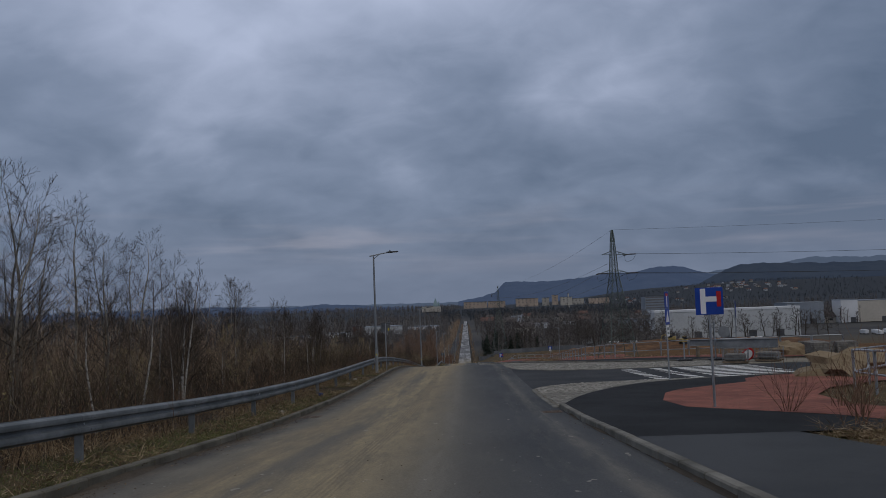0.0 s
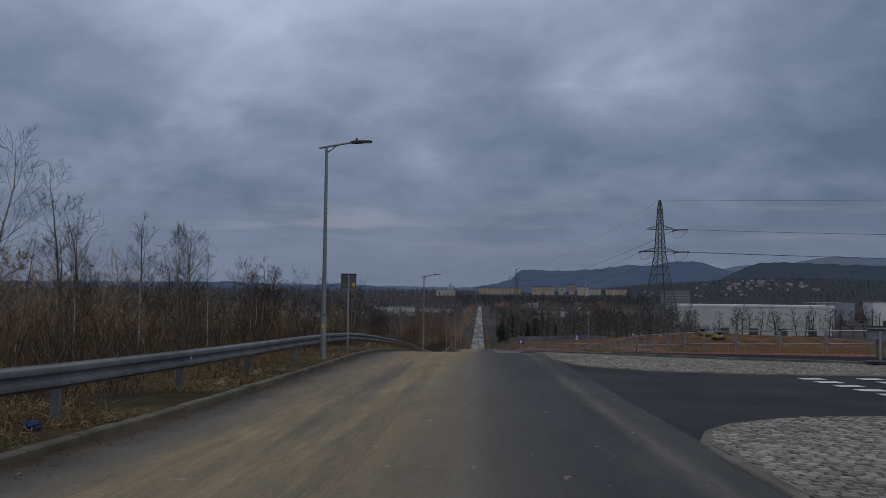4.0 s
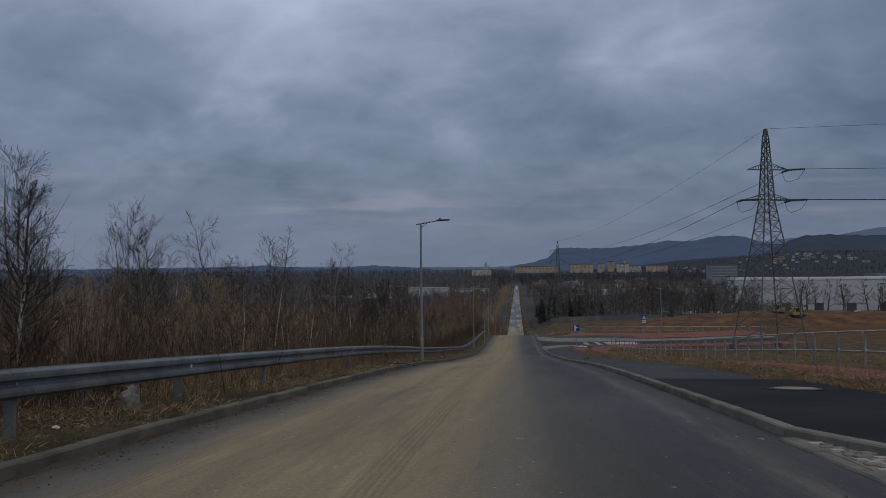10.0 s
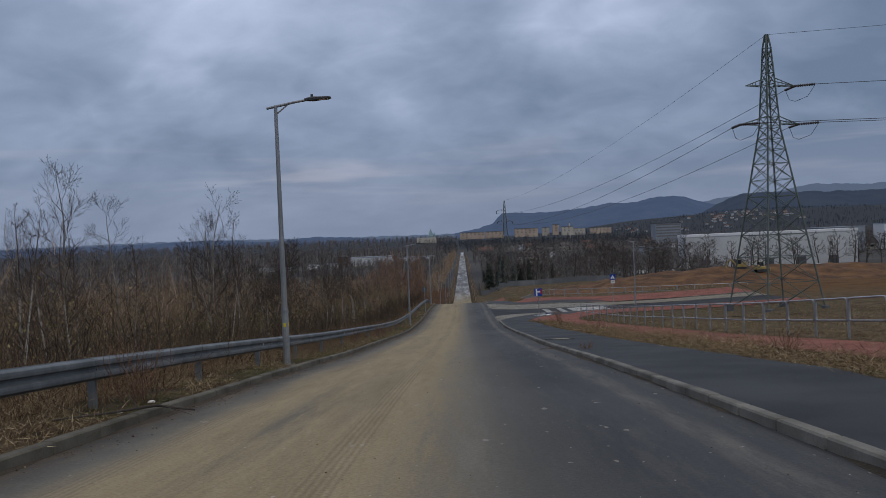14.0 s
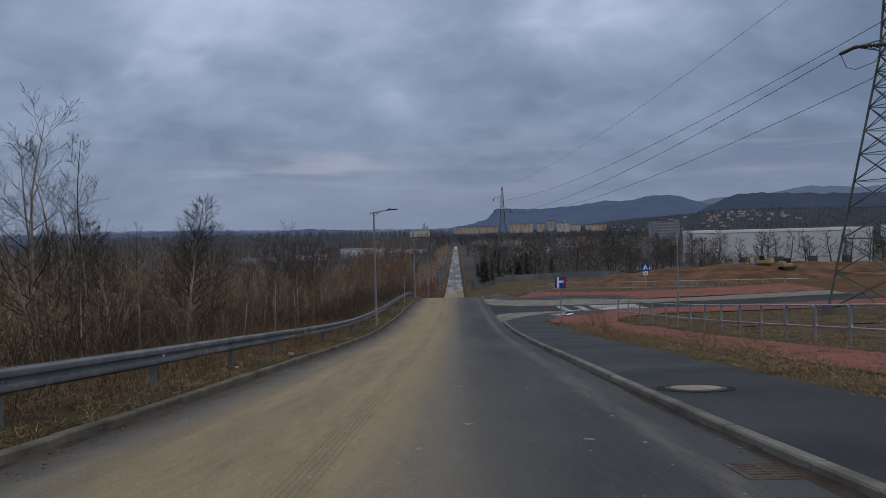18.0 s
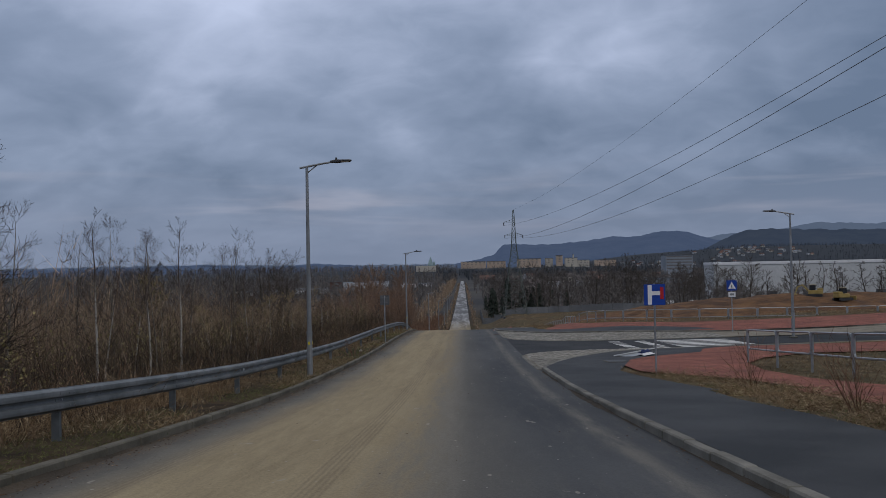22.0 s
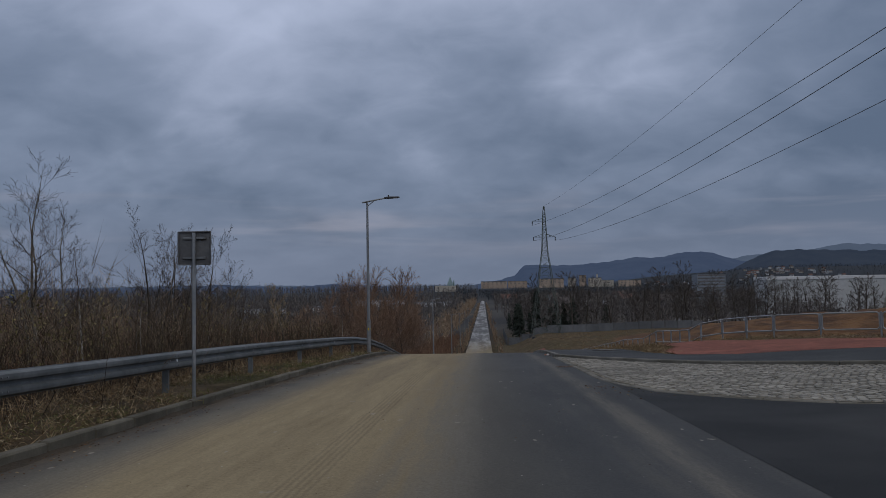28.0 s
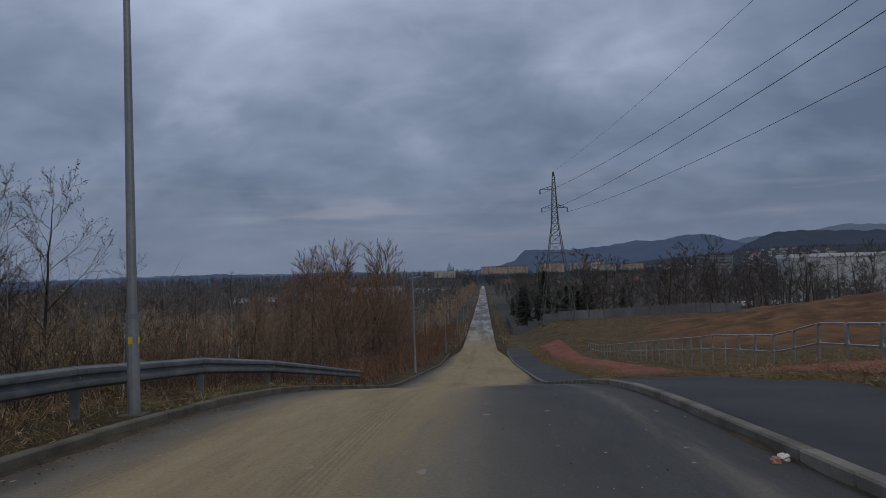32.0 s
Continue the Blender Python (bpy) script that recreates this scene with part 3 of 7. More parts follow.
def road_z(y):
    return np.interp(y, _ty, _tz)


KERB_L, KERB_R = -4.11, 2.58
JUNCTIONS = (10.0, 122.0)       # where the right kerb begins to swing into each side road
FAR_SIDE = (9.2, 119.5)         # the origin of the outline beyond each side road


def smooth(v, a, b):
    u = np.clip((np.asarray(v, float) - a) / (b - a), 0, 1)
    return u * u * (3 - 2 * u)


def land_z(x, y):
    """Height of the open ground at x, y."""
    x, y = np.asarray(x, float), np.asarray(y, float)
    base = road_z(y) + 0.07
    left = -1.6 * smooth(-x, 6.0, 16.0) - 5.0 * smooth(-x, 20.0, 90.0)
    right = 0.05 * smooth(x, 6.0, 14.0) + 0.7 * smooth(x, 14.0, 40.0) * smooth(y, 100.0, 150.0)
    far = smooth(y, 260.0, 500.0)
    right = right + 0.4 * smooth(x, 5.0, 12.0) * smooth(y, 138.0, 156.0)
    base = base + (left + right) * (1 - far)
    # bank on which the second pylon stands
    base = base + 1.9 * smooth(x, 5.0, 12.0) * smooth(y, 225.0, 275.0) * (1 - smooth(y, 296.0, 335.0)) * (1 - smooth(x, 30.0, 80.0))
    # the valley side with the town's upper houses
    base = base + 46.0 * smooth(x, 230.0, 820.0) * smooth(y, 1600.0, 2350.0) + 14.0 * smooth(y, 1250.0, 1600.0)
    return base


def mesh_object(name, verts, faces, material, smooth_faces=False):
    me = bpy.data.meshes.new(name)
    me.from_pydata([tuple(map(float, v)) for v in verts], [], faces)
    me.materials.append(MATS[material])
    if smooth_faces:
        me.polygons.foreach_set("use_smooth", [True] * len(me.polygons))
    me.update()
    return new(name, me)


def grid_object(name, xs, ys, zf, material, skip=None, smooth_faces=True):
    X, Y = np.meshgrid(xs, ys)
    Z = zf(X, Y)
    n = len(xs)
    faces = []
    for j in range(len(ys) - 1):
        for i in range(n - 1):
            if skip and skip(0.5 * (xs[i] + xs[i + 1]), 0.5 * (ys[j] + ys[j + 1])):
                continue
            a = j * n + i
            faces.append((a, a + 1, a + n + 1, a + n))
    return mesh_object(name, np.stack([X.ravel(), Y.ravel(), Z.ravel()], 1), faces, material, smooth_faces)


def part(name, bm, material, parent, label=""):
    me = bpy.data.meshes.new(name)
    bm.to_mesh(me)
    bm.free()
    me.materials.append(MATS[material])
    ob = new(name, me)
    ob.parent = parent
    if label:
        tagged(ob, label)
    return ob


def holder(name, m, label, category, group="", kind=""):
    ob = new(name)
    ob.matrix_world = m
    return tagged(ob, label, category, group, kind)


def box_bm(size, at=(0, 0, 0), bevel=0.0, bm=None, turn=None):
    own = bm is None
    bm = bm or bmesh.new()
    m = Matrix.Translation(at) @ (turn or Matrix()) @ Matrix.Diagonal((*size, 1))
    r = bmesh.ops.create_cube(bm, size=1.0, matrix=m)
    if bevel:
        es = list({e for v in r["verts"] for e in v.link_edges})
        bmesh.ops.bevel(bm, geom=es, offset=bevel, segments=1, affect="EDGES")
    return bm


def tube_bm(points, radii, sides=8, bm=None, caps=True):
    """A round bar along points, its radius given point by point."""
    bm = bm or bmesh.new()
    pts = [Vector(p) for p in points]
    if not hasattr(radii, "__len__"):
        radii = [radii] * len(pts)
    rings = []
    side = None
    for i, p in enumerate(pts):
        d = (pts[min(i + 1, len(pts) - 1)] - pts[max(i - 1, 0)]).normalized()
        if side is None:
            side = d.orthogonal().normalized()
        else:
            side = (side - d * side.dot(d)).normalized()
        other = d.cross(side)
        rings.append([bm.verts.new(p + radii[i] * (math.cos(a) * side + math.sin(a) * other))
                      for a in (2 * math.pi * k / sides for k in range(sides))])
    for r0, r1 in zip(rings, rings[1:]):
        for k in range(sides):
            bm.faces.new((r0[k], r0[(k + 1) % sides], r1[(k + 1) % sides], r1[k]))
    if caps:
        bm.faces.new(rings[0][::-1])
        bm.faces.new(rings[-1])
    return bm


# ---- ground, one sheet to the horizon ----
def steps(*spans):
    out = []
    for a, b, d in spans:
        out += list(np.arange(a, b - 1e-6, d))
    return np.array(out + [spans[-1][1]])


GX = np.concatenate([steps((-4000, -400, 450), (-400, -60, 34), (-60, -20, 5), (-20, -5, 1.0)), [-4.32, -4.22], [2.62, 2.74],
                     steps((3.5, 24, 1.0), (24, 60, 4), (60, 400, 34), (400, 1120, 60), (1120, 4000, 320))])
GY = steps((-150, -40, 10), (-40, -20, 2.0), (-20, 280, 2.0), (280, 420, 7), (420, 1000, 40), (1000, 2520, 80), (2520, 5000, 310))


def sheet_z(X, Y):
    Z = land_z(X, Y)
    Z = np.where((X > -4.27) & (X < 2.68) & (Y < 1200), road_z(Y) - 0.3, Z)
    for a, c in zip(JUNCTIONS, FAR_SIDE):
        Z = np.where((X > 2.68) & (X < 31) & (Y > a - 9) & (Y < c + 46.5), Z - 0.45, Z)
    bumps = 0.05 * np.sin(X * 1.7 + 0.6 * Y) * np.cos(Y * 0.9 - X * 0.3) * smooth(np.abs(X + 0.7), 5.0, 7.5)
    return Z + bumps


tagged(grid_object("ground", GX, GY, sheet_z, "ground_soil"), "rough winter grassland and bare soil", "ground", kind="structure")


def band(name, ys, xl, xr, lift, material, cols=2, kind="structure", label="", category=""):
    """A strip of paving between xl(y) and xr(y), laid at lift above the road's line."""
    verts, faces = [], []
    for y in ys:
        a, b = xl(y), xr(y)
        for k in range(cols + 1):
            x = a + (b - a) * k / cols
            verts.append((x, y, surface_z(x, y) + lift))
    n = cols + 1
    for j in range(len(ys) - 1):
        for k in range(cols):
            q = j * n + k
            faces.append((q, q + 1, q + n + 1, q + n))
    return tagged(mesh_object(name, verts, faces, material, True), label, category, kind=kind)


def surface_z(x, y):
    """Paved ground: level with the road across, rising a little to the right."""
    return float(road_z(y)) + 0.25 * float(smooth(x, 6.0, 14.0))


def const(v):
    return lambda y: v


def table(*pairs):
    ya, xa = np.array(pairs, float).T
    return lambda y: float(np.interp(y, ya, xa))


ROAD_Y = np.concatenate([steps((-120, -12, 6), (-12, 260, 1.0), (260, 420, 8), (420, 1180, 40))])
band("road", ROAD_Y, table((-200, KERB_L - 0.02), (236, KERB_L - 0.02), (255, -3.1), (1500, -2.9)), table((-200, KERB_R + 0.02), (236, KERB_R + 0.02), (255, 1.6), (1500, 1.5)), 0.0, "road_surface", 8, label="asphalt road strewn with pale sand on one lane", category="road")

# ---- junction outlines, as distances s past the start of each swing ----
KERB_NEAR = [(0, 2.58), (1.1, 2.85), (2.6, 3.25), (4.2, 3.85), (6.2, 4.85), (8.0, 6.0), (9.1, 7.3), (9.7, 8.7), (10.15, 10.5), (10.4, 12.8), (10.5, 16.0), (10.6, 31.0)]
KERB_FAR = [(24.4, 31.0), (24.8, 16.0), (25.4, 12.4), (26.6, 10.0), (28.0, 8.2), (29.8, 6.6), (31.6, 5.2), (33.6, 4.0), (35.4, 3.2), (37.6, 2.58)]
LANE_NEAR = [(0.2, 2.59), (7.9, 2.59), (8.9, 2.85), (9.8, 3.4), (10.5, 4.3), (11.0, 5.6), (11.2, 8.3), (11.25, 12.0), (11.3, 31.0)]
LANE_FAR = [(20.6, 31.0), (20.8, 8.8), (21.3, 5.4), (22.2, 4.0), (23.7, 3.0), (26.1, 2.59), (37.4, 2.59)]


def surface_z(x, y):
    return float(land_z(x, y)) - 0.07


def s_table(pairs):
    return table(*pairs)


kerb_near, kerb_far, lane_near, lane_far = (s_table(p) for p in (KERB_NEAR, KERB_FAR, LANE_NEAR, LANE_FAR))
RED_NEAR_L = s_table([(-9, 7.4), (-6, 7.0), (-4.0, 6.0), (-2.5, 5.2), (0, 5.25), (2.9, 6.0), (4.2, 6.7), (5.6, 8.2), (6.6, 9.6), (8.5, 10.2), (9.5, 11.2), (10.45, 16.4)])
RED_NEAR_R = s_table([(-9, 9.2), (-6, 8.6), (-3, 8.6), (0, 9.2), (2.5, 10.6), (4.5, 13.0), (6, 31.0), (10.5, 31.0)])
PAVE_FAR_R = s_table([(25.3, 12.6), (26.2, 15.5), (28.0, 14.5), (30.6, 11.0), (33.0, 7.3), (35.0, 6.1), (38.0, 5.7), (46.0, 5.7)])
RED_FAR_L = s_table([(24.3, 30.0), (24.6, 16.3), (25.4, 13.0), (26.2, 15.5), (28.0, 14.5), (30.6, 11.0), (33.0, 7.3), (35.0, 6.1), (38.0, 6.3), (41.0, 7.4), (46.0, 7.6)])
RED_FAR_R = s_table([(24.3, 31.0), (32.6, 31.0), (33.6, 15.0), (36.0, 11.5), (40.0, 9.7), (46.0, 9.4)])


def span(a, b, d=0.25):
    return np.linspace(a, b, int(round((b - a) / d)) + 1)


def shifted(f, a, add=0.0):
    return lambda y: f(y - a) + add


for a, c in zip(JUNCTIONS, FAR_SIDE):
    tar = "fresh_asphalt" if a < 50 else "footway_asphalt"
    band("side_road", a + span(7.7, 11.3, 0.1), const(2.57), shifted(lane_near, a), 0.002, "side_asphalt", 26, label="dark asphalt mouth of a side road", category="road")
    band("side_road", span(a + 11.3, c + 20.6), const(2.57), const(31.0), 0.002, "side_asphalt", 26, label="dark asphalt side road", category="road")
    band("side_road", c + span(20.6, 26.1, 0.1), const(2.57), shifted(lane_far, c), 0.002, "side_asphalt", 26, label="dark asphalt mouth of a side road", category="road")
    band("apron_bed", a + span(0.2, 11.3, 0.1), shifted(lane_near, a), lambda y, a=a: kerb_near(y - a) + 0.05, 0.024, "joint_sand", 26, label="sandy bed between the cobbles", category="pavement")
    band("apron_bed", c + span(20.6, 37.4, 0.1), shifted(lane_far, c), lambda y, c=c: kerb_far(y - c) + 0.05, 0.024, "joint_sand", 26, label="sandy bed between the cobbles", category="pavement")
    band("verge", a + span(-9.5, 10.6), shifted(kerb_near, a, 0.1), const(31.2), 0.065, "ground_soil", 26, label="rough grass beside the footway", category="ground")
    band("verge", c + span(24.4, 47.5), shifted(kerb_far, c, 0.1), const(31.2), 0.065, "ground_soil", 26, label="rough grass beside the footway", category="ground")
    band("footway", a + span(-9.0, 10.5), shifted(kerb_near, a, 0.14), lambda y, a=a: max(kerb_near(y - a) + 0.16, np.interp(y - a, [-9, -4, -2, 0], [5.5, 4.8, 4.7, 5.25]) if y - a < 0 and a > 50 else RED_NEAR_L(y - a)), 0.108, tar, 26, label="dark asphalt footway", category="pavement")
    band("footway", c + span(25.3, 47.0), shifted(kerb_far, c, 0.14), lambda y, c=c: max(kerb_far(y - c) + 0.16, PAVE_FAR_R(y - c)), 0.108, tar, 26, label="dark asphalt footway", category="pavement")
    band("red_path", a + span(-9.0, 10.5), shifted(RED_NEAR_L, a), shifted(RED_NEAR_R, a), 0.114, "red_paving", 26, label="red block-paved path at the junction", category="pavement")
    band("red_path", c + span(24.5, 47.0), shifted(RED_FAR_L, c), shifted(RED_FAR_R, c), 0.114, "red_paving", 26, label="red block-paved path at the junction", category="pavement")

RUNS = ((-110.0, JUNCTIONS[0] - 9.0), (FAR_SIDE[0] + 47.0, JUNCTIONS[1] - 9.0), (FAR_SIDE[1] + 47.0, 255.0))
for y0, y1 in RUNS:
    ys = span(y0, y1, 1.0)
    band("footway", ys, const(KERB_R + 0.14), lambda y: 5.18 + 0.24 * noise.noise((3.0, y * 0.33, 0.0)) + 0.14 * noise.noise((7.0, y * 1.1, 0.0)), 0.108, "footway_asphalt", 2, label="dark asphalt footway along the road", category="pavement")
    band("red_path", ys, const(6.9), const(9.3), 0.108, "red_paving", 2, label="red block-paved cycle path", category="pavement")

# ---- white markings on the side roads ----
def marking(x0, x1, y0, y1, paint="white_paint"):
    n = max(1, int((x1 - x0) / 0.3))
    vs = [(x0 + (x1 - x0) * k / n, y, surface_z(x0 + (x1 - x0) * k / n, y) + 0.016) for k in range(n + 1) for y in (y0, y1)]
    return mesh_object("road_marking", vs, [(2 * k, 2 * k + 2, 2 * k + 3, 2 * k + 1) for k in range(n)], paint)


for a, c in zip(JUNCTIONS, FAR_SIDE):
    y0, n = a + 11.5, int(c + 20.6 - a - 11.5)
    for k in range(n):
        tagged(marking(10.2, 13.9, y0 + k, y0 + k + 0.5), "white zebra crossing stripe", "road marking", "zebra stripes", "structure")
    for x in (7.7, 9.1):
        for k in range(n):
            tagged(marking(x, x + 0.55, y0 + k, y0 + k + 0.5), "white square of the cycle crossing", "road marking", "cycle crossing squares", "structure")


# ---- kerbs, stone by stone ----
def stone_mesh(w, l, h, bevel, material="kerb_clean"):
    bm = box_bm((w, l, h), (0, 0, -h / 2), bevel)
    me = bpy.data.meshes.new("kerbstone")
    bm.to_mesh(me)
    bm.free()
    me.materials.append(MATS[material])
    return me


KERBSTONE = stone_mesh(0.15, 0.988, 0.30, 0.018)
MOSSY_STONE = stone_mesh(0.15, 0.988, 0.30, 0.018, "kerb_concrete")


def kerb_line(points, label, lift=0.115, stone=None):
    """Lays one-metre kerbstones along a line of (x, y)."""
    kerb = tagged(new("kerb"), label, "kerb", kind="structure")
    pts = np.array(points, float)
    d = np.concatenate([[0], np.cumsum(np.hypot(*np.diff(pts, axis=0).T))])
    n = max(1, int(round(d[-1])))
    at = np.linspace(0, d[-1], n + 1)
    xs, ys = np.interp(at, d, pts[:, 0]), np.interp(at, d, pts[:, 1])
    rnd = random.Random(n)
    for i in range(n):
        p = Vector((xs[i], ys[i], surface_z(xs[i], ys[i]) + lift))
        q = Vector((xs[i + 1], ys[i + 1], surface_z(xs[i + 1], ys[i + 1]) + lift))
        way = (q - p).normalized()
        side = way.cross(Vector((0, 0, 1))).normalized()
        m = Matrix((side, way, side.cross(way))).transposed().to_4x4()
        m.translation = (p + q) / 2 + Vector((rnd.uniform(-0.006, 0.006), 0, rnd.uniform(-0.006, 0.006)))
        ob = new("kerbstone", stone or KERBSTONE)
        ob.matrix_world = m @ Matrix.Diagonal((1, (q - p).length, 1, 1))
        ob.parent = kerb
    return kerb


kerb_line([(KERB_L - 0.075, -36), (KERB_L - 0.075, 190)], "mossy concrete kerb on the wooded side of the road", 0.125, MOSSY_STONE)
kerb_line([(KERB_L - 0.075, 190), (KERB_L - 0.075, 250)], "mossy concrete kerb lower down the hill", 0.125, MOSSY_STONE)
kerb_line([(KERB_R + 0.075, -36), (KERB_R + 0.075, JUNCTIONS[0])], "grey concrete kerb of the footway")
for a, c, b in ((JUNCTIONS[0], FAR_SIDE[0], JUNCTIONS[1]), (JUNCTIONS[1], FAR_SIDE[1], 250.0)):
    kerb_line([(x + 0.075, a + s) for s, x in KERB_NEAR], "grey concrete kerb curving into the side road")
    kerb_line([(x + 0.075, c + s) for s, x in KERB_FAR], "grey concrete kerb curving out of the side road")
    kerb_line([(KERB_R + 0.075, c + 37.6), (KERB_R + 0.075, b)], "grey concrete kerb of the footway")
    kerb_line([(x - 0.06, a + s) for s, x in LANE_NEAR if s > 0.1], "flush concrete edging of the cobbles", 0.02)
    kerb_line([(x - 0.06, c + s) for s, x in LANE_FAR], "flush concrete edging of the cobbles", 0.02)


plain("gutter_silt", (0.042, 0.033, 0.023), (0.085, 0.066, 0.046), 1.5, 0.95, fine=30, bump=0.6, dist=0.02)


def silt(x, y0, y1, side, reach, label):
    """Mud washed against the kerb's foot, an uneven wedge."""
    verts, faces = [], []
    for i, y in enumerate(np.arange(y0, y1, 0.2)):
        n = max(0.0, noise.noise((x, y * 0.45, 1.0)) + 0.35 * noise.noise((x, y * 2.3, 5.0)) + 0.42)
        z = float(road_z(y))
        w = reach * (0.15 + n)
        verts += [(x, y, z + 0.012 + 0.05 * n), (x + side * w * 0.35, y, z + 0.008 + 0.016 * n), (x + side * w, y, z + 0.001)]
        if i:
            q = 3 * i
            faces += [(q - 3, q, q + 1, q - 2), (q - 2, q + 1, q + 2, q - 1)]
    return tagged(mesh_object("gutter_silt", verts, faces, "gutter_silt", True), label, "mud", kind="structure")


silt(KERB_L - 0.015, -34.0, 200.0, 1, 0.15, "dark mud washed along the kerb's foot")
silt(KERB_R + 0.015, -34.0, 9.5, -1, 0.07, "thin line of mud along the kerb's foot")
silt(KERB_R + 0.015, 47.0, 121.5, -1, 0.09, "thin line of mud along the kerb's foot")
silt(KERB_R + 0.015, 157.5, 200.0, -1, 0.09, "thin line of mud along the kerb's foot")

island("leaf_litter", [(0.0, (0.030, 0.020, 0.013)), (0.5, (0.085, 0.050, 0.028)), (0.85, (0.16, 0.095, 0.052)), (1.0, (0.30, 0.23, 0.15))])


def crumbs(name, seed, spots, size, material, label):
    """Dead leaves and clods lying about: small tilted flakes, joined."""
    rg = random.Random(seed)
    verts, faces = [], []
    for x, y in spots:
        z = surface_z(x, y) + 0.006
        w, a = size * rg.uniform(0.4, 1.3), rg.uniform(0, 6.28)
        n = len(verts)
        for k in range(4):
            b = a + 1.57 * k + rg.uniform(-0.4, 0.4)
            r = w * (0.5 if k % 2 else 0.8)
            verts.append((x + r * math.cos(b), y + r * math.sin(b), z + rg.uniform(0.0, 0.5) * w))
        verts.append((x, y, z + 0.5 * w))
        faces += [(n + k, n + (k + 1) % 4, n + 4) for k in range(4)]
    return tagged(mesh_object(name, verts, faces, material), label, "litter", kind="stuff")


rgl = random.Random(91)
left_gutter = [(KERB_L + 0.03 + abs(rgl.gauss(0, 0.22)), y + rgl.random()) for y in np.arange(-15.0, 175.0, 0.025) if noise.noise((0.0, y * 0.35, 3.0)) > -0.25]
crumbs("leaf_litter", 1, left_gutter, 0.020, "leaf_litter", "dead leaves and clods blown along the gutter")
right_gutter = [(KERB_R - 0.03 - abs(rgl.gauss(0, 0.16)), y + rgl.random()) for y in np.arange(-12.0, 120.0, 0.10) if (y < 8 or y > 48) and noise.noise((5.0, y * 0.3, 3.0)) > 0.0]
crumbs("leaf_litter", 2, right_gutter, 0.018, "leaf_litter", "dead leaves along the footway's kerb")
on_road = [(rgl.uniform(-3.4, 2.3), rgl.uniform(-10.0, 175.0)) for _ in range(900)]
crumbs("mud_crumbs", 3, on_road, 0.017, "leaf_litter", "crumbs of mud dropped on the carriageway")
at_mouth = [(2.0 + 4.5 * rgl.random() ** 1.5, c + 24.6 - 2.6 * rgl.random() ** 2) for c in FAR_SIDE for _ in range(260)]
crumbs("mud_crumbs", 4, at_mouth, 0.028, "leaf_litter", "clods of mud in the mouth of the side road")

# ---- guard rail ----
POST_GAP = 4.118
RAIL_X = -5.27
WAVE = [(0.0, 0.0), (0.004, 0.012), (0.055, 0.026), (0.078, 0.042), (0.082, 0.075), (0.078, 0.108), (0.024, 0.130), (0.018, 0.155), (0.024, 0.180), (0.078, 0.202), (0.082, 0.235), (0.078, 0.268), (0.055, 0.284), (0.004, 0.298), (0.0, 0.31)]


def beam_mesh():
    bm = bmesh.new()
    rows = []
    for y in (-0.16, POST_GAP + 0.0):
        out = [bm.verts.new((d + (0.004 if y < 0 else 0), y, z)) for d, z in WAVE]
        rows.append((out, [bm.verts.new((d - 0.004, y, z)) for d, z in WAVE]))
    (a, a2), (b, b2) = rows
    for k in range(len(WAVE) - 1):
        bm.faces.new((a[k], a[k + 1], b[k + 1], b[k]))
        bm.faces.new((a2[k], b2[k], b2[k + 1], a2[k + 1]))
        bm.faces.new((a[k], a2[k], a2[k + 1], a[k + 1]))
        bm.faces.new((b[k], b[k + 1], b2[k + 1], b2[k]))
    for k in (0, len(WAVE) - 1):
        bm.faces.new((a[k], b[k], b2[k], a2[k]))
    bmesh.ops.recalc_face_normals(bm, faces=bm.faces)
    return bm


def post_bm():
    bm = bmesh.new()
    box_bm((0.10, 0.008, 1.5), (0, 0, -0.05), 0, bm)
    box_bm((0.008, 0.055, 1.5), (0.05, 0.027, -0.05), 0, bm)
    box_bm((0.008, 0.055, 1.5), (-0.05, 0.027, -0.05), 0, bm)
    return bm


rail = tagged(new("guard_rail"), "galvanised steel guard rail on posts beside the wood", "guard rail")
rail.location = (RAIL_X, 0, 0)
first = {}


def rail_part(name, make, material, m, parent):
    if name not in first:
        first[name] = part(name, make(), material, parent)
        ob = first[name]
    else:
        ob = new(name, first[name].data)
        ob.parent = parent
    ob.matrix_local = m
    return ob


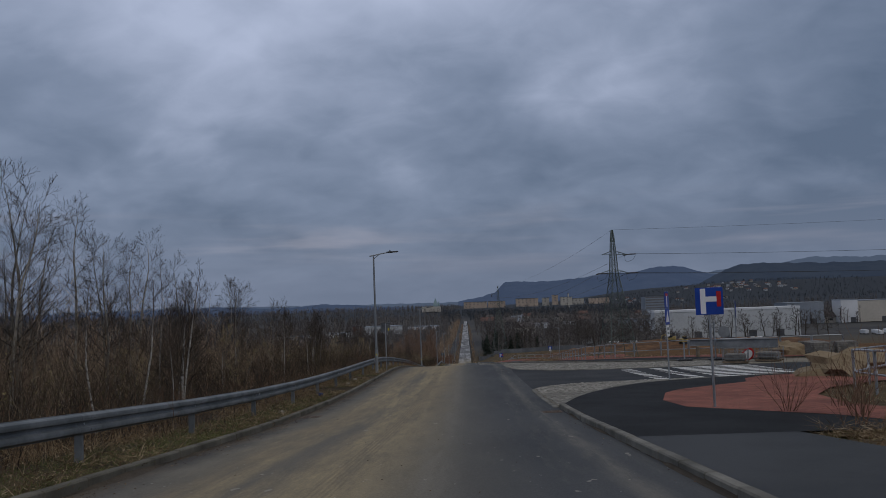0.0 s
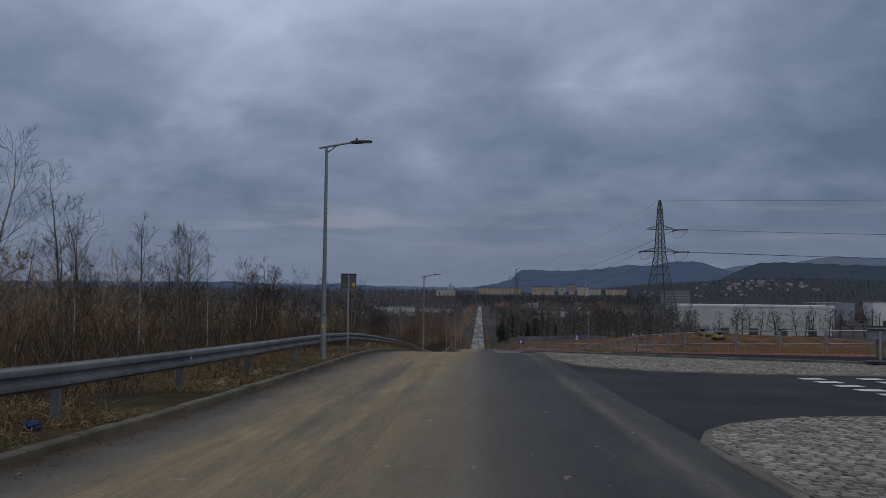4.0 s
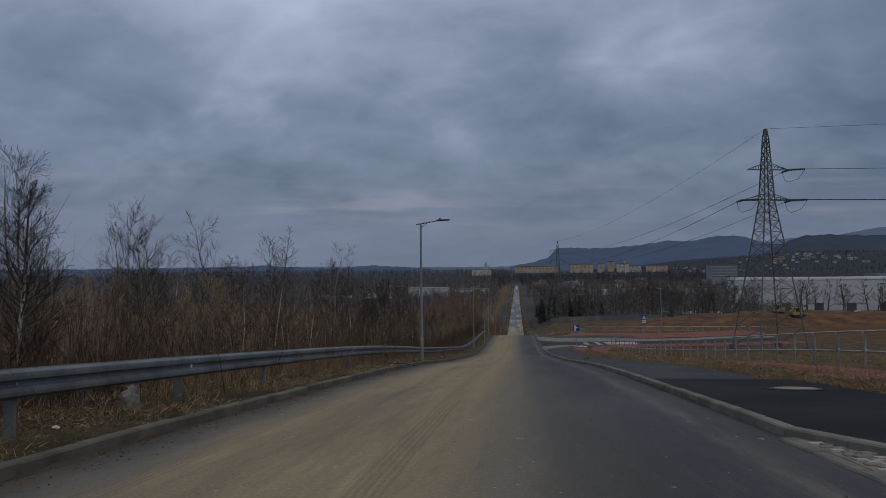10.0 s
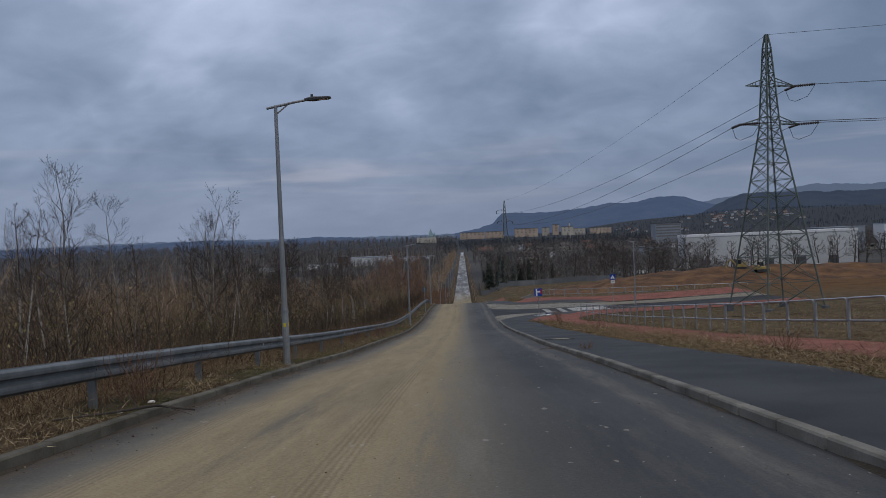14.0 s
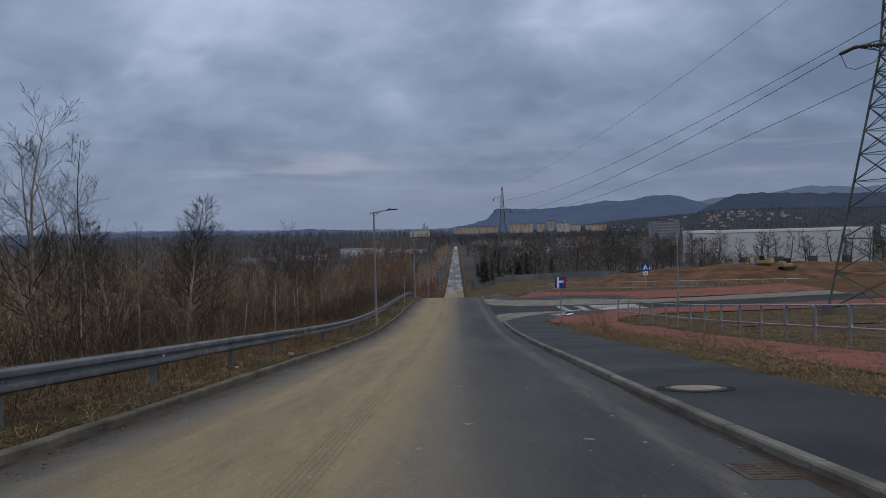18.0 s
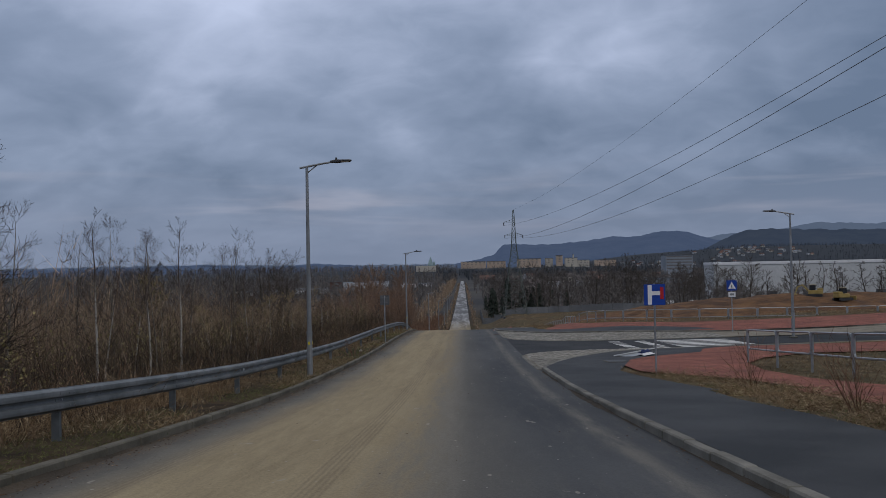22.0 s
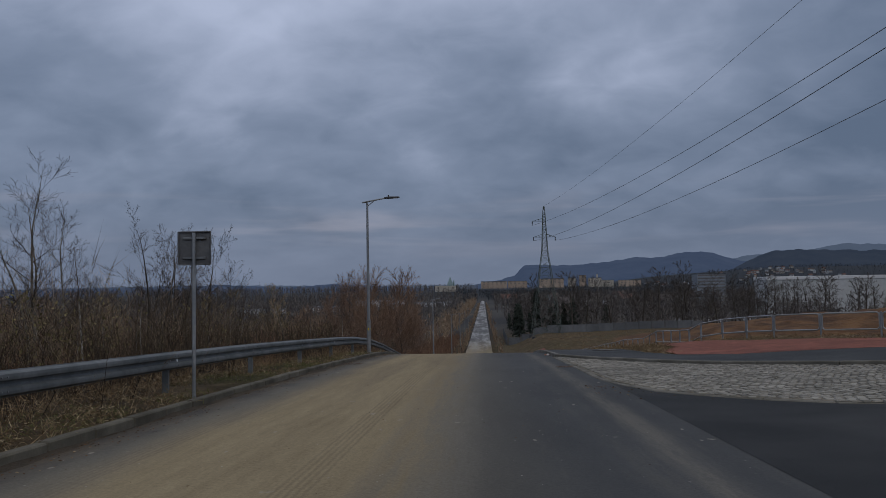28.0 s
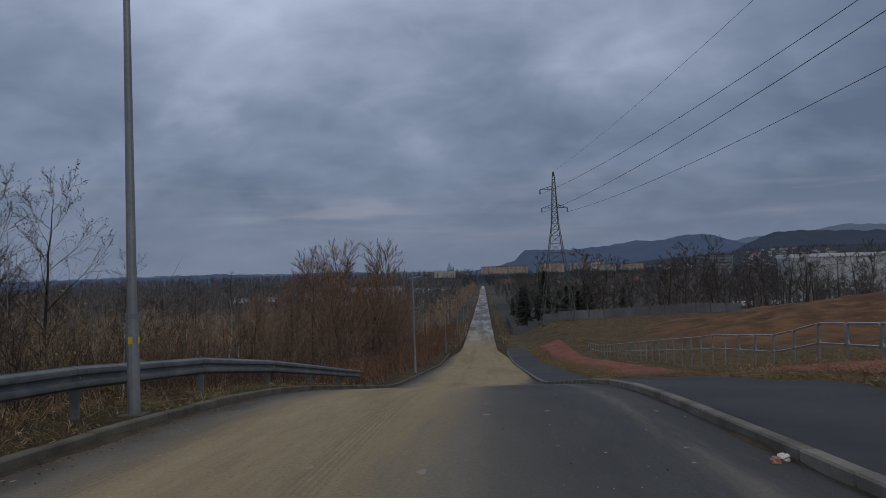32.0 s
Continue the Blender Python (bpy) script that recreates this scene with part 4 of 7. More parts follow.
RAIL_TOP = 0.69
POST_AT = table((-9, -43.0), (0, 0.16), (3, 14.4), (6, 27.1), (7, 31.85), (10, 45.6), (14, 61.9), (19, 83.83), (21, 93.28), (26, 114.6), (28, 123.5), (30, 132.7), (34, 153.06), (35, 158.03), (41, 186.4))
for k in range(-9, 41):
    y, gap = POST_AT(k), POST_AT(k + 1) - POST_AT(k)
    z0, z1 = float(road_z(y)), float(road_z(y + gap))
    pitch = math.degrees(math.atan2(z1 - z0, gap))
    rail_part("beam", beam_mesh, "rail_steel", pose(0.06, y, z0 + 0.08 + RAIL_TOP - 0.31, pitch) @ Matrix.Diagonal((1, math.hypot(z1 - z0, gap) / POST_GAP, 1, 1)), rail)
    rail_part("post", post_bm, "rail_steel", pose(0, y, z0 + 0.0), rail)
    rail_part("spacer", lambda: box_bm((0.06, 0.11, 0.16), (0.04, 0, 0), 0.01), "galvanised_dull", pose(0.0, y, z0 + 0.08 + RAIL_TOP - 0.155), rail)
    rail_part("bolt", lambda: tube_bm([(0, 0, 0), (0.02, 0, 0)], 0.018, 8), "galvanised", pose(0.074, y, z0 + 0.08 + RAIL_TOP - 0.155), rail)
    for dy, dz in ((0.10, -0.235), (0.10, -0.075), (0.22, -0.235), (0.22, -0.075)):
        rail_part("splice_bolt", lambda: tube_bm([(0, 0, 0), (0.012, 0, 0)], 0.013, 6), "galvanised_dull", pose(0.142, y + dy, z0 + (z1 - z0) * dy / gap + 0.08 + RAIL_TOP + dz), rail)
    if k % 3 == 2:
        rail_part("reflector", lambda: tube_bm([(0, 0, 0), (0.012, 0, 0)], 0.035, 12), "sign_white", pose(0.085, y + 0.3, z0 + 0.06 * (z1 - z0) + 0.08 + RAIL_TOP - 0.155, 0), rail)


# ---- street lamps ----
def street_lamp(x, y, z, height, label, turn=0.0, group="street lamps along the road"):
    lamp = holder("street_lamp", pose(x, y, z, 0, 0, turn), label, "street lamp", group)
    part("pole", tube_bm([(0, 0, 0), (0, 0, 1.3), (0, 0, 1.34), (0, 0, height)], [0.085, 0.082, 0.068, 0.042], 12), "pole_grey", lamp)
    part("base_plate", box_bm((0.34, 0.34, 0.05), (0, 0, 0.0), 0.012), "kerb_concrete", lamp)
    part("collar", tube_bm([(0, 0, 1.28), (0, 0, 1.36)], 0.09, 12), "galvanised_dull", lamp)
    part("sticker", box_bm((0.004, 0.06, 0.09), (0.083, 0, 1.0)), "sign_yellow", lamp, "small yellow warning sticker")
    part("sticker", box_bm((0.06, 0.004, 0.09), (0, -0.083, 1.0)), "sign_yellow", lamp, "small yellow warning sticker")
    part("arm", tube_bm([(-0.22, 0, height - 0.06), (0.0, 0, height - 0.02), (0.5, 0, height + 0.07), (0.85, 0, height + 0.12)], [0.03, 0.034, 0.03, 0.028], 8), "pole_grey", lamp)
    part("brace", tube_bm([(0.0, 0, height - 0.22), (0.32, 0, height + 0.03)], 0.018, 6), "pole_grey", lamp)
    bm = bmesh.new()
    prof = [(0.72, 0.035, 0.04), (0.80, 0.075, 0.05), (0.92, 0.12, 0.06), (1.05, 0.14, 0.045), (1.30, 0.13, 0.035), (1.36, 0.10, 0.02)]
    rings = []
    for dx, w, h in prof:
        zc = height + 0.115 + (dx - 0.8) * 0.05
        rings.append([bm.verts.new((dx, w * cx_, zc + h * cz_)) for cx_, cz_ in ((-1, -0.6), (1, -0.6), (1, 0.3), (0.45, 1.0), (-0.45, 1.0), (-1, 0.3))])
    for r0, r1 in zip(rings, rings[1:]):
        for k in range(6):
            bm.faces.new((r0[k], r0[(k + 1) % 6], r1[(k + 1) % 6], r1[k]))
    bm.faces.new(rings[0][::-1])
    bm.faces.new(rings[-1])
    bmesh.ops.recalc_face_normals(bm, faces=bm.faces)
    head = part("lamp_head", bm, "dark_housing", lamp, "dark flat LED lamp head")
    part("sensor", tube_bm([(0.9, 0, height + 0.17), (0.9, 0, height + 0.24)], [0.035, 0.03], 8), "dark_housing", head)
    part("diffuser", box_bm((0.34, 0.19, 0.008), (1.13, 0, height + 0.105), 0.003), "sign_white", head)
    return lamp


LAMP_X, LAMP_H = -4.64, 6.36
for y, lamp_x in ((32.7, -4.62), (75.3, -4.60), (120.1, -4.58), (163.1, -4.62), (206.9, LAMP_X), (250.5, LAMP_X), (294.1, LAMP_X), (337.7, LAMP_X), (381.3, LAMP_X)):
    street_lamp(lamp_x, y, float(road_z(y)) + 0.08, LAMP_H, "grey tapered street lamp with a flat LED head, behind the kerb")


# ---- signs ----
def sign_post(parent, height, r=0.03):
    part("post", tube_bm([(0, 0, -0.3), (0, 0, height)], r, 10), "galvanised", parent)
    part("post_cap", tube_bm([(0, 0, height), (0, 0, height + 0.02)], [r * 1.1, r * 0.6], 10), "dark_housing", parent)


def plate(parent, w, h, zc, y, face, back="galvanised_dull"):
    p = part("plate", box_bm((w, 0.012, h), (0, y, zc), 0.004), face, parent)
    part("clamp", box_bm((0.12, 0.05, 0.03), (0, y + 0.035, zc + h * 0.28), 0.004), "galvanised", parent)
    part("clamp", box_bm((0.12, 0.05, 0.03), (0, y + 0.035, zc - h * 0.28), 0.004), "galvanised", parent)
    return p


def slab(name, parent, x, z, w, h, y, material, label=""):
    return part(name, box_bm((w, 0.003, h), (x, y, z)), material, parent, label)


def dead_end_sign(x, y, turn, label, zc=2.35):
    s = holder("road_sign", pose(x, y, surface_z(x, y) + 0.1, 0, 0, turn), label, "road sign", "no through road signs")
    sign_post(s, zc + 0.32)
    p = plate(s, 0.60, 0.60, zc, -0.045, "sign_blue")
    slab("white_bar", p, -0.135, zc, 0.115, 0.56, -0.0535, "sign_white")
    slab("white_bar", p, 0.055, zc + 0.045, 0.265, 0.115, -0.0535, "sign_white")
    slab("red_bar", p, 0.205, zc + 0.045, 0.095, 0.34, -0.0545, "sign_red")
    return s


dead_end_sign(5.68, 7.0, -6, "blue square no through road sign on a grey post")
dead_end_sign(5.58, 119.1, -4, "blue square no through road sign on a grey post", 2.22)


def crossing_sign(x, y, turn, label, small=True):
    s = holder("road_sign", pose(x, y, surface_z(x, y) + 0.1, 0, 0, turn), label, "road sign", "pedestrian crossing signs")
    sign_post(s, 3.0)
    p = plate(s, 0.60, 0.60, 2.65, -0.045, "sign_blue")
    bm = bmesh.new()
    vs = [bm.verts.new(v) for v in ((-0.23, -0.0535, 2.45), (0.23, -0.0535, 2.45), (0, -0.0535, 2.88))]
    bm.faces.new(vs)
    part("white_triangle", bm, "sign_white", p)
    slab("dark_bar", p, 0.0, 2.60, 0.05, 0.17, -0.0555, "dark_housing")
    slab("dark_bar", p, 0.02, 2.49, 0.20, 0.03, -0.0555, "dark_housing")
    if small:
        q = plate(s, 0.42, 0.30, 2.12, -0.045, "sign_white")
        slab("dark_bar", q, 0, 2.12, 0.25, 0.12, -0.0535, "galvanised_dull")
    return s


def sign_from_behind(x, y, size, top, label, sticker=False):
    s = holder("road_sign", pose(x, y, float(road_z(y)) + 0.08, 0, 0, 0), label, "road sign", "signs facing uphill traffic")
    sign_post(s, top - 0.02)
    zc = top - size / 2
    p = part("plate", box_bm((size, 0.012, size), (0, 0.045, zc), 0.004), "sign_back", s, "dull grey sheet-metal back")
    part("rim", box_bm((size, 0.03, 0.02), (0, 0.03, zc + size / 2), 0.004), "sign_back", p)
    part("rim", box_bm((size, 0.03, 0.02), (0, 0.03, zc - size / 2), 0.004), "sign_back", p)
    part("rim", box_bm((0.02, 0.03, size), (-size / 2, 0.03, zc), 0.004), "sign_back", p)
    part("rim", box_bm((0.02, 0.03, size), (size / 2, 0.03, zc), 0.004), "sign_back", p)
    for f in (0.3, -0.3):
        part("clamp", box_bm((size * 0.7, 0.035, 0.035), (0, 0.02, zc + f * size), 0.004), "galvanised_dull", s)
    if sticker:
        part("sticker", box_bm((0.09, 0.003, 0.14), (0.17, 0.0365, zc - 0.12)), "sign_yellow", p, "faded yellow sticker")
    return s


plain("sign_back", (0.10, 0.105, 0.115), (0.16, 0.165, 0.175), 3.0, 0.55, 0.3, fine=25, bump=0.1)
sign_from_behind(-4.40, 35.8, 0.50, 2.70, "grey metal back of a square road sign on a post", True)
sign_from_behind(-4.38, 141.8, 0.52, 2.62, "grey metal back of a larger square road sign", False)
crossing_sign(15.9, 144.0, 0, "blue and white pedestrian crossing sign with a small plate below")


# ---- tubular railings ----
def railing(points, label, heights=None):
    """Panels of bent steel tube between posts, along a line of (x, y); heights: (y, metres above the road)."""

    def foot(x, y):
        if heights:
            return float(road_z(y)) + float(np.interp(y, *np.array(heights, float).T))
        return surface_z(x, y) + 0.06

    pts = np.array(points, float)
    d = np.concatenate([[0], np.cumsum(np.hypot(*np.diff(pts, axis=0).T))])
    n = max(1, int(round(d[-1] / 2.05)))
    at = np.linspace(0, d[-1], n + 1)
    xs, ys = np.interp(at, d, pts[:, 0]), np.interp(at, d, pts[:, 1])
    fence = holder("railing", pose(xs[0], ys[0], surface_z(xs[0], ys[0])), label, "railing", "steel railings along the footway")
    inv = fence.matrix_world.inverted()
    for i in range(n + 1):
        p = Vector((xs[i], ys[i], foot(xs[i], ys[i])))
        ob = part("post", tube_bm([inv @ Vector((p.x, p.y, min(p.z, surface_z(p.x, p.y)) - 0.3)), inv @ (p + Vector((0, 0, 1.12)))], 0.038, 8), "galvanised", fence)
        if i == n:
            break
        q = Vector((xs[i + 1], ys[i + 1], foot(xs[i + 1], ys[i + 1])))
        zp, zq = Vector((0, 0, 1.10)), Vector((0, 0, 0.50))
        e = (q - p).normalized()
        c = 0.1
        loop = [p + e * 0.05 + zq + Vector((0, 0, c)), p + e * 0.08 + zq + Vector((0, 0, 0.03)), p + e * (0.05 + c) + zq, q - e * (0.05 + c) + zq, q - e * 0.08 + zq + Vector((0, 0, 0.03)), q - e * 0.05 + zq + Vector((0, 0, c)),
                q - e * 0.05 + zp - Vector((0, 0, c)), q - e * 0.08 + zp - Vector((0, 0, 0.03)), q - e * (0.05 + c) + zp, p + e * (0.05 + c) + zp, p + e * 0.08 + zp - Vector((0, 0, 0.03)), p + e * 0.05 + zp - Vector((0, 0, c))]
        loop.append(loop[0])
        part("panel", tube_bm([inv @ v for v in loop], 0.03, 6, caps=False), "galvanised", fence)
    return fence


J1, J2 = JUNCTIONS
railing([(10.0, -30.0), (10.0, J1 - 3), (11.0, J1 + 2.0), (13.5, J1 + 5)], "galvanised tubular railing ending at the first junction")
railing([(26.0, 45.5), (16.0, 47.0), (11.6, 50.0), (10.0, 57.0), (10.0, J2 - 8.0), (9.3, J2 + 0.3)], "galvanised tubular railing between the two junctions")
railing([(34.0, 154.5), (16.0, 157.0), (11.6, 161.0), (10.2, 168.0), (10.6, 200.0), (11.0, 240.0)], "galvanised tubular railing running down the hill", [(154, 0.3), (160, 0.28), (167, 0.22), (169.9, -0.03), (172.8, 0.17), (178.6, 0.6), (181.3, 0.4), (187, 0.74), (190, 0.88), (198, 0.8), (228, 0.37), (240, 0.2)])


# ---- lattice pylons and their wires ----
def lattice_bm(levels, r_leg, r_brace):
    """Four tapering legs with crossed bracing; levels are (height, half width)."""
    braces = bmesh.new()
    corner = ((-1, -1), (1, -1), (1, 1), (-1, 1))
    for (z0, w0), (z1, w1) in zip(levels, levels[1:]):
        for k in range(4):
            a, b = corner[k], corner[(k + 1) % 4]
            p0, p1 = (a[0] * w0, a[1] * w0, z0), (a[0] * w1, a[1] * w1, z1)
            q0, q1 = (b[0] * w0, b[1] * w0, z0), (b[0] * w1, b[1] * w1, z1)
            tube_bm([p0, q1], r_brace, 4, braces)
            tube_bm([q0, p1], r_brace, 4, braces)
            tube_bm([p1, q1], r_brace, 4, braces)
    legs = [tube_bm([(a[0] * w, a[1] * w, z) for z, w in levels], r_leg, 4) for a in corner]
    return legs, braces


def arm_bm(z, w, reach, rise, r):
    """A pointed crossarm to one side of the mast (reach negative: the other side)."""
    bm = bmesh.new()
    tip = (reach, 0, z)
    sgn = math.copysign(w, reach)
    for sy in (-w, w):
        tube_bm([(sgn, sy, z), tip], r, 4, bm)
        tube_bm([(sgn, sy, z + rise), tip], r, 4, bm)
        for f in (0.35, 0.65):
            a = Vector((sgn, sy, z)).lerp(Vector(tip), f)
            b = Vector((sgn, sy, z + rise)).lerp(Vector(tip), f)
            tube_bm([a, b], r * 0.7, 4, bm)
            tube_bm([a, Vector((sgn, -sy, z)).lerp(Vector(tip), f)], r * 0.7, 4, bm)
    return bm


def insulator_bm(a, b, n=9):
    a, b = Vector(a), Vector(b)
    pts, rs = [], []
    for i in range(n):
        for f, r in ((0.0, 0.03), (0.25, 0.11), (0.75, 0.11), (0.99, 0.03)):
            pts.append(a.lerp(b, (i + f) / n))
            rs.append(r)
    return tube_bm(pts, rs, 8)


def pylon(x, y, z, height, half, arms, label, turn, r_leg):
    p = holder("pylon", pose(x, y, z, 0, 0, turn), label, "power pylon", "lattice power pylons")
    lv = [0.0, 0.10, 0.19, 0.27, 0.34, 0.41, 0.47, 0.53, 0.58, 0.62, 0.66, 0.70, 0.74, 0.78, 0.82, 0.86, 0.90, 0.95]
    waist = 0.66
    def width(f):
        return half + (0.55 - half) * (f / waist) if f < waist else 0.55 + (0.16 - 0.55) * (f - waist) / (1 - waist)
    levels = [(f * height, width(f)) for f in lv] + [(height, 0.08)]
    legs, braces = lattice_bm(levels, r_leg, r_leg * 0.46)
    for leg in legs:
        part("leg", leg, "lattice_steel", p)
    part("bracing", braces, "lattice_steel", p)
    for zf, reach in arms:
        part("crossarm", arm_bm(zf, width(zf / height), reach, 0.55, r_leg * 0.6), "lattice_steel", p)
    for cx_, cy_ in ((-1, -1), (1, -1), (1, 1), (-1, 1)):
        part("footing", tube_bm([(cx_ * half, cy_ * half, -0.6), (cx_ * half, cy_ * half, 0.25)], [0.4, 0.3], 10), "wall_concrete", p)
    return p


P1, P1Z, H1 = (24.2, 119.9), -7.6, 21.4
P2, P2Z, H2 = (12.25, 288.0), -16.4, 25.3
pylon(*P1, P1Z, H1, 2.5, ((H1 - 4.0, 2.4), (H1 - 4.0, -2.0), (H1 - 7.0, 2.6), (H1 - 7.0, -2.6)), "dark green lattice steel pylon standing in the grass field", 15, 0.065)
pylon(*P2, P2Z, H2, 2.8, ((H2 - 2.9, -2.3), (H2 - 6.0, 2.1), (H2 - 6.0, -2.1)), "dark green lattice steel pylon before the dark trees", 3, 0.065)


def wire(a, b, sag, label, r=0.022):
    a, b = Vector(a), Vector(b)
    pts = [a.lerp(b, f) - Vector((0, 0, 4 * sag * f * (1 - f))) for f in (i / 22 for i in range(23))]
    w = part("power_line", tube_bm(pts, r, 5), "wire", None)
    return tagged(w, label, "power line", "overhead power lines")


def along(pyl, z0, z, off, turn):
    c, s_ = math.cos(radians(turn)), math.sin(radians(turn))
    return Vector((pyl[0] + off * c, pyl[1] + off * s_, z0 + z))


ENDS1 = [(0.0, H1), (2.4, H1 - 4.0), (2.6, H1 - 7.0), (-2.6, H1 - 7.0)]
ENDS2 = [(0.0, H2), (-2.3, H2 - 3.7), (2.1, H2 - 6.7), (-2.1, H2 - 6.7)]
P3, P3Z = (210.0, 60.0), -7.0
for k, ((o1, z1), (o2, z2)) in enumerate(zip(ENDS1, ENDS2)):
    a = along(P1, P1Z, z1, o1, 15)
    b = along(P2, P2Z, z2, o2, 3)
    c = Vector((P3[0], P3[1] + o1, P3Z + z1 + 2.0))
    if k:
        t1, t2 = (b - a).normalized(), (c - a).normalized()
        a1, a2 = a + t1 * 1.5, a + t2 * 1.5
        for e in (a1, a2):
            tagged(part("insulator", insulator_bm(a, e), "insulator", None), "dark string insulator under tension", "insulator", "pylon insulators")
        jump = [a1, a1.lerp(a, 0.4) - Vector((0, 0, 0.9)), a - Vector((0, 0, 1.2)), a2.lerp(a, 0.4) - Vector((0, 0, 0.9)), a2]
        tagged(part("jumper_cable", tube_bm(jump, 0.02, 5), "wire", None), "slack jumper cable below the crossarm", "cable")
        tagged(part("insulator", insulator_bm(b + Vector((0, 0, 0.75)), b, 6), "insulator", None), "dark hanging string insulator", "insulator", "pylon insulators")
        wire(a1, b, 2.6, "dark conductor between the pylons")
        wire(a2, c, 3.0, "dark conductor leading away from the pylon")
    else:
        wire(a, b, 2.0, "thin earth wire between the pylon tops", 0.014)
        wire(a, c, 2.4, "thin earth wire leading away from the pylon", 0.014)


# ---- bare trees and brush ----
class Twigs:
    """Collects tapering limbs and leaves as plain vertex and face arrays."""

    def __init__(self):
        self.v, self.f = [], []

    def limb(self, p, q, r0, r1, sides=3):
        d = q - p
        if d.length < 1e-4:
            return
        a = d.orthogonal().normalized()
        b = d.normalized().cross(a)
        n = len(self.v)
        for c, r in ((p, r0), (q, r1)):
            for k in range(sides):
                t = 2 * math.pi * k / sides
                self.v.append(c + r * (math.cos(t) * a + math.sin(t) * b))
        for k in range(sides):
            k2 = (k + 1) % sides
            self.f.append((n + k, n + k2, n + sides + k2, n + sides + k))

    def sliver(self, p, q, w, rnd):
        """A fine twig or blade: one long triangle."""
        d = q - p
        a = d.cross(Vector((rnd.uniform(-1, 1), rnd.uniform(-1, 1), rnd.uniform(-1, 1))))
        if a.length < 1e-5:
            a = d.orthogonal()
        a = a.normalized() * (w / 2)
        n = len(self.v)
        self.v += [p - a, p + a, q]
        self.f.append((n, n + 1, n + 2))

    def leaf(self, p, size, rnd):
        a = Vector((rnd.gauss(0, 1), rnd.gauss(0, 1), rnd.gauss(0, 1))).normalized() * size
        b = a.orthogonal().normalized() * size * 0.6
        n = len(self.v)
        self.v += [p - a * 0.5, p + b * 0.5, p + a * 0.5, p - b * 0.5]
        self.f.append((n, n + 1, n + 2, n + 3))

    def mesh(self, name, material):
        me = bpy.data.meshes.new(name)
        me.from_pydata([tuple(v) for v in self.v], [], self.f)
        me.materials.append(MATS[material])
        return me


def grow(rnd, tw, fine, p, d, length, r, depth, spread, lift, split, thin=0.006, wig=0.12):
    """One branch that sweeps upward in a bent line and gives off side branches."""
    n = 3 + min(depth, 2)
    pts, ways = [p], []
    for i in range(n):
        d = (d + Vector((rnd.gauss(0, wig), rnd.gauss(0, wig), rnd.gauss(0, wig * 0.6) + lift * 0.16))).normalized()
        pts.append(pts[-1] + d * (length / n))
        ways.append(d.copy())
    for i in range(n):
        r0, r1 = max(r * (1 - 0.8 * i / n), thin), max(r * (1 - 0.8 * (i + 1) / n), thin * 0.7)
        (tw if r0 > 0.012 else fine).limb(pts[i], pts[i + 1], r0, r1, 4 if r0 > 0.03 else 3)
    if depth == 0:
        return
    turn = rnd.uniform(0, 2 * math.pi)
    for k in range(split + (2 if depth == 1 else 1)):
        f = min(0.98, 0.18 + 0.82 * (k + rnd.random()) / (split + 1.5))
        i = min(int(f * n), n - 1)
        q = pts[i].lerp(pts[i + 1], f * n - i)
        turn += 2.4 + rnd.gauss(0, 0.5)
        way = ways[i]
        side = way.orthogonal().normalized()
        side = side * math.cos(turn) + way.cross(side) * math.sin(turn)
        grow(rnd, tw, fine, q, (way + side * rnd.uniform(0.55, 1.0) * spread).normalized(), length * rnd.uniform(0.42, 0.62) * (1.15 - 0.5 * f), r * 0.5 * (1.1 - 0.5 * f), depth - 1, spread, lift, max(2, split - 1), thin, wig)


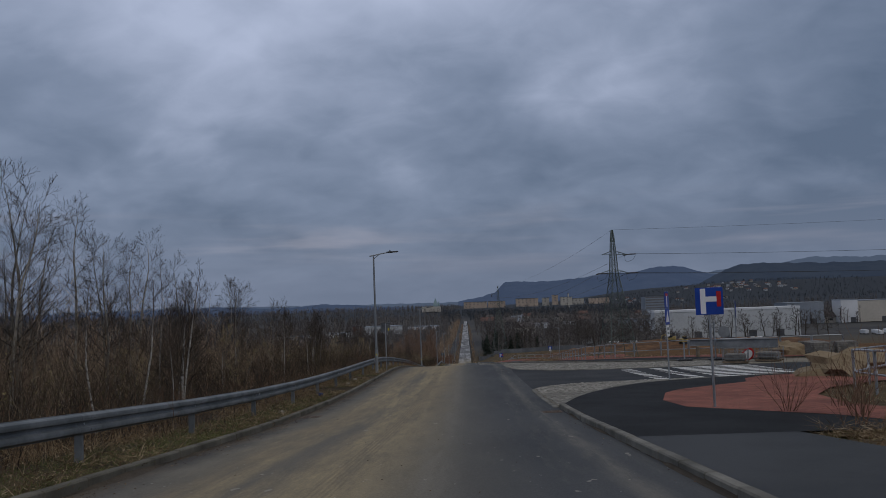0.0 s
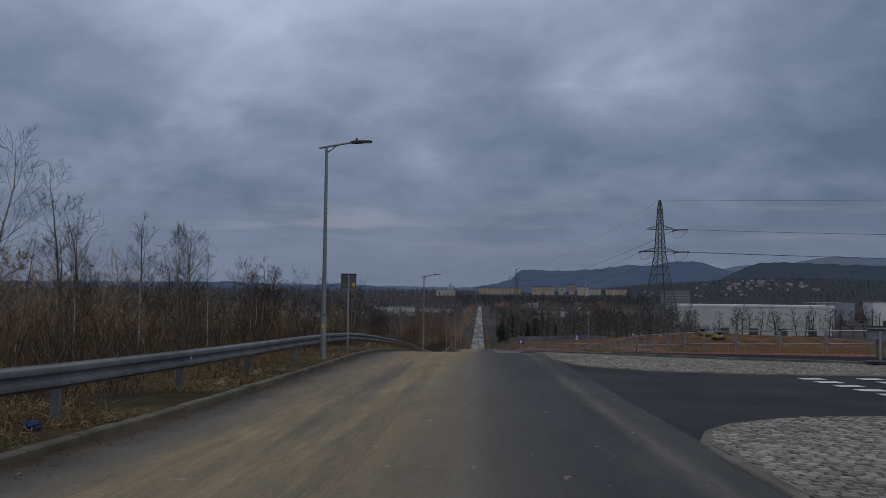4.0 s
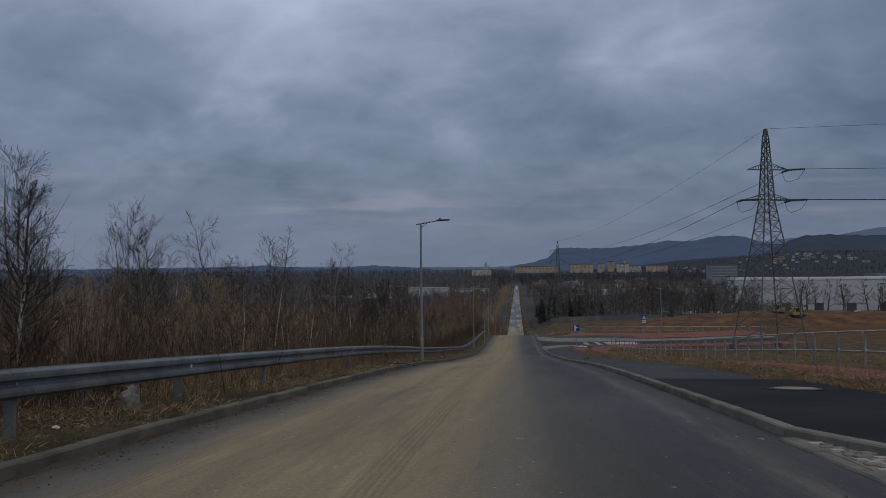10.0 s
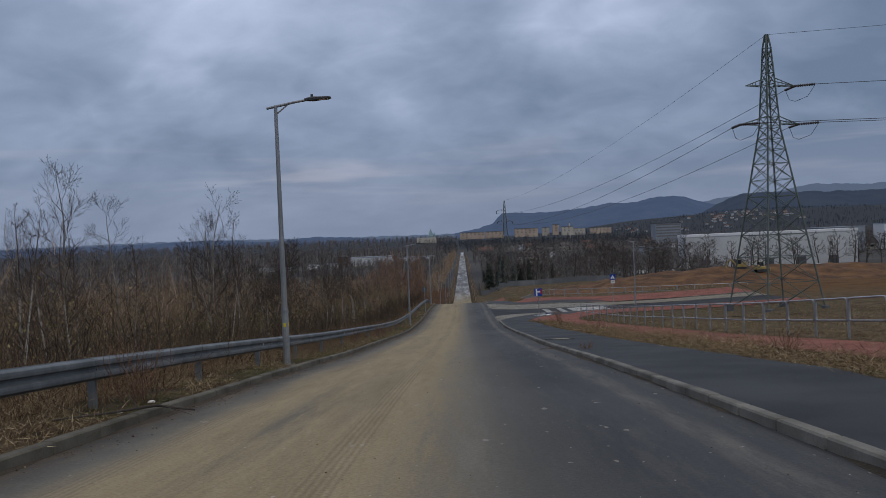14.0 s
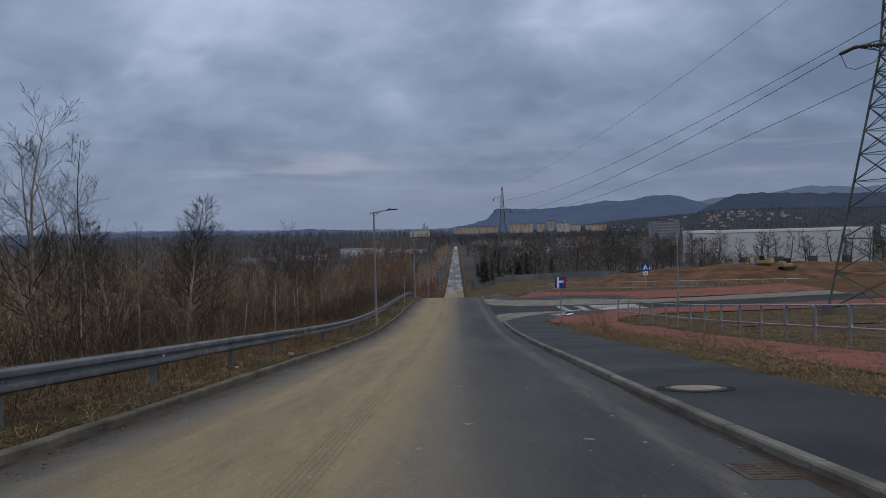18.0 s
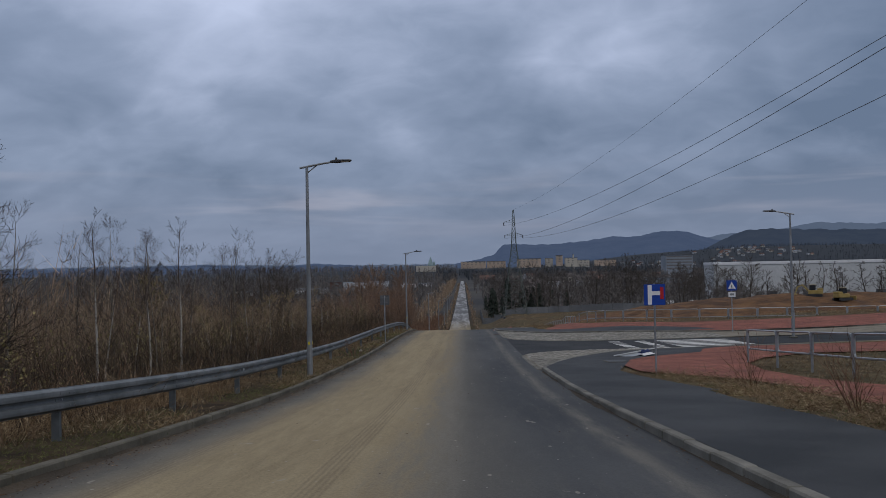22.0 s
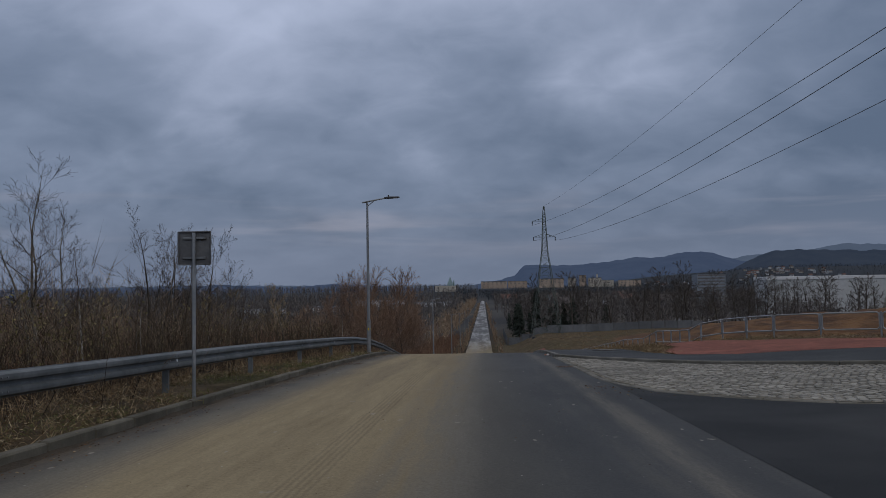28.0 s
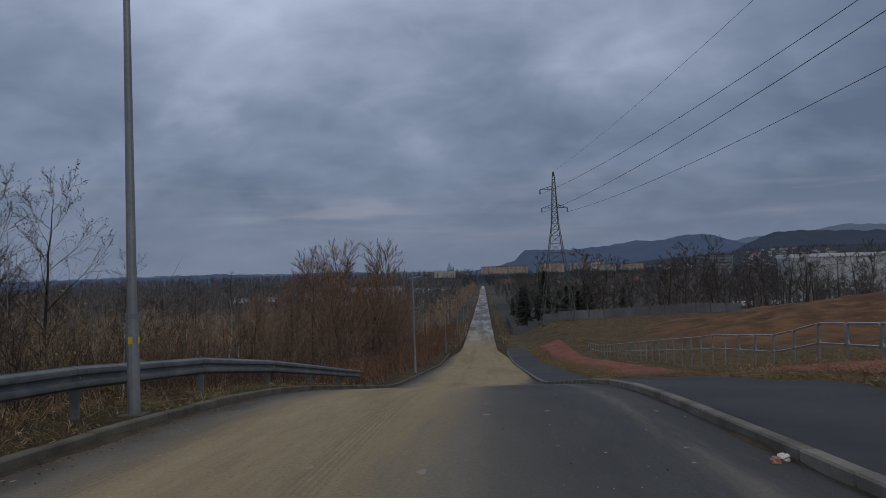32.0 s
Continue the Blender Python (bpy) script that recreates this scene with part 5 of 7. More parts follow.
def tree_meshes(seed, height, r, bark, twig, limbs=16, spread=0.9, lift=0.6, crown_from=0.25, leaves=0, leaf_mat="leaf_olive", split=4, branch=0.32, depth=2, lean=0.05, thin=0.006, taper=0.75, stems=1, wig=0.12, bend=0.05):
    rnd = random.Random(seed)
    trunk, crown = Twigs(), Twigs()
    turn = rnd.uniform(0, 6.28)
    for stem in range(stems):
        tall = height * (1.0 if stem == 0 else rnd.uniform(0.65, 0.95))
        out = 0.0 if stem == 0 else rnd.uniform(0.12, 0.26)
        a = turn + 6.28 * stem / stems
        d = Vector((rnd.gauss(0, lean) + out * math.cos(a), rnd.gauss(0, lean) + out * math.sin(a), 1)).normalized()
        pts, n = [Vector((0.1 * math.cos(a), 0.1 * math.sin(a), -0.2)) if stem else Vector((0, 0, -0.2))], 12
        for i in range(n):
            d = (d + Vector((rnd.gauss(0, bend), rnd.gauss(0, bend), 0.04))).normalized()
            pts.append(pts[-1] + d * (tall / n))
        for i in range(n):
            trunk.limb(pts[i], pts[i + 1], r * (1 - i / n) ** 0.85 + 0.008, r * (1 - (i + 1) / n) ** 0.85 + 0.008, 6)
        count = limbs if stems == 1 else max(6, int(limbs * 1.5 / stems))
        for k in range(count):
            f = min(0.985, crown_from + (1 - crown_from) * (k + rnd.random()) / count)
            i = min(int(f * n), n - 1)
            q = pts[i].lerp(pts[i + 1], f * n - i)
            turn += 2.4 + rnd.gauss(0, 0.4)
            nd = Vector((math.cos(turn) * spread, math.sin(turn) * spread, 0.55 + 0.5 * f)).normalized()
            grow(rnd, crown, crown, q, nd, tall * branch * (1.15 - taper * f) * rnd.uniform(0.7, 1.15), r * 0.42 * (1.15 - f), depth, spread * 0.9, lift, split, thin, wig)
    lv = None
    if leaves:
        lv = Twigs()
        base = [v for v in crown.v[::3]]
        for k in range(leaves):
            lv.leaf(rnd.choice(base) + Vector((rnd.gauss(0, 0.05), rnd.gauss(0, 0.05), rnd.gauss(0, 0.05))), rnd.uniform(0.045, 0.095), rnd)
    return trunk.mesh("trunk", bark), crown.mesh("crown", twig), lv.mesh("leaves", leaf_mat) if lv else None


def tree_kind(seed, label, name="bare_tree", **kw):
    return dict(meshes=tree_meshes(seed, **kw), label=label, name=name)


def plant(kind, x, y, scale, rnd, group, z=None):
    z = float(land_z(x, y)) if z is None else z
    t = holder(kind["name"], pose(x, y, z - 0.05, 0, 0, rnd.uniform(0, 360)) @ Matrix.Diagonal((scale, scale, scale, 1)), kind["label"], "tree", group)
    for nm, me in zip(("trunk", "crown", "leaves"), kind["meshes"]):
        if me:
            new(nm, me).parent = t
    return t


BIRCH = [tree_kind(11 + i, "slender bare young birch with a grey-white trunk", "birch_tree", height=8.0 + i, r=0.06, bark="bark_birch", twig="twig_dark", limbs=24, spread=0.95, lift=0.30, crown_from=0.22, split=4, branch=0.24, thin=0.005, taper=0.85, bend=0.035) for i in range(3)]
ALDER = [tree_kind(31 + i, "bare grey-brown tree with upswept dark twigs", "bare_tree", height=10.0, r=0.085, bark="bark_grey", twig="twig_dark", limbs=18 + 2 * i, spread=1.05, lift=0.36, crown_from=0.25, split=5, branch=0.31, thin=0.0058, taper=0.72, stems=(1, 2, 1, 3)[i], wig=0.15, bend=0.06) for i in range(4)]
LEAFY = [tree_kind(51 + i, "young tree holding a few olive-yellow leaves", "leafy_tree", height=3.8 + i, r=0.03, bark="bark_grey", twig="twig_brown", limbs=18, spread=0.9, lift=0.7, crown_from=0.1, split=4, branch=0.34, leaves=700, stems=2) for i in range(2)]
BUDDED = [tree_kind(71 + i, "bare tree with dark clinging catkins on its twigs", "budding_tree", height=10.0, r=0.10, bark="bark_dark", twig="twig_dark", limbs=15, spread=1.0, lift=0.35, crown_from=0.2, split=4, branch=0.40, thin=0.007, leaves=1300, leaf_mat="bark_dark", stems=1 + i, wig=0.14, bend=0.07) for i in range(2)]
BIG_BIRCH = [tree_kind(15 + i, "birch with a bright white trunk and fine dense twigs", "birch_tree", height=8.6, r=0.11, bark="bark_birch", twig="twig_dark", limbs=60, spread=1.0, lift=0.16, crown_from=0.12, split=6, branch=0.36, thin=0.0058, taper=0.95, lean=0.02, bend=0.03) for i in range(2)]
rnd = random.Random(5)

# young trees that stay within the brush: kind, x, y, height over the kind's own
SOLO = []
for y in np.arange(-30, 182, 2.6):
    kind = rnd.choice(BIRCH + BIRCH + LEAFY)
    SOLO.append((kind, rnd.uniform(-14.0, -8.6), float(y) + rnd.uniform(-1.1, 1.1), rnd.uniform(0.40, 0.62) if kind in BIRCH else rnd.uniform(0.5, 0.75)))
for y in np.arange(-26, 232, 3.4):
    kind = rnd.choice(BIRCH + ALDER)
    SOLO.append((kind, rnd.uniform(-36, -14.5), float(y) + rnd.uniform(-2, 2), rnd.uniform(0.55, 0.82)))
# taller trees that stand out above it: x, y, metres high
TALL = ((-19.0, 23.7, 11.9), (-20.4, 25.7, 11.3), (-21.7, 34.0, 12.0), (-22.0, 30.0, 10.6), (-20.0, 34.5, 9.9), (-23.0, 45.7, 12.0), (-21.5, 41.0, 10.4), (-20.0, 47.2, 10.3), (-22.0, 67.5, 10.0), (-18.0, 21.0, 10.5), (-17.4, 28.5, 9.4), (-21.5, 22.0, 11.0),
        (-24.7, 65.9, 10.2), (-23.5, 69.5, 11.2), (-23.0, 72.8, 11.4), (-22.0, 83.0, 10.4), (-24.0, 56.6, 8.8), (-24.0, 60.6, 8.2), (-24.1, 75.4, 12.2), (-19.8, 79.3, 10.0), (-20.0, 81.5, 9.6), (-13.9, 74.0, 8.2), (-14.4, 84.4, 8.8), (-15.6, 106.5, 9.6), (-16.1, 93.0, 8.8),
        (-17.0, 81.5, 8.1), (-20.0, 91.2, 7.9), (-15.2, 103.6, 10.7), (-19.8, 141.6, 8.9), (-23.9, 156.8, 9.8), (-22.4, 142.5, 8.6), (-19.0, 163.1, 10.2), (-21.0, 150.0, 8.6))
for k, (x, y, high) in enumerate(TALL):
    SOLO.append((ALDER[k % 4], x, y, high / 10.5))
for x, y, high in ((-14.2, 105.5, 10.2), (-16.8, 34.0, 8.8), (-14.5, 98.0, 7.6), (-18.2, 88.0, 8.4)):
    SOLO.append((BIRCH[2], x, y, high / 10.6))
SOLO += [(BIG_BIRCH[0], -14.35, 117.2, 1.0), (BIG_BIRCH[1], -11.2, 21.5, 0.62), (BIG_BIRCH[0], -11.4, 101.5, 0.62), (BIG_BIRCH[1], -12.5, 57.0, 0.7)]
for k, (x, y, high) in enumerate(((-18.5, 175.0, 10.0), (-21.3, 180.5, 12.2), (-20.0, 181.6, 10.4), (-21.7, 188.0, 12.6), (-21.6, 190.5, 13.0), (-23.4, 207.7, 11.4), (-22.9, 172.8, 11.0), (-19.4, 184.5, 9.5))):
    SOLO.append((BUDDED[k % 2] if k < 5 else ALDER[k % 4], x, y, high / 11.3))
SOLO += [(LEAFY[k % 2], -7.9 - 0.45 * (k * 7 % 9), yy, 0.52 + 0.05 * (k * 5 % 7)) for k, yy in enumerate((18.0, 27.0, 33.5, 47.0, 61.0, 88.0, 96.0, 103.5, 106.0, 109.5, 112.0, 122.5, 126.0, 129.0, 134.0, 141.0, 147.5, 156.0, 162.0, 173.5))]
for kind, x, y, sc in SOLO:
    if kind not in BIG_BIRCH and math.hypot(x + 10.4, y - 108.5) < 3.2:
        continue
    plant(kind, x, y, sc, rnd, "young trees on the slope")


def brush(name, seed, spots, stems, height, material, label, width=0.012, twigs=5, tips=None):
    """A thicket of many fine upright shoots, joined into one mesh; the upper twigs, which can be coloured as if lit,
    are a second one.
    """
    rg = random.Random(seed)
    tw, top = Twigs(), Twigs()
    for x, y, scale in spots:
        z = float(land_z(x, y)) - 0.05
        for k in range(stems):
            p = Vector((x + rg.gauss(0, 0.55), y + rg.gauss(0, 0.55), z))
            h = height * scale * rg.uniform(0.5, 1.1)
            d = Vector((rg.gauss(0, 0.26), rg.gauss(0, 0.26), 1)).normalized()
            m = p + d * h * 0.55
            q = m + (d + Vector((rg.gauss(0, 0.16), rg.gauss(0, 0.16), 0.1))).normalized() * h * 0.45
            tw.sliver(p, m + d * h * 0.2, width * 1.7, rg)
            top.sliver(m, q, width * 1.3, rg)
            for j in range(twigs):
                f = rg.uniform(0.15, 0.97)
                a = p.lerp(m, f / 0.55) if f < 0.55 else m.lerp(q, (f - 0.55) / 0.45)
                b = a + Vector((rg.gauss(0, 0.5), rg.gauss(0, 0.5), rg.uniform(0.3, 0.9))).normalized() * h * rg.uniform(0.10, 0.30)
                # lower stems can take a darker colour for shaded gaps, tops a lit one
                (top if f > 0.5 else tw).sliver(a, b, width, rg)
    tagged(new(name, tw.mesh(name, material)), label, "brush", kind="stuff")
    return tagged(new(name, top.mesh(name, tips or material)), "upper twigs of the " + label, "brush", kind="stuff")


def in_view(x, y):
    """Thin places in the thicket, where birch trunks stand clear."""
    for (ax, ay), (bx, by) in (((-6.0, 98.5), (-13.8, 116.5)), ((-6.0, 8.5), (-11.2, 21.0)), ((-6.0, 63.5), (-10.5, 71.5))):
        f = min(1.0, max(0.0, ((x - ax) * (bx - ax) + (y - ay) * (by - ay)) / ((bx - ax) ** 2 + (by - ay) ** 2)))
        if math.hypot(x - ax - f * (bx - ax), y - ay - f * (by - ay)) < 1.0:
            return True
    return False


rg = random.Random(8)
spots = [(rg.uniform(-11.5, -6.2), y + rg.random(), rg.uniform(0.5, 1.0)) for y in np.arange(-34, 190, 0.12)]
# shade is in the dark stem colours; farther brush is paler for light and haze
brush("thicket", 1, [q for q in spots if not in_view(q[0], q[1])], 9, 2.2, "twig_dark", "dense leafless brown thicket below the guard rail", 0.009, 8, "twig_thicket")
spots = [(rg.uniform(-26, -11.0), y + rg.random(), rg.uniform(0.75, 1.3)) for y in np.arange(-34, 225, 0.13)]
mid_spots = [q for q in spots if q[0] > -18.5 and not in_view(q[0], q[1])]
far_spots = [q for q in spots if q[0] <= -18.5]
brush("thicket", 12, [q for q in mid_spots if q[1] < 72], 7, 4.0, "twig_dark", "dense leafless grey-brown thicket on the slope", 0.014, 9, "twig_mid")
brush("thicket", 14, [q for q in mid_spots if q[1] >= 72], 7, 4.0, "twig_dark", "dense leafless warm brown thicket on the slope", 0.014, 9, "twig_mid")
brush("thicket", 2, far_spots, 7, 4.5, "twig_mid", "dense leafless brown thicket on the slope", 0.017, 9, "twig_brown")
spots = [(rg.uniform(-80, -24.0), y + rg.random() * 2, rg.uniform(0.9, 1.35)) for y in np.arange(-20, 330, 0.13)]
brush("thicket", 3, spots, 6, 6.6, "twig_brown", "dense leafless brown thicket on the far slope", 0.045, 7)
spots = [(rg.uniform(-13, -5.6), y + rg.random(), rg.uniform(0.5, 1.1)) for y in np.arange(183, 330, 0.14)]
brush("thicket", 9, spots, 7, 1.9, "twig_red", "reddish-brown scrub beside the lower road", 0.03, 5)
spots = [(rg.uniform(-9.5, -6.2), y + rg.random(), rg.uniform(0.4, 1.0)) for y in np.arange(-20, 185, 0.5)]
brush("thicket", 10, spots, 8, 1.6, "twig_thicket", "red-brown willow shoots behind the guard rail", 0.008, 5, "twig_red")


def clinging_leaves(seed, spots, label):
    """Withered leaves still hanging in the brush, in loose clusters."""
    rg = random.Random(seed)
    tw = Twigs()
    for x, y in spots:
        z = float(land_z(x, y))
        c = Vector((x, y, z + (rg.uniform(0.5, 1.7) if x > -11.5 else rg.uniform(0.8, 3.0))))
        for k in range(rg.randrange(8, 26)):
            tw.leaf(c + Vector((rg.gauss(0, 0.35), rg.gauss(0, 0.35), rg.gauss(0, 0.32))), rg.uniform(0.04, 0.09), rg)
    return tagged(new("withered_leaves", tw.mesh("withered_leaves", "leaf_olive")), label, "leaves", kind="stuff")


leafy_spots = [(rg.uniform(-17.0, -7.4), rg.uniform(-5.0, 182.0)) for _ in range(2600)]
clinging_leaves(61, [q for q in leafy_spots if noise.noise((q[0] * 0.22, q[1] * 0.12, 8.0)) > (0.12 if q[1] < 60 else -0.05)], "withered olive leaves clinging to the thicket")


def grass(name, seed, spots, blades, height, material, label, width=0.012, flop=0.5, lift=0.0):
    """Tufts of bent blades and stalks, joined into one mesh."""
    rg = random.Random(seed)
    tw = Twigs()
    for x, y in spots:
        z = float(land_z(x, y)) - 0.03 + lift
        lean = Vector((rg.gauss(0, flop), rg.gauss(0, flop), 0))
        size = rg.uniform(0.45, 1.25)
        for k in range(blades):
            p = Vector((x + rg.gauss(0, 0.10), y + rg.gauss(0, 0.10), z))
            h = height * size * rg.uniform(0.4, 1.15)
            d = (lean + Vector((rg.gauss(0, flop), rg.gauss(0, flop), 1))).normalized()
            q = p + d * h * 0.6
            tw.sliver(p, q + d * 0.02, width, rg)
            e = (d + Vector((rg.gauss(0, 0.5), rg.gauss(0, 0.5), -0.35))).normalized()
            tw.sliver(q, q + e * h * 0.5, width * 0.8, rg)
    return tagged(new(name, tw.mesh(name, material)), label, "grass", kind="stuff")


def strip(a, b, x0, x1, every, seed):
    rg = random.Random(seed)
    return [(rg.uniform(x0, x1), float(y)) for y in np.arange(a, b, every)]


def patchy(spots, lo=0.45, size=0.35, seed=0.0):
    return [(x, y) for x, y in spots if noise.noise((x * size, y * size, seed)) * 0.5 + 0.5 > lo]


grass("dry_grass", 4, patchy([q for q in strip(-34, 132, -7.0, -4.34, 0.0085, 1) if q[1] > 18 or (q[1] * 37.0) % 1.0 < 0.55], 0.47) + patchy(strip(132, 186, -7.0, -4.34, 0.016, 11), 0.45), 6, 0.30, "dry_grass", "matted straw-coloured dry grass along the kerb", 0.012, 0.75)
reeds = strip(50, 116, -8.2, -5.25, 0.014, 2) + strip(-34, 36, -8.2, -5.3, 0.04, 22) + strip(116, 186, -8.2, -5.3, 0.07, 23)
grass("tall_dry_grass", 5, patchy(reeds, 0.38, 0.5, 3.0), 5, 0.85, "dry_stalk", "tall dry stalks behind the guard rail", 0.009, 0.34)
grass("green_grass", 6, strip(-10, 17, -5.9, -4.33, 0.011, 31) + patchy(strip(-34, 186, -5.9, -4.33, 0.014, 3), 0.44, 0.4, 7.0), 7, 0.13, "green_grass", "short green grass on the verge", 0.010, 0.7)


def on_verge(x, y):
    """Open grass on the right of the road, clear of paths and carriageways."""
    for a, c in zip(JUNCTIONS, FAR_SIDE):
        if a - 9 < y < c + 47:
            s_ = y - a
            if s_ < 6:
                edge = max(kerb_near(s_) + 0.2, np.interp(s_, [-9, -4, -2, 0], [5.55, 4.85, 4.75, 5.3]) if s_ < 0 and a > 50 else RED_NEAR_L(s_))
                return x > edge + 0.03 and not RED_NEAR_L(s_) - 0.05 < x < RED_NEAR_R(s_) + 0.05
            if y - c > 33.0:
                q = y - c
                return x > PAVE_FAR_R(q) + 0.05 and not RED_FAR_L(q) - 0.05 < x < RED_FAR_R(q) + 0.05
            return False
    return x > 5.12 and not (6.95 < x < 9.2 and noise.noise((x * 0.45, y * 0.13, 4.0)) < -0.10)


right = [q for q in strip(-34, 250, 4.8, 12.5, 0.0125, 5) if on_verge(*q)]
grass("dry_grass", 7, patchy(right, 0.36, 0.5, 1.0), 6, 0.30, "dry_grass", "dry straw grass beside the cycle path", 0.010, 0.75)
edge_ = [q for q in strip(-34, 250, 5.3, 7.6, 0.016, 16) if on_verge(*q)]
grass("dry_grass", 12, patchy(edge_, 0.36, 0.45, 2.0), 6, 0.42, "dry_grass", "thick straw tussocks beside the footway", 0.011, 0.85)
grass("green_grass", 13, patchy(edge_[::2], 0.47, 0.5, 6.0), 7, 0.22, "green_grass", "tufts of green grass beside the footway", 0.011, 0.8)
grass("dry_grass", 8, patchy([q for q in strip(-34, 250, 5.45, 6.4, 0.03, 6) if on_verge(*q)], 0.38, 0.6, 5.0), 8, 0.40, "dry_stalk", "ragged dry grass spilling over the footway's edge", 0.009, 0.8)
grass("green_grass", 9, patchy([q for q in strip(-34, 250, 4.8, 12.5, 0.03, 7) if on_verge(*q)], 0.52, 0.3, 9.0), 7, 0.10, "green_grass", "short green grass beside the cycle path", 0.011, 0.7)
field = [q for q in strip(40, 292, 11.0, 32.0, 0.0135, 8) if not any(a + 5 < q[1] < c + 34 for a, c in zip(JUNCTIONS, FAR_SIDE))]
grass("field_grass", 10, patchy(field, 0.42, 0.2, 4.0), 6, 0.30, "dry_grass", "rough dry grass of the open field", 0.02, 0.7)


# ---- far things ----
def hill_range(name, dist, outline, label, material, depth=500.0):
    """Forested hills: a ridge line of (degrees right of the road's heading, degrees above level)."""
    az, el = np.array(outline, float).T
    fine_az = np.arange(az[0], az[-1], 0.12)
    fine_el = np.interp(fine_az, az, el)
    ridge = np.array([noise.noise((a * 2.3, 0, dist * 0.001)) * 0.05 + noise.noise((a * 9, 3, 0)) * 0.018 for a in fine_az])
    fine_el = fine_el + ridge * np.clip(fine_el * 2 + 0.3, 0, 1.3)
    verts, faces = [], []
    n = len(fine_az)
    for a, e in zip(np.radians(fine_az), np.radians(fine_el)):
        for k, f in enumerate((0.0, 0.35, 0.7, 1.0)):
            r = dist + depth * f
            verts.append((r * math.tan(a), r, (1 - (1 - f) ** 1.6) * r * math.tan(e) / math.cos(a) - 10 * (1 - f)))
    for i in range(n - 1):
        for k in range(3):
            q = i * 4 + k
            faces.append((q, q + 4, q + 5, q + 1))
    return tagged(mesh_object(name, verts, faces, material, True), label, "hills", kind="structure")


# distance haze on the hills, put in as bluish emission over their colour
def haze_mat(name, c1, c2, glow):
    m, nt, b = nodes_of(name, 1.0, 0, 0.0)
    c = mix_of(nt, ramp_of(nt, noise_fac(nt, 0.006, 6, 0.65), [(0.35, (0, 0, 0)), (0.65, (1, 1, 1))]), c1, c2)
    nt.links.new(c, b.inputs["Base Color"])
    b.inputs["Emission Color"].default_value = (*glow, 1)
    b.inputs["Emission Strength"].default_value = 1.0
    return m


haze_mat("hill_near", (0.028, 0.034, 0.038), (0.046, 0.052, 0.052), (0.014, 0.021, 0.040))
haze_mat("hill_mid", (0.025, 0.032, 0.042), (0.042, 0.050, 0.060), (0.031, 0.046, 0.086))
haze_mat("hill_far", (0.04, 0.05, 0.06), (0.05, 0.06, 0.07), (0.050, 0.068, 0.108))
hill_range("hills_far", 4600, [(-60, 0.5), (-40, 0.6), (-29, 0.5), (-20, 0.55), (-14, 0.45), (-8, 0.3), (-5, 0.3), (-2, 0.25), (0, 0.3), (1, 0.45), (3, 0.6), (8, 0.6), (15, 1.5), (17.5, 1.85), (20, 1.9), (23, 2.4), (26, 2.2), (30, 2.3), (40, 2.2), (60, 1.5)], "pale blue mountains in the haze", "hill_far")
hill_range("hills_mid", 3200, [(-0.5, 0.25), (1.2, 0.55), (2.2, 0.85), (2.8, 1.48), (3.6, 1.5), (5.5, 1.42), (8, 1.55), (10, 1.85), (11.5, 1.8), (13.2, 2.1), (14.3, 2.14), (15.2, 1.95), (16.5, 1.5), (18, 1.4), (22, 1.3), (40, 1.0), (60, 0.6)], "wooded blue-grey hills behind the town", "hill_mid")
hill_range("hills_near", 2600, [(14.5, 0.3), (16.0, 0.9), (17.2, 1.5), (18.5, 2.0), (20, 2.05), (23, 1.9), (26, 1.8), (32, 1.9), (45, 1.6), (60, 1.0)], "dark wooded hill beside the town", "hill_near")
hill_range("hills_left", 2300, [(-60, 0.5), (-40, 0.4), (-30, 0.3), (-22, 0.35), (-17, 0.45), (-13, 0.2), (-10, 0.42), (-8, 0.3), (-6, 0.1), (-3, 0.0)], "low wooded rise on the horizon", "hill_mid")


def warehouse(x0, x1, y, z0, z1, deep, label):
    h = holder("warehouse", pose(x0, y, z0), label, "warehouse")
    w, t = x1 - x0, z1 - z0
    part("wall", box_bm((w, deep, t - 1.2), (w / 2, deep / 2, (t - 1.2) / 2)), "hall_cladding", h)
    part("parapet", box_bm((w + 0.6, deep + 0.6, 1.2), (w / 2, deep / 2, t - 0.6), 0.1), "hall_roof", h)
    for k in range(5):
        part("gate", box_bm((4.0, 0.2, 4.2), (8 + 14 * k, -0.1, 2.1), 0.05), "wall_concrete", h)
    return h


warehouse(98.0, 172.5, 416.0, -20.0, -4.3, 13.0, "large white flat-roofed warehouse beyond the bare trees")


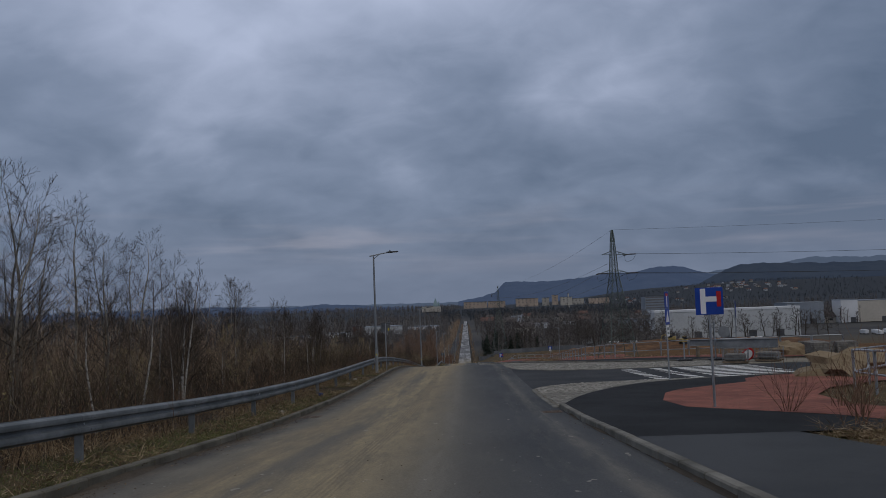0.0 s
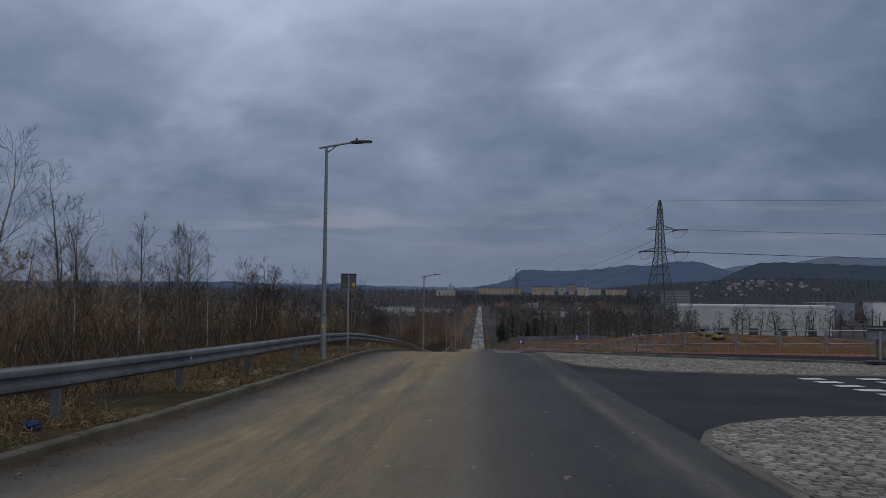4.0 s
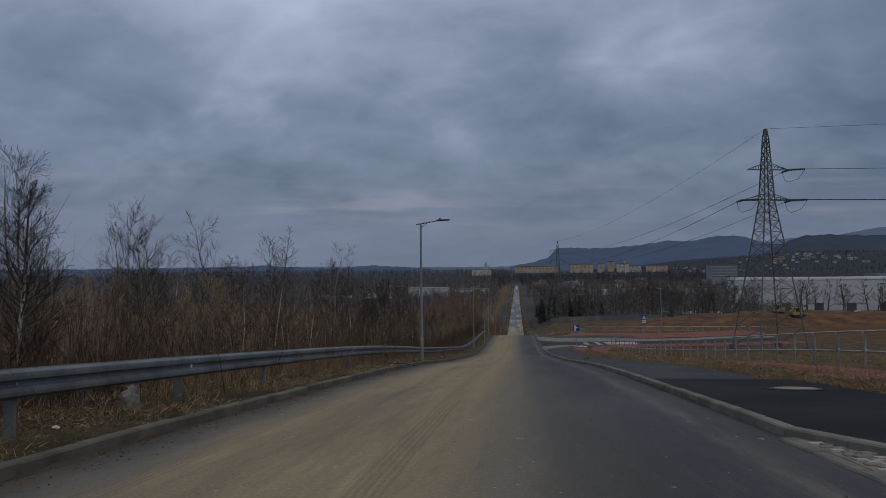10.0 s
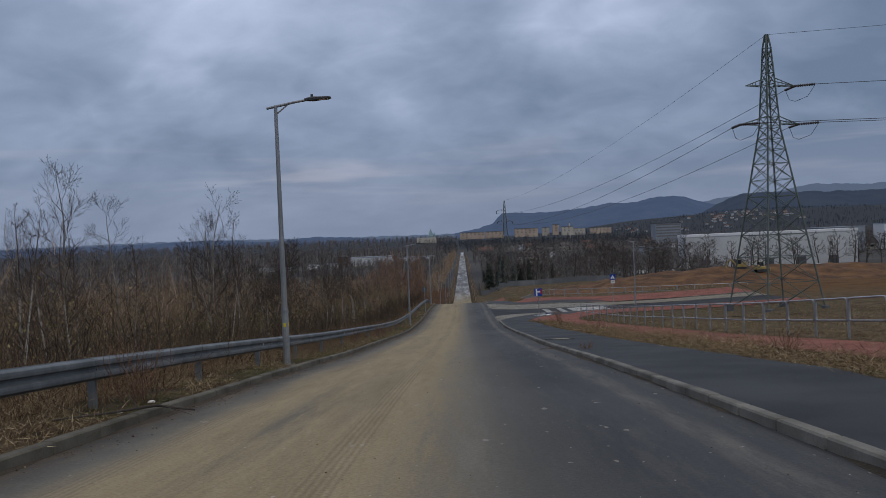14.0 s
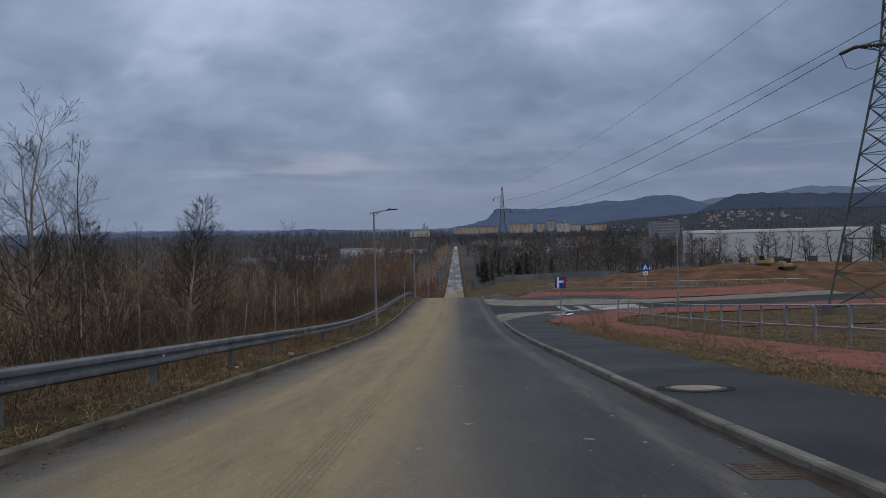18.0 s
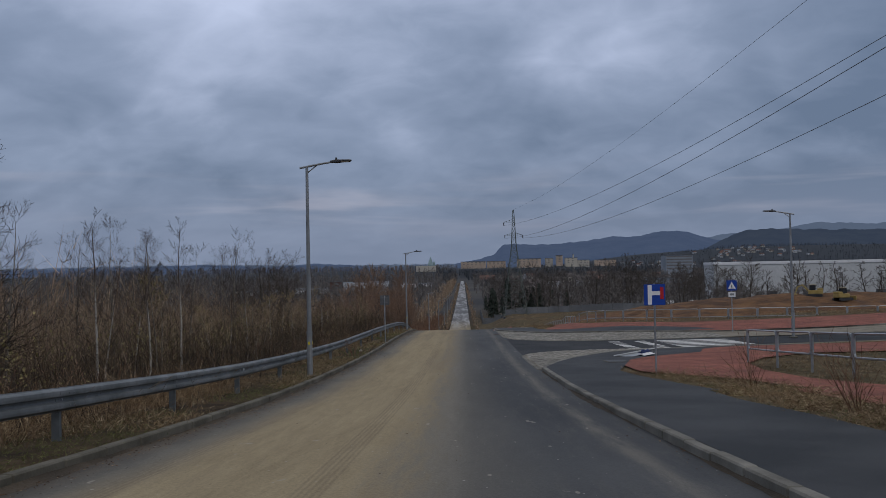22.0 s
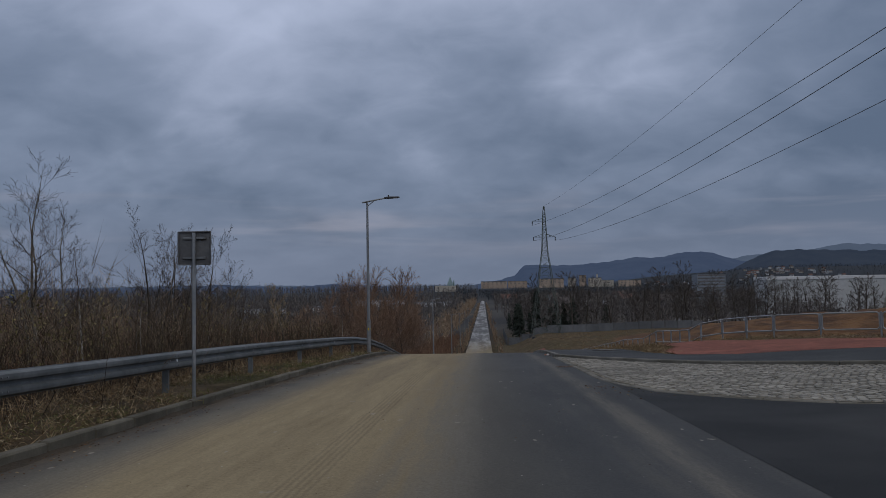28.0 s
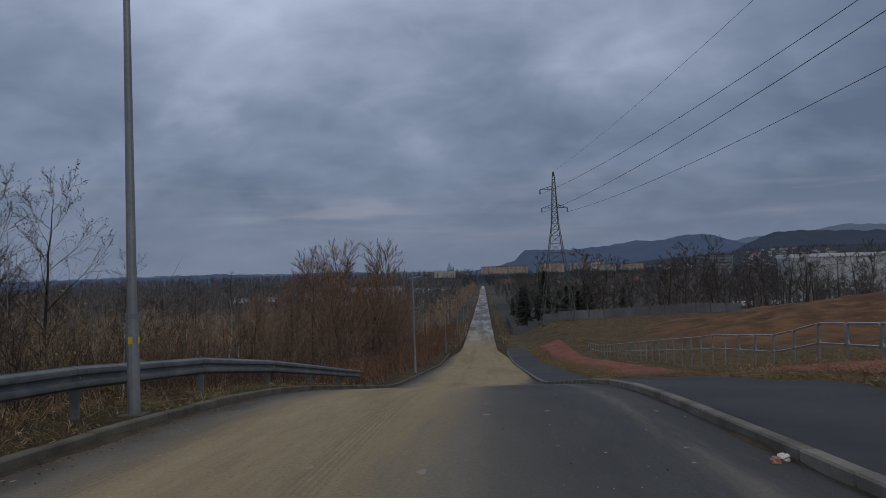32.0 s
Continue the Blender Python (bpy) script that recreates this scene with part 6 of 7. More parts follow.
# ---- woods in the distance ----
def far_woods(name, seed, spots, label, material, width, shoots=14):
    """Leafless trees seen from far off: a stem and a spray of branches for each, joined."""
    rg = random.Random(seed)
    tw = Twigs()
    for x, y, h in spots:
        p = Vector((x, y, float(land_z(x, y)) - 0.2))
        top = p + Vector((rg.gauss(0, 0.04) * h, rg.gauss(0, 0.04) * h, h))
        tw.sliver(p, top, width * 2.2, rg)
        for k in range(shoots):
            f = rg.uniform(0.15, 0.9)
            a = p.lerp(top, f)
            t = rg.uniform(0, 2 * math.pi)
            d = Vector((math.cos(t), math.sin(t), rg.uniform(0.3, 1.6))).normalized()
            b = a + d * h * rg.uniform(0.18, 0.42) * (1.1 - 0.5 * f)
            tw.sliver(a, b, width * rg.uniform(0.7, 1.4), rg)
            c = a.lerp(b, 0.5)
            tw.sliver(c, c + (d + Vector((rg.gauss(0, 0.6), rg.gauss(0, 0.6), rg.gauss(0.2, 0.4)))).normalized() * h * 0.16, width * 0.8, rg)
    return tagged(new(name, tw.mesh(name, material)), label, "woods", kind="stuff")


rg = random.Random(21)


def clear(x, y):
    """Keeps the woods off the road, the warehouse and the building plot."""
    if -7 < x < 6.5 and y < 1300:
        return False
    if 88 < x < 185 and 380 < y < 480:
        return False
    return not (12 < x < 150 and y < 294)


def fan(n, y0, y1, left, right, h0, h1):
    """Spots spread evenly over the wedge of land that the road looks down on; left and right are x over y."""
    out = []
    for _ in range(n):
        y = y0 + (y1 - y0) * rg.random()
        out.append((y * rg.uniform(left, right), y, rg.uniform(h0, h1)))
    return [q for q in out if clear(*q[:2])]


spots = [(rg.uniform(-170, -30), rg.uniform(190, 430), rg.uniform(4, 7)) for _ in range(1700)]
far_woods("far_woods", 31, [q for q in spots if clear(*q[:2])], "leafless young woods on the lower slope", "twig_brown", 0.10)
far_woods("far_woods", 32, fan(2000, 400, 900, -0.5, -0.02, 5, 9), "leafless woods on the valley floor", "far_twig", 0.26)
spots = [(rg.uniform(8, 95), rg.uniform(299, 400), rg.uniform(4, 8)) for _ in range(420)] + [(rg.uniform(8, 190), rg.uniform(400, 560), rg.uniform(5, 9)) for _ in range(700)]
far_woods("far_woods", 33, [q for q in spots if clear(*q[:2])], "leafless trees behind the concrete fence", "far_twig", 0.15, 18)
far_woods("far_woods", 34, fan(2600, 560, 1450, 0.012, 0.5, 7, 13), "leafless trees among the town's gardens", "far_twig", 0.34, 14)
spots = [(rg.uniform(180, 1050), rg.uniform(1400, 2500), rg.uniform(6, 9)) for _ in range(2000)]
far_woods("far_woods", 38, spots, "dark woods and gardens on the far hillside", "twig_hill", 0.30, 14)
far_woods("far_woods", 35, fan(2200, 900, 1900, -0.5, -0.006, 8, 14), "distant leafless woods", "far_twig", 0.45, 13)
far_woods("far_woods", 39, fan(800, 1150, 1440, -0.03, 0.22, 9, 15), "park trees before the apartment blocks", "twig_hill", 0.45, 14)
spots = [(-7.5 - abs(rg.gauss(0, 3)), rg.uniform(300, 1000), rg.uniform(4, 7)) for _ in range(420)]
far_woods("far_woods", 36, spots, "scrub and small trees lining the far road", "twig_brown", 0.12)
spots = [(-3.3 - abs(rg.gauss(0, 1.0)) if k % 2 else 2.3 + abs(rg.gauss(0, 0.9)), rg.uniform(262, 950), rg.uniform(0.5, 1.8)) for k in range(900)]
far_woods("far_scrub", 37, spots, "low scrub growing at the edges of the far road", "twig_brown", 0.10, 9)

OAK = [tree_kind(91 + i, "large bare deciduous tree with a broad dark crown", "bare_tree", height=10.5 + i, r=0.20, bark="bark_dark", twig="twig_far", limbs=15, spread=1.2, lift=0.25, crown_from=0.2, split=3, branch=0.42, leaves=0, thin=0.034) for i in range(3)] if "twig_far" in MATS else []


def conifer_kind(seed, height):
    rg = random.Random(seed)
    trunk, crown = Twigs(), Twigs()
    trunk.limb(Vector((0, 0, -0.3)), Vector((0, 0, height)), 0.16, 0.03, 6)
    for k in range(240):
        f = rg.random() ** 0.8
        z = height * (0.08 + 0.9 * f)
        reach = height * 0.25 * (1.05 - f) ** 0.7 * rg.uniform(0.35, 1.25)
        t = rg.uniform(0, 2 * math.pi)
        a = Vector((0, 0, z))
        b = a + Vector((math.cos(t) * reach, math.sin(t) * reach, -0.25 * reach + rg.uniform(-0.2, 0.2)))
        crown.sliver(a, b, 0.35 * (1.2 - f), rg)
        for j in range(3):
            q = a.lerp(b, rg.uniform(0.4, 1.0))
            crown.leaf(q + Vector((rg.gauss(0, 0.15), rg.gauss(0, 0.15), rg.gauss(-0.1, 0.15))), rg.uniform(0.3, 0.6), rg)
    return dict(meshes=(trunk.mesh("trunk", "bark_dark"), crown.mesh("crown", "conifer_dark"), None), label="dark evergreen conifer behind the concrete fence", name="conifer_tree")


CONIFER = [conifer_kind(201, 8.0), conifer_kind(202, 9.5), conifer_kind(203, 7.0)]
for k in range(30):
    x = 7.5 + 22 * rg.random() ** 1.5
    plant(rg.choice(CONIFER), x, rg.uniform(298, 400), rg.uniform(0.6, 1.0), rg, "dark conifers behind the fence")
for x, y, sc in ((18.5, 300, 1.05), (22, 306, 1.0), (27, 302, 0.85), (33, 300, 0.95), (37, 305, 1.1), (44, 308, 1.05), (49, 303, 0.9), (56, 306, 1.0), (62, 312, 0.95), (71, 320, 1.0), (14, 312, 0.8)) + tuple((11 + 80 * rg.random(), rg.uniform(300, 395), rg.uniform(0.75, 1.15)) for _ in range(48)):
    plant(rg.choice(OAK), x, y, sc, rg, "large bare trees along the concrete fence")
HALL_TREE = [tree_kind(96 + i, "bare dark tree with several stems", "bare_tree", height=10.0 + i, r=0.26, bark="bark_dark", twig="twig_far", limbs=11, spread=1.1, lift=0.3, crown_from=0.15, split=2, branch=0.44, thin=0.045) for i in range(2)]
for k, x in enumerate((97, 99, 101, 113, 117, 119, 122, 128, 130, 136, 138, 140, 147, 150, 152, 155, 163, 165, 168, 174, 180)):
    plant(rg.choice(HALL_TREE), x + rg.uniform(-1, 1), 398 + rg.uniform(-5, 4), rg.uniform(0.95, 1.4), rg, "bare trees before the warehouse")
WILLOW = [tree_kind(121 + i, "broad reddish bare willow with many upright stems", "willow_tree", height=9.5, r=0.11, bark="bark_dark", twig="twig_willow", limbs=34, spread=0.9, lift=0.6, crown_from=0.03, split=5, branch=0.52, thin=0.018) for i in range(2)]
for x, y, sc in ((-11.4, 236.0, 1.2), (-14.0, 240.0, 1.3), (-10.3, 233.0, 0.85), (-13.5, 230.0, 0.95), (-17.8, 236.0, 1.2), (-20.5, 238.0, 1.0), (-24.0, 238.0, 0.85), (-9.2, 239.0, 0.6), (-21.0, 262.0, 0.8), (-12.0, 275.0, 0.8), (-14.5, 300.0, 0.9)):
    plant(WILLOW[rg.randrange(2)], x, y, sc, rg, "willows beside the lower road")


# ---- earth mound and machines on the building plot ----
def mound_z(X, Y):
    ridge = np.interp(X, [14, 24, 40, 60, 74, 90, 104, 118, 128], [-0.8, 0.6, 2.8, 4.9, 5.1, 5.0, 4.4, 2.6, -1.5])
    across = np.exp(-(((Y - 250) / 21.0) ** 2))
    h = ridge * across - 0.5 * (1 - across)
    wob = np.vectorize(lambda a, b: noise.noise((a * 0.16, b * 0.16, 2.0)) * 0.35 + noise.noise((a * 0.45, b * 0.45, 5.0)) * 0.4)(X, Y)
    return land_z(X, Y) + h + wob * np.clip(ridge, 0.2, 1.2) * across


tagged(grid_object("earth_mound", np.arange(12, 130, 1.6), np.arange(212, 290, 1.6), mound_z, "earth_heap"), "long heap of bare orange-brown earth", "earth mound", kind="structure")


def dozer(x, y, turn, label, reach=True):
    z = float(mound_z(np.array([x]), np.array([y]))[0]) - 0.1
    d = holder("excavator", pose(x, y, z, 0, 0, turn) @ Matrix.Diagonal((0.85, 0.85, 0.8, 1)), label, "excavator", "yellow earth movers")
    for sy in (-0.9, 0.9):
        bm = bmesh.new()
        pts = [(-1.5, 0.2), (-1.7, 0.45), (-1.5, 0.8), (1.5, 0.8), (1.7, 0.45), (1.5, 0.2)]
        a = [bm.verts.new((px_, sy - 0.22, pz_)) for px_, pz_ in pts]
        b = [bm.verts.new((px_, sy + 0.22, pz_)) for px_, pz_ in pts]
        bm.faces.new(a)
        bm.faces.new(b[::-1])
        for k in range(6):
            bm.faces.new((a[k], b[k], b[(k + 1) % 6], a[(k + 1) % 6]))
        bmesh.ops.recalc_face_normals(bm, faces=bm.faces)
        part("track", bm, "dark_housing", d, "dark crawler track")
    part("body", box_bm((2.9, 1.7, 0.9), (-0.3, 0, 1.25), 0.12), "machine_yellow", d)
    part("engine_cover", box_bm((1.1, 1.6, 0.5), (-1.2, 0, 1.9), 0.12), "machine_yellow", d)
    cab = part("cab", box_bm((1.2, 1.1, 1.25), (0.3, 0.25, 2.25), 0.08), "dark_glass", d, "dark glazed cab")
    part("cab_roof", box_bm((1.3, 1.2, 0.1), (0.3, 0.25, 2.92), 0.03), "machine_yellow", cab)
    if reach:
        part("boom", tube_bm([(1.0, -0.4, 1.5), (2.2, -0.4, 2.9), (3.2, -0.4, 2.4)], [0.25, 0.2, 0.16], 6), "machine_yellow", d)
        part("stick", tube_bm([(3.2, -0.4, 2.4), (3.7, -0.4, 0.9)], [0.16, 0.12], 6), "machine_yellow", d)
        part("bucket", box_bm((0.7, 0.9, 0.6), (3.6, -0.4, 0.6), 0.15), "machine_yellow", d)
    else:
        part("blade", box_bm((0.15, 2.9, 0.9), (2.1, 0, 0.75), 0.05), "machine_yellow", d)
        part("push_arm", tube_bm([(0.6, 1.2, 0.6), (2.0, 1.2, 0.6)], 0.1, 6), "machine_yellow", d)
    return d


dozer(63.6, 245.0, 160, "yellow tracked excavator on the earth mound")
dozer(66.2, 239.5, 20, "yellow bulldozer with a raised blade on the earth mound", False)


# ---- concrete fence at the foot of the hill ----
def panel_wall(points, height, label):
    pts = np.array(points, float)
    d = np.concatenate([[0], np.cumsum(np.hypot(*np.diff(pts, axis=0).T))])
    n = int(d[-1] / 2.5)
    at = np.linspace(0, d[-1], n + 1)
    xs, ys = np.interp(at, d, pts[:, 0]), np.interp(at, d, pts[:, 1])
    w = holder("concrete_fence", pose(xs[0], ys[0], 0), label, "fence")
    for i in range(n):
        p = Vector((xs[i] - xs[0], ys[i] - ys[0], 0))
        q = Vector((xs[i + 1] - xs[0], ys[i + 1] - ys[0], 0))
        c = (p + q) / 2
        turn = Matrix.Rotation(math.atan2(q.y - p.y, q.x - p.x), 4, "Z")
        z = float(land_z(xs[i], ys[i]))
        part("post", box_bm((0.16, 0.16, height + 0.5), (p.x, p.y, z + height / 2 - 0.1), 0.02), "fence_concrete", w)
        part("panel", box_bm((2.36, 0.07, height), (c.x, c.y, z + height / 2), 0.01, None, turn), "fence_concrete", w)
    return w


panel_wall([(4.9, 292.5), (44.0, 294.4)], 1.55, "grey concrete panel fence below the trees")
panel_wall([(4.7, 293.0), (5.2, 345.0)], 1.7, "pale concrete panel fence along the lower road")


# ---- the town ----
def house(x, y, z, w, d, h, roof, wall, turn, label, group="houses of the town"):
    b = holder("house", pose(x, y, z, 0, 0, turn), label, "house", group)
    part("wall", box_bm((w, d, h + 2), (0, 0, h / 2 - 1)), wall, b)
    bm = bmesh.new()
    rise = d * 0.38
    e = 0.5
    v = [bm.verts.new(q) for q in ((-w / 2 - e, -d / 2 - e, h), (w / 2 + e, -d / 2 - e, h), (w / 2 + e, d / 2 + e, h), (-w / 2 - e, d / 2 + e, h), (-w / 2 - e, 0, h + rise), (w / 2 + e, 0, h + rise))]
    for f in ((0, 1, 5, 4), (2, 3, 4, 5), (0, 4, 3), (1, 2, 5), (3, 2, 1, 0)):
        bm.faces.new([v[k] for k in f])
    r = part("roof", bm, roof, b)
    part("chimney", box_bm((0.8, 0.8, 1.8), (w * 0.2, d * 0.1, h + rise)), "wall_concrete", r)
    for k in (-0.27, 0.27):
        part("window", box_bm((w * 0.16, 0.1, 1.4), (k * w, -d / 2 - 0.03, h * 0.55)), "dark_glass", b)
    return b


def block(x, y, z, w, d, storeys, wall, label, turn=0.0, name="apartment_block", strip=True):
    h = storeys * 2.9
    b = holder(name, pose(x, y, z, 0, 0, turn), label, "building")
    part("wall", box_bm((w, d, h + 6), (0, 0, h / 2 - 3)), wall, b)
    part("roof", box_bm((w + 0.8, d + 0.8, 0.5), (0, 0, h + 0.25)), "wall_concrete", b)
    for s_ in range(storeys):
        if strip:
            part("window_strip", box_bm((w * 0.94, 0.2, 1.3), (0, -d / 2 - 0.05, 1.7 + 2.9 * s_)), "window_far", b)
        else:
            for k in range(int(w / 7)):
                part("window", box_bm((3.0, 0.2, 1.3), (-w / 2 + 5 + 7 * k, -d / 2 - 0.05, 1.7 + 2.9 * s_)), "window_far", b)
    return b


for x0, x1, y, st, wall in ((-3, 40, 1500, 4, "plaster_ochre"), (42, 74, 1510, 4, "plaster_ochre"), (92, 132, 1480, 5, "plaster_ochre"), (140, 152, 1480, 5, "plaster_cream"), (156, 166, 1460, 6, "plaster_ochre"), (172, 192, 1470, 5, "plaster_cream"), (205, 232, 1600, 4, "plaster_cream"), (250, 290, 1650, 4, "plaster_ochre")):
    block((x0 + x1) / 2, y, 0.3 if st < 6 else 1.6, x1 - x0, 12, st - 2, wall, "long plastered apartment block in the town", strip=False)
block(211, 905, -10.5, 27, 14, 5, "office_grey", "grey-blue office block with bands of windows", 6, "office_block")
block(128, 640, -19.5, 36, 20, 2, "office_grey", "low grey industrial hall in the town", 0, "industrial_hall", False)
block(-95, 705, -19, 8, 8, 2, "roof_red", "small red-roofed building beside the white hall", 0, "commercial_building", False)


def plain_hall(x, y, z0, z1, w, d, wall, label):
    h = holder("factory", pose(x, y, z0), label, "building", "factory halls")
    part("wall", box_bm((w, d, z1 - z0 - 0.6), (0, 0, (z1 - z0 - 0.6) / 2), 0.1), wall, h)
    part("roof", box_bm((w + 0.5, d + 0.5, 0.6), (0, 0, z1 - z0 - 0.3), 0.1), "office_grey", h)
    part("gate", box_bm((4.0, 0.3, 3.6), (w * 0.2, -d / 2, 1.8), 0.1), "wall_concrete", h)
    return h


plain_hall(-72.0, 702.0, -21.0, -13.4, 32.0, 18.0, "hall_cladding", "low white commercial building beyond the woods")
plain_hall(-101.0, 640.0, -19.5, -16.0, 20.0, 12.0, "hall_roof", "long low white shed beyond the woods")
plain_hall(-128.0, 600.0, -19.0, -16.2, 24.0, 10.0, "hall_cladding", "long low white shed at the edge of the woods")
plain_hall(-40.0, 760.0, -19.5, -16.0, 30.0, 14.0, "hall_roof", "low white-roofed shed beside the far road")
plain_hall(242.0, 590.0, -20.0, -4.6, 26.0, 24.0, "office_grey", "grey factory hall with a flat roof")
plain_hall(272.0, 583.0, -20.0, -3.6, 12.0, 14.0, "hall_roof", "white cube-shaped factory hall")
plain_hall(292.0, 590.0, -20.0, -4.4, 26.0, 24.0, "plaster_cream", "pale beige factory hall")
mast = holder("factory_chimney", pose(190, 1500, -10), "slim pale chimney rising above the town", "chimney")
part("shaft", tube_bm([(0, 0, 0), (0, 0, 26)], [1.6, 1.1], 10), "plaster_cream", mast)
part("rim", tube_bm([(0, 0, 25.4), (0, 0, 26.2)], 1.3, 10), "wall_concrete", mast)

church = holder("church", pose(-55, 1500, -9.5), "pale hall with a green pointed spire", "church")
part("hall", box_bm((34, 18, 10), (-8, 4, 5), 0.2), "plaster_cream", church)
part("tower", box_bm((9, 9, 12), (0, 0, 6), 0.2), "copper_green", church)
part("spire", tube_bm([(0, 0, 11.8), (0, 0, 14.0), (0, 0, 25.5)], [7.2, 6.0, 0.2], 4), "copper_green", church)
part("turret", tube_bm([(6, 0, 8), (6, 0, 15), (6, 0, 20)], [1.4, 1.4, 0.1], 6), "copper_green", church)

for k in range(72):
    x, yy = (rg.gauss(700, 55), rg.uniform(1900, 2250)) if k < 44 else (rg.uniform(260, 640), rg.uniform(1650, 2150))
    z = float(land_z(x, yy)) - 0.3
    house(x, yy, z, rg.uniform(5, 9), rg.uniform(5, 7), rg.uniform(2.6, 4.4), rg.choice(["roof_dark", "roof_red", "office_grey"]), rg.choice(["plaster_white", "plaster_white", "plaster_cream"]), rg.uniform(-40, 40), "small pale house with a pitched roof on the hillside")
for k in range(34):
    x, yy = rg.uniform(15, 330), rg.uniform(560, 1150)
    house(x, yy, float(land_z(x, yy)) + 0.5, rg.uniform(9, 16), rg.uniform(8, 11), rg.uniform(3, 5.5), rg.choice(["roof_dark", "roof_dark", "roof_red", "office_grey"]), rg.choice(["plaster_white", "plaster_cream", "wall_concrete"]), rg.uniform(-40, 40), "house with a pitched roof among bare trees")

# ---- parked vehicles in the yard by the warehouse, a truck far down the road ----
def van(x, y, turn, paint, label, high=2.3):
    v = holder("van", pose(x, y, float(land_z(x, y)) + 0.05, 0, 0, turn), label, "van", "vehicles in the yard")
    part("body", box_bm((5.2, 1.95, high - 0.45), (0, 0, 0.45 + (high - 0.45) / 2), 0.2), paint, v)
    part("windscreen", box_bm((0.1, 1.6, 0.7), (2.58, 0, high - 0.75), 0.02), "dark_glass", v)
    for wx in (-1.6, 1.6):
        for wy in (-0.95, 0.95):
            part("wheel", tube_bm([(wx, wy - 0.1, 0.35), (wx, wy + 0.1, 0.35)], 0.35, 12), "dark_housing", v)
    return v


for k in range(22):
    van(192 + 5.5 * (k % 11) + rg.uniform(-0.5, 0.5), 376 + 14 * (k // 11), rg.choice((88, 92, 268)), rg.choice(["sign_white", "sign_white", "hall_roof", "galvanised_dull"]), "parked pale van in the yard")
for k in range(9):
    van(60 + 9 * k + rg.uniform(-2, 2), 366 + rg.uniform(-6, 6), rg.choice((0, 180)), rg.choice(["sign_white", "hall_roof", "galvanised_dull"]), "parked pale car behind the bare trees", 1.6)
van(-0.5, 900.0, 90, "sign_white", "white truck far down the straight road", 3.2)


# ---- small things ----
street_lamp(17.0, 137.9, surface_z(17.0, 137.9) + 0.1, 6.36, "grey street lamp at the second junction", 180, "street lamps of the side road")


def crate(x, y, turn, label):
    c = holder("mesh_crate", pose(x, y, surface_z(x, y) + 0.06, 0, 0, turn) @ Matrix.Diagonal((0.76, 0.85, 0.8, 1)), label, "crate", "steel mesh crates")
    for k in range(3):
        part("skid", box_bm((1.6, 0.1, 0.1), (0, -0.45 + 0.45 * k, 0.05), 0.01), "timber", c)
    for k in range(6):
        part("deck_board", box_bm((0.14, 1.05, 0.025), (-0.7 + 0.28 * k, 0, 0.113)), "timber", c)
    for sx in (-0.78, 0.78):
        for sy in (-0.5, 0.5):
            part("corner_post", tube_bm([(sx, sy, 0.1), (sx, sy, 0.92)], 0.025, 6), "galvanised_dull", c)
    for sy in (-0.5, 0.5):
        for z in (0.3, 0.5, 0.7, 0.9):
            part("rail", tube_bm([(-0.78, sy, z), (0.78, sy, z)], 0.014, 5), "galvanised_dull", c)
        for k in range(9):
            part("bar", tube_bm([(-0.7 + 0.175 * k, sy, 0.12), (-0.7 + 0.175 * k, sy, 0.9)], 0.008, 4), "galvanised_dull", c)
    part("load", box_bm((1.3, 0.85, 0.45), (0, 0, 0.35), 0.08), "rubble_grey", c, "grey rubble filling the crate")
    return c


crate(13.72, 30.3, -22, "rusty steel mesh crate on a wooden pallet")
crate(15.65, 31.0, -38, "steel mesh crate on a wooden pallet, half full")



def steel_beam(x, y, length, deep, turn, label):
    g = holder("steel_beam", pose(x, y, surface_z(x, y) + 0.06, 0, 0, turn), label, "steel beam", "steel beams on trestles")
    zc = 0.87
    part("web", box_bm((length, 0.10, deep), (0, 0, zc), 0.01), "galvanised_dull", g)
    for k in (-0.5, 0.5):
        part("flange", box_bm((length, 0.26, 0.04), (0, 0, zc + k * deep), 0.01), "galvanised_dull", g)
    for k in (-0.36, 0.36):
        part("trestle", box_bm((0.16, 0.7, zc - deep / 2 - 0.02), (k * length, 0, (zc - deep / 2 - 0.02) / 2), 0.03), "timber", g)
    return g


steel_beam(15.2, 32.9, 3.1, 0.46, -16, "long grey steel beam laid on trestles")
steel_beam(15.0, 37.6, 3.0, 0.34, -10, "grey steel beam on trestles behind the crates")

pole = holder("bare_post", pose(13.73, 33.6, surface_z(13.73, 33.6) + 0.06), "bare pale steel post in a rubber foot", "post")
part("shaft", tube_bm([(0, 0, 0), (0, 0, 2.1)], 0.04, 8), "galvanised", pole)
part("foot", box_bm((0.8, 0.4, 0.1), (0, 0, 0.05), 0.02), "dark_housing", pole)
stub = holder("bare_post", pose(12.2, 34.2, surface_z(12.2, 34.2) + 0.06), "short steel post standing in a rubber foot", "post")
part("shaft", tube_bm([(0, 0, 0), (0, 0, 1.0)], 0.04, 8), "galvanised", stub)
part("foot", box_bm((0.8, 0.4, 0.1), (0, 0, 0.05), 0.02), "dark_housing", stub)

disc = holder("road_sign", pose(14.44, 34.3, surface_z(14.44, 34.3) + 0.06), "round road sign seen from behind on a low post", "road sign")
sign_post(disc, 1.75)
part("plate", tube_bm([(0, -0.04, 1.5), (0, -0.055, 1.5)], 0.32, 28), "galvanised_dull", disc, "dull grey back of the sign")
